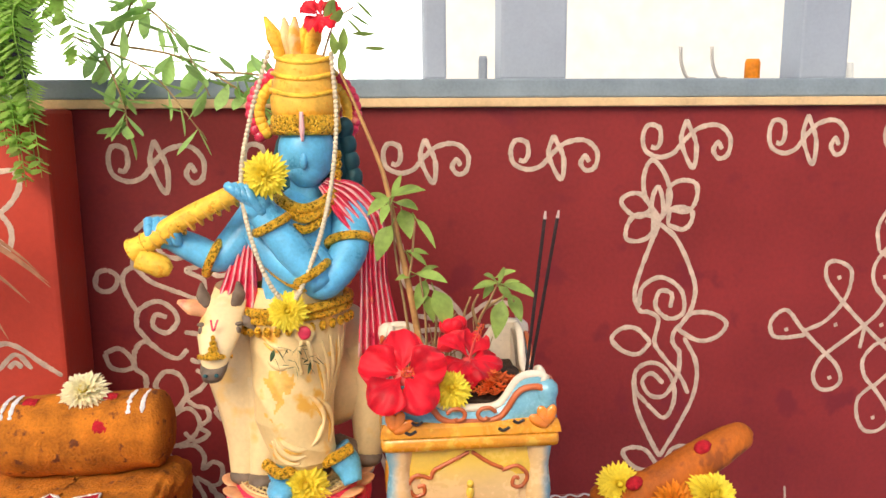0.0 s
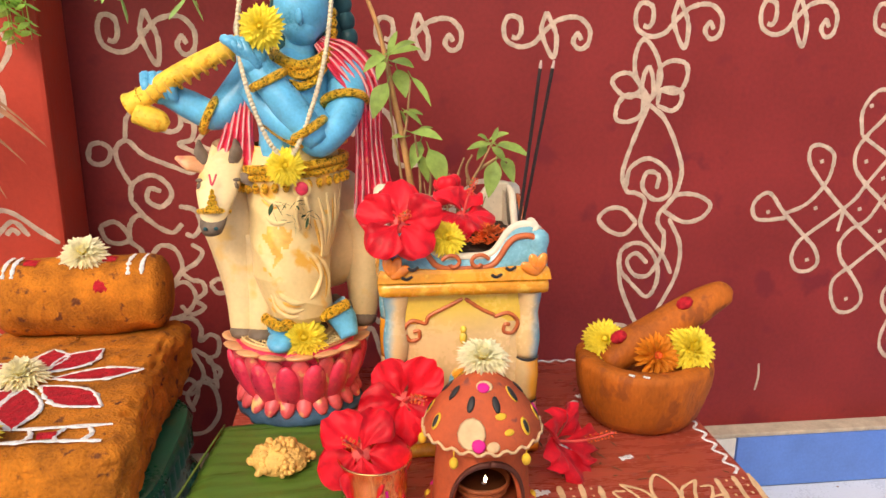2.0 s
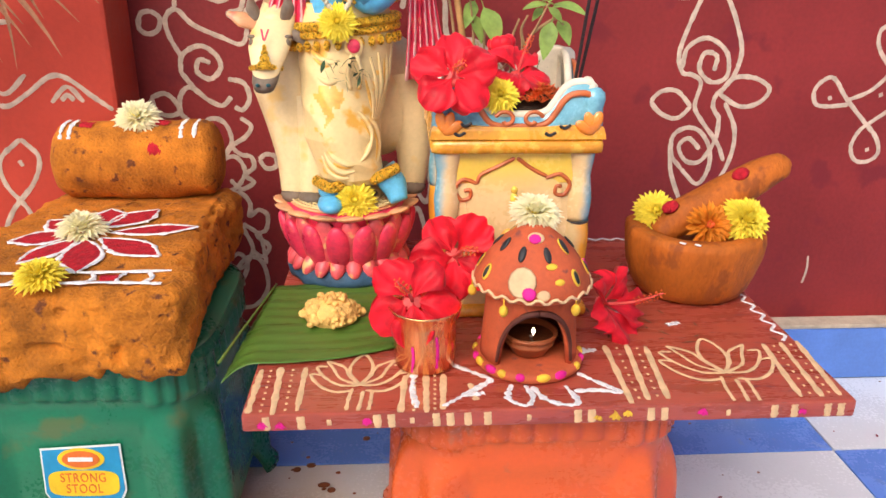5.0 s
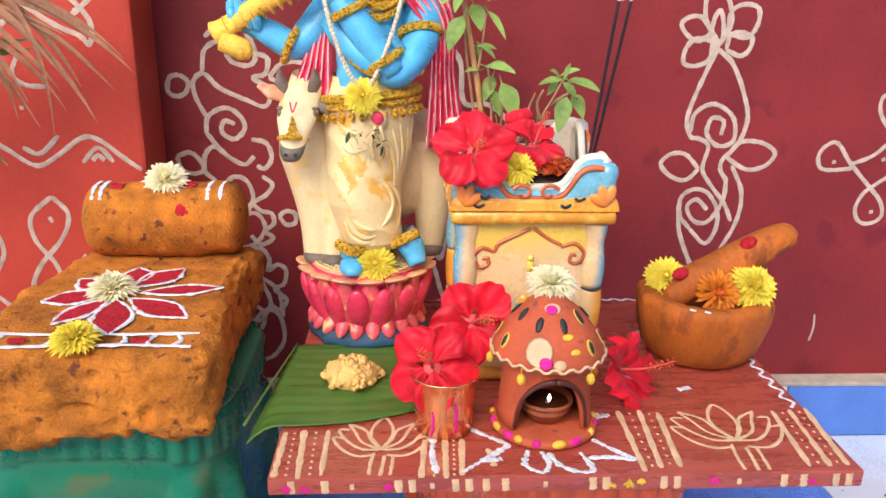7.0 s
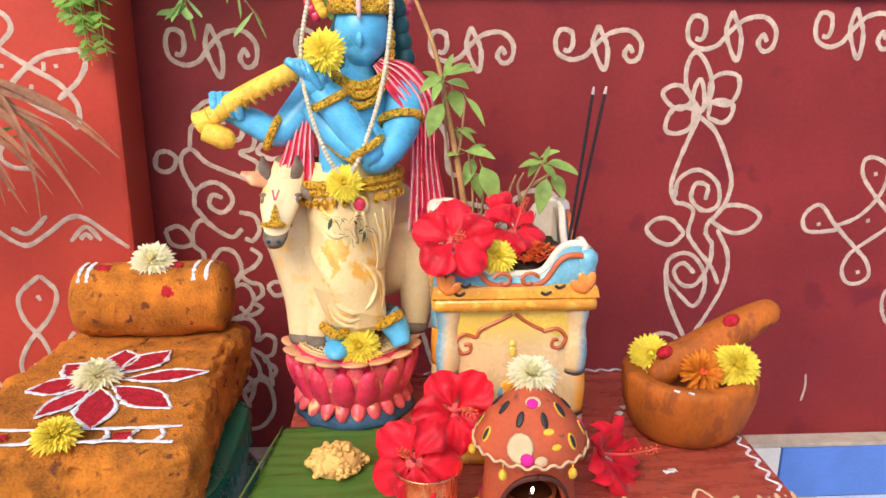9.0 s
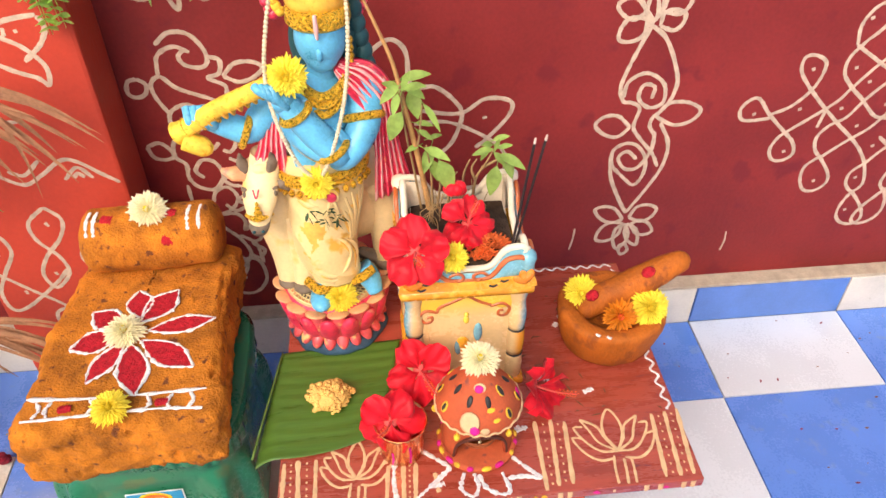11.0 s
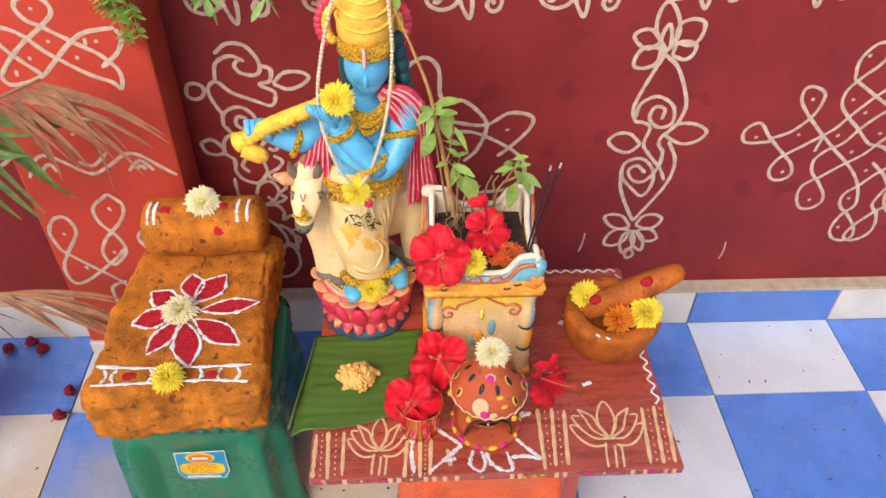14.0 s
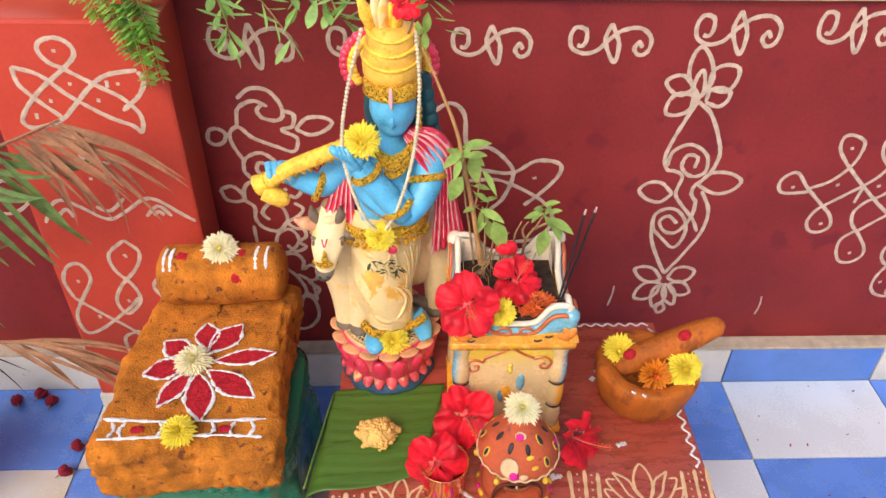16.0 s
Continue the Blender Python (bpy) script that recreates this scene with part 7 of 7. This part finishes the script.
chrysanthemum(facing((-0.030, -0.404, 0.552), (0.0, -0.8, 0.7)), 0.021, MUM_YELLOW, "yellow chrysanthemum head on the planter's rim", seed=8)
chrysanthemum(facing((0.247, -0.376, 0.412), (0.2, -0.9, 0.7)), 0.031, MUM_YELLOW, "yellow chrysanthemum head on the mortar", seed=9)
chrysanthemum(facing((0.164, -0.334, 0.408), (-0.25, -0.9, 0.7)), 0.027, MUM_YELLOW, "yellow chrysanthemum head on the mortar's rim", seed=10)
chrysanthemum(facing((0.203, -0.386, 0.411), (0.05, -1, 0.5)), 0.028, MUM_ORANGE, "loose orange chrysanthemum head on the mortar", POLLEN, 0.5, seed=11)

hibiscus(facing((-0.076, -0.413, 0.573), (-0.1, -1, 0.45), 20), 0.043, "large red hibiscus leaning on the planter's corner", 1, 0.45)
hibiscus(facing((-0.006, -0.360, 0.568), (0.15, -0.35, 0.9), 60), 0.036, "red hibiscus lying in the planter", 2, 0.50)
hibiscus(facing((-0.076, -0.455, 0.406), (0.1, -0.85, 0.55), -30), 0.046, "red hibiscus beside the hut lamp", 3, 0.4, 0.0, 1.35)
hibiscus(facing((-0.118, -0.516, 0.388), (-0.05, -0.75, 0.60), 200), 0.043, "red hibiscus resting in the copper tumbler", 4, 0.42, 0.05, 1.3)
hibiscus(facing((0.078, -0.446, 0.348), (0.62, -0.62, 0.30), 120), 0.042, "wilting red hibiscus on the painted board", 5, 0.85, 0.0, 1.5)
hibiscus(facing((-0.150, -0.270, 0.915), (0.2, -0.7, 0.7), 10), 0.022, "small red hibiscus at the figurine's crown", 6, 0.5)
bm = bmesh.new()
for k in range(7):
    ball(bm, (-0.018 + 0.007 * math.cos(k), -0.318 + 0.007 * math.sin(k), 0.590 + 0.001 * k), (0.009, 0.009, 0.007), u=10, v=6, turn=Euler((0.4 * k, 0.3 * k, 0)).to_matrix())
tagged(mesh_object("rosebud", bm, HIBISCUS), "small dark red rosebud in the planter", "flower")

# ---- plants round the place ----


def frond(bm, pts, width, leaf_len, count, droop, material_index=0, leaf_w=0.012, spread=1.0, seed=0, both=True, twist=(0, 0, 0)):
    """A rachis with leaflets along it."""
    g = random.Random(seed)
    tube(bm, pts, [width, width * 0.4], 6, material_index)
    line = smooth_line(pts, 12)
    for i in range(count):
        t = (i + 0.7) / count
        k = min(int(t * (len(line) - 1)), len(line) - 2)
        p, d = line[k], (line[k + 1] - line[k]).normalized()
        side = d.cross(Vector((0, -0.35, 1))).normalized()
        for s in ((-1, 1) if both else (1,)):
            ln = leaf_len * (0.55 + 0.9 * math.sin(pi * (0.12 + 0.85 * t))) * 0.7 * g.uniform(0.8, 1.15)
            dirn = (side * s * spread + d * 0.8 + Vector((0, g.uniform(-0.3, 0.3), -droop * 0.4)) + Vector(twist)).normalized()
            blade(bm, p, p + dirn * ln, leaf_w * g.uniform(0.8, 1.2), (0, 0, -droop * ln), 0.25, steps=6, shape=0.35, index=material_index)


fern_pot = thing("flower_pot", (-0.635, 0.02, TOP + 0.0405), "dark grey pot on top of the pillar", "pot")
bm = bmesh.new()
lathe(bm, [(0.001, 0), (0.060, 0), (0.066, 0.01), (0.085, 0.11), (0.092, 0.115), (0.092, 0.13), (0.082, 0.13), (0.078, 0.118), (0.001, 0.115)], 40)
part("bowl", bm, DARK_POT, fern_pot)
fern = thing("fern", (0, 0, 0), "bright green fern hanging from the pot on the pillar", "plant")
g = random.Random(21)
for k in range(9):
    x = -0.555 + 0.0055 * k + g.uniform(-0.006, 0.006)
    drop = g.uniform(0.09, 0.13) if 2 < k < 8 else g.uniform(0.03, 0.07)
    bm = bmesh.new()
    y = -0.118 - 0.006 * (k % 3)
    frond(bm, [(-0.60 + 0.004 * k, 0.0, 0.985), (x - 0.004, -0.08, 0.975), (x, y, 0.93), (x + 0.008, y - 0.004, 0.86), (x + 0.012, y, 0.842 - drop)], 0.0012, 0.026, 34, 0.30, leaf_w=0.017, spread=2.2, seed=k)
    part("frond", bm, FERN, fern)
for k, (x, z) in enumerate(((-0.595, 0.86), (-0.575, 0.835), (-0.49, 0.91), (-0.465, 0.935), (-0.455, 0.88), (-0.51, 0.95), (-0.53, 0.93))):
    bm = bmesh.new()
    frond(bm, [(-0.58, 0.0, 0.98), ((x - 0.58) / 2, -0.07, 0.99), (x, -0.11, z + 0.04), (x + 0.005, -0.12, z)], 0.001, 0.026, 18, 0.3, leaf_w=0.016, spread=1.6, seed=40 + k)
    part("frond", bm, FERN, fern)
branch = thing("leafy_branch", (0, 0, 0), "leafy green branch hanging over the parapet", "plant")
for k, pts in enumerate(([(-0.52, 0.06, 0.93), (-0.44, -0.03, 0.90), (-0.37, -0.08, 0.865), (-0.31, -0.10, 0.79)], [(-0.44, -0.02, 0.91), (-0.34, -0.07, 0.89), (-0.26, -0.10, 0.845), (-0.215, -0.11, 0.81)],
                         [(-0.42, -0.03, 0.91), (-0.38, -0.07, 0.95), (-0.33, -0.09, 0.90), (-0.30, -0.10, 0.84)], [(-0.46, -0.02, 0.91), (-0.43, -0.07, 0.88), (-0.405, -0.10, 0.83), (-0.40, -0.11, 0.80)],
                         [(-0.44, -0.02, 0.91), (-0.39, -0.08, 0.96), (-0.37, -0.09, 1.0)], [(-0.30, -0.09, 0.87), (-0.235, -0.11, 0.865), (-0.18, -0.12, 0.845)])):
    bm = bmesh.new()
    tube(bm, pts, [0.0018, 0.0008], 6)
    part("twig", bm, BASIL_STEM, branch)
    line = smooth_line(pts, 8)
    g = random.Random(60 + k)
    for i in range(22):
        p = line[int(len(line) * (0.25 + 0.74 * i / 22))]
        d = Vector((g.uniform(-1, 1), g.uniform(-0.6, 0.4), g.uniform(-1.1, 0.5))).normalized()
        ln = g.uniform(0.028, 0.048)
        bm = bmesh.new()
        blade(bm, p, p + d * ln, ln * 0.42, (0, 0, -0.15 * ln), 0.25, steps=6, shape=0.6)
        part("leaf", bm, CURRY, branch)
crown_leaves = thing("leaf_sprig", (0, 0, 0), "green leaf sprig tucked behind the figurine's crown", "leaves")
g = random.Random(8)
for i in range(12):
    p = Vector((-0.135 + g.uniform(-0.012, 0.035), -0.272, 0.905 + g.uniform(-0.03, 0.03)))
    d = Vector((g.uniform(-0.4, 1), g.uniform(-0.4, 0.2), g.uniform(-1.0, 0.5))).normalized()
    bm = bmesh.new()
    blade(bm, p, p + d * 0.026, 0.012, (0, 0, -0.004), 0.25)
    part("leaf", bm, BASIL, crown_leaves)
bm = bmesh.new()
tube(bm, [(-0.150, -0.262, 0.872), (-0.135, -0.268, 0.91), (-0.115, -0.272, 0.925)], [0.0014, 0.0008], 6)
part("twig", bm, BASIL_STEM, crown_leaves)

palm_pot = thing("flower_pot", (-1.045, -0.285, 0.0005), "maroon pot with white lattice lines beside the wall", "pot")
bm = bmesh.new()
lathe(bm, [(0.001, 0.012), (0.075, 0.012), (0.083, 0.02), (0.098, 0.09), (0.104, 0.17), (0.112, 0.185), (0.112, 0.205), (0.098, 0.205), (0.094, 0.19), (0.001, 0.185)], 44)
part("bowl", bm, MAROON_POT, palm_pot)
bm = bmesh.new()
round_pot = lambda u, v, h: Vector(((0.0990 + 0.075 * (v - 0.09) + h) * math.cos(u * 10), (0.0990 + 0.075 * (v - 0.09) + h) * math.sin(u * 10), v))
for k in range(12):
    a = 2 * pi * k / 120
    stroke(bm, [(a, 0.10), (a + 0.05, 0.165)], 0.005, round_pot, 0.001, seed=k)
    stroke(bm, [(a + 0.05, 0.10), (a, 0.165)], 0.005, round_pot, 0.001, seed=k + 20)
part("lattice_lines", bm, STICKER_WHITE, palm_pot, "white painted lattice")
stand = thing("wire_stand", (-0.98, -0.37, 0), "low steel wire stand with black rubber feet", "stand")
bm = bmesh.new()
tube(bm, [(-0.06, 0.02, 0.022), (0.02, -0.01, 0.022), (0.055, 0.005, 0.022), (0.04, 0.05, 0.022)], 0.003, 8)
tube(bm, [(0.02, -0.01, 0.022), (0.045, -0.03, 0.004)], 0.003, 8)
part("wire", bm, STEEL, stand)
bm = bmesh.new()
box(bm, (0.030, -0.045, 0.0005), (0.058, -0.018, 0.016), 0.005)
part("rubber_foot", bm, RUBBER, stand)

palm = thing("areca_palm", (0, 0, 0), "potted areca palm with green and withered brown fronds", "plant")
greens = ([(-1.04, -0.28, 0.18), (-1.03, -0.26, 0.40), (-0.95, -0.235, 0.57), (-0.80, -0.222, 0.656), (-0.70, -0.217, 0.697)], [(-1.05, -0.27, 0.18), (-1.05, -0.20, 0.60), (-0.98, -0.13, 0.80), (-0.90, -0.09, 0.86), (-0.83, -0.08, 0.83)],
          [(-1.06, -0.28, 0.18), (-1.1, -0.22, 0.60), (-1.06, -0.16, 0.78), (-0.97, -0.12, 0.80)])
for k, pts in enumerate(greens):
    bm = bmesh.new()
    tube(bm, pts, [0.0045, 0.0016], 7)
    line = smooth_line(pts, 14)
    g = random.Random(80 + k)
    for i in range(11):
        p = line[int(len(line) * (0.42 + 0.57 * i / 11))]
        for s_ in (-1, 1):
            ln = g.uniform(0.11, 0.20) * (1 - 0.35 * i / 11)
            d = Vector((0.75, g.uniform(-0.25, 0.25), 0.15 if s_ > 0 else -1.1)).normalized()
            blade(bm, p, p + d * ln + Vector((0.01, 0, -0.25 * ln)), g.uniform(0.009, 0.013), (0.02, 0, -0.35 * ln), 0.25, steps=8, shape=0.3, normal=(0.2, -1, 0.3))
    part("frond", bm, PALM, palm, "green feathery frond")
dries = ([(-0.86, -0.222, 0.625), (-0.795, -0.218, 0.659), (-0.701, -0.216, 0.698), (-0.619, -0.214, 0.733)], [(-1.03, -0.26, 0.18), (-0.99, -0.24, 0.27), (-0.90, -0.22, 0.315), (-0.79, -0.215, 0.315), (-0.71, -0.21, 0.26)])
for k, pts in enumerate(dries):
    bm = bmesh.new()
    tube(bm, pts, [0.004, 0.0018], 6)
    line = smooth_line(pts, 12)
    g = random.Random(95 + k)
    for i in range(20):
        p = line[int(len(line) * ((0.66 if k == 0 else 0.60) + (0.33 if k == 0 else 0.39) * i / 20))]
        ln = g.uniform(0.12, 0.21) if k == 0 else g.uniform(0.14, 0.25)
        a_ = g.uniform(-1.45, -0.35) if k == 0 else g.uniform(-1.2, -0.2)
        d = Vector((math.cos(a_), g.uniform(-0.15, 0.15), math.sin(a_)))
        blade(bm, p, p + d * ln, g.uniform(0.006, 0.010), Vector((0.20, 0, 0.22)) * ln * g.uniform(0.3, 1.1), 0.3, steps=8, shape=0.25, normal=(0.4, -1, 0.4))
    part("frond", bm, DRY, palm, "withered brown frond")
bm = bmesh.new()
g = random.Random(31)
for i in range(14):
    p = Vector((-0.90 + g.uniform(-0.02, 0.02), -0.215, 0.305))
    blade(bm, p, p + Vector((g.uniform(-0.05, 0.06), g.uniform(-0.03, 0.03), g.uniform(-0.16, -0.07))), 0.005, (g.uniform(-0.03, 0.03), 0, 0), 0.5, steps=6, shape=0.3)
part("shrivelled_leaflets", bm, DRY_DARK, palm, "dark shrivelled leaflets")

for k, (x, y) in enumerate(((-0.806, -0.190), (-0.808, -0.250), (-0.925, -0.058), (-0.895, -0.078), (-0.965, -0.075))):
    bud = thing("dried_rose", pose(x, y, 0.012, 20 * k, 70, 50 * k), "dried dark red rose head fallen on the tiles", "flower", "fallen dried roses")
    bm = bmesh.new()
    for q in range(9):
        a = q * 2.4
        ball(bm, (0.005 * math.cos(a), 0.005 * math.sin(a), 0.002 * (q % 3)), (0.0075, 0.005, 0.010), u=10, v=7, turn=Euler((0, 0.35, a)).to_matrix())
    part("petals", bm, ROSE_DRY, bud)
    bm = bmesh.new()
    tube(bm, [(0, 0, -0.008), (0.002, 0, -0.018)], 0.0014, 6)
    part("stalk", bm, BASIL_STEM, bud)

# things on the sill
for k, (x, m_, h) in enumerate(((0.078, POST, 0.040), (0.520, MUM_ORANGE, 0.036), (0.655, STICKER_WHITE, 0.030), (0.685, STICKER_WHITE, 0.030))):
    cup = thing("jar" if k < 2 else "cup", (x, 0.115, TOP + 0.0405), ("slim grey jar", "orange jar", "white cup", "white cup")[k] + " standing on the coping", "jar" if k < 2 else "cup")
    bm = bmesh.new()
    r_ = (0.007, 0.012, 0.010, 0.008)[k]
    lathe(bm, [(0.0005, 0), (r_ * 0.9, 0), (r_, h * 0.1), (r_, h * 0.85), (r_ * 0.8, h), (r_ * 0.7, h), (r_ * 0.7, h * 0.3), (0.0005, h * 0.28)], 24)
    part("body", bm, m_, cup)
for x in (0.41, 0.462):
    hook = thing("steel_hook", (x, 0.115, TOP + 0.0405), "bent steel hook standing on the coping", "hook")
    bm = bmesh.new()
    tube(bm, [(-0.012, 0, 0.055), (-0.010, 0, 0.03), (0.0, 0, 0.008), (0.016, 0, 0.004)], 0.0028, 8)
    part("rod", bm, STEEL, hook)

# brown drips on the tiles between the stools
bm = bmesh.new()
g = random.Random(14)
for k in range(34):
    x, y, r_ = g.uniform(-0.30, -0.13), g.uniform(-0.45, -0.16), g.choice((0.0012, 0.002, 0.003, 0.006))
    ball(bm, (x, y, 0.0004), (r_ * g.uniform(1, 1.6), r_, 0.0007), u=10, v=5)
for k in range(30):
    x, y, r_ = g.uniform(0.25, 0.95), g.uniform(-0.42, -0.05), g.choice((0.001, 0.0014, 0.002))
    ball(bm, (x, y, 0.0004), (r_ * g.uniform(1, 2.2), r_, 0.0006), u=8, v=5)
tagged(mesh_object("dried_drips", bm, make("dried_drip", (0.20, 0.06, 0.02), 0.5, vary=0.3, scale=60)), "small dried brown drips on the tiles", "stains", kind="stuff")

# ---- floor tiles, cut first row along the skirting ----
def tile_mesh(w, d, name):
    bm = bmesh.new()
    box(bm, (0, 0, -0.006), (w, d, 0.0), 0.0012)
    data = bpy.data.meshes.new(name)
    bm.to_mesh(data)
    bm.free()
    return data


whole = {True: tile_mesh(PX - 0.0025, PY - 0.0025, "tile_blue"), False: tile_mesh(PX - 0.0025, PY - 0.0025, "tile_white")}
cut = {True: tile_mesh(PX - 0.0025, -0.0355 - Y0, "tile_cut_blue"), False: tile_mesh(PX - 0.0025, -0.0355 - Y0, "tile_cut_white")}
for group in (whole, cut):
    group[True].materials.append(TILE_BLUE), group[False].materials.append(TILE_WHITE)
for i in range(-10, 8):
    for j in range(0, 9):
        blue = (i + j) % 2 == 1
        t_ = new("tile", (cut if j == 0 else whole)[blue])
        t_.location = (X0 + PX * i + 0.00125, (Y0 + 0.001) if j == 0 else (Y0 - PY * j + 0.00125), 0)
        t_.parent = floor
chalk = [[(-0.035, -0.505), (-0.02, -0.49), (0.0, -0.498), (-0.004, -0.512), (-0.02, -0.508)], [(0.04, -0.505), (0.056, -0.492), (0.075, -0.5), (0.07, -0.514), (0.052, -0.508)], [(0.295, -0.57), (0.315, -0.60), (0.34, -0.61)], [(0.40, -0.60), (0.445, -0.585), (0.452, -0.565), (0.43, -0.58)],
         [(-0.03, -0.54), (0.02, -0.56)], [(0.175, -0.47), (0.182, -0.50)]]
strokes("chalk_lines", chalk, 0.005, lambda u, v, h: Vector((u, v, h + 0.0003)), WHITE_POWDER, floor, "white chalk scrolls on the tiles", 0.0006)
bm = bmesh.new()
for k in range(60):
    x, y, a, ln = rnd.uniform(-1.0, 1.2), rnd.uniform(-0.75, -0.05), rnd.uniform(0, 6.3), rnd.uniform(0.003, 0.011)
    blade(bm, (x, y, 0.0008), (x + ln * math.cos(a), y + ln * math.sin(a), 0.0014), 0.004, steps=3, normal=(0, 0, 1))
tagged(mesh_object("floor_litter", bm, ROSE_DRY), "tiny dark petals and crumbs on the tiles", "litter", kind="stuff")
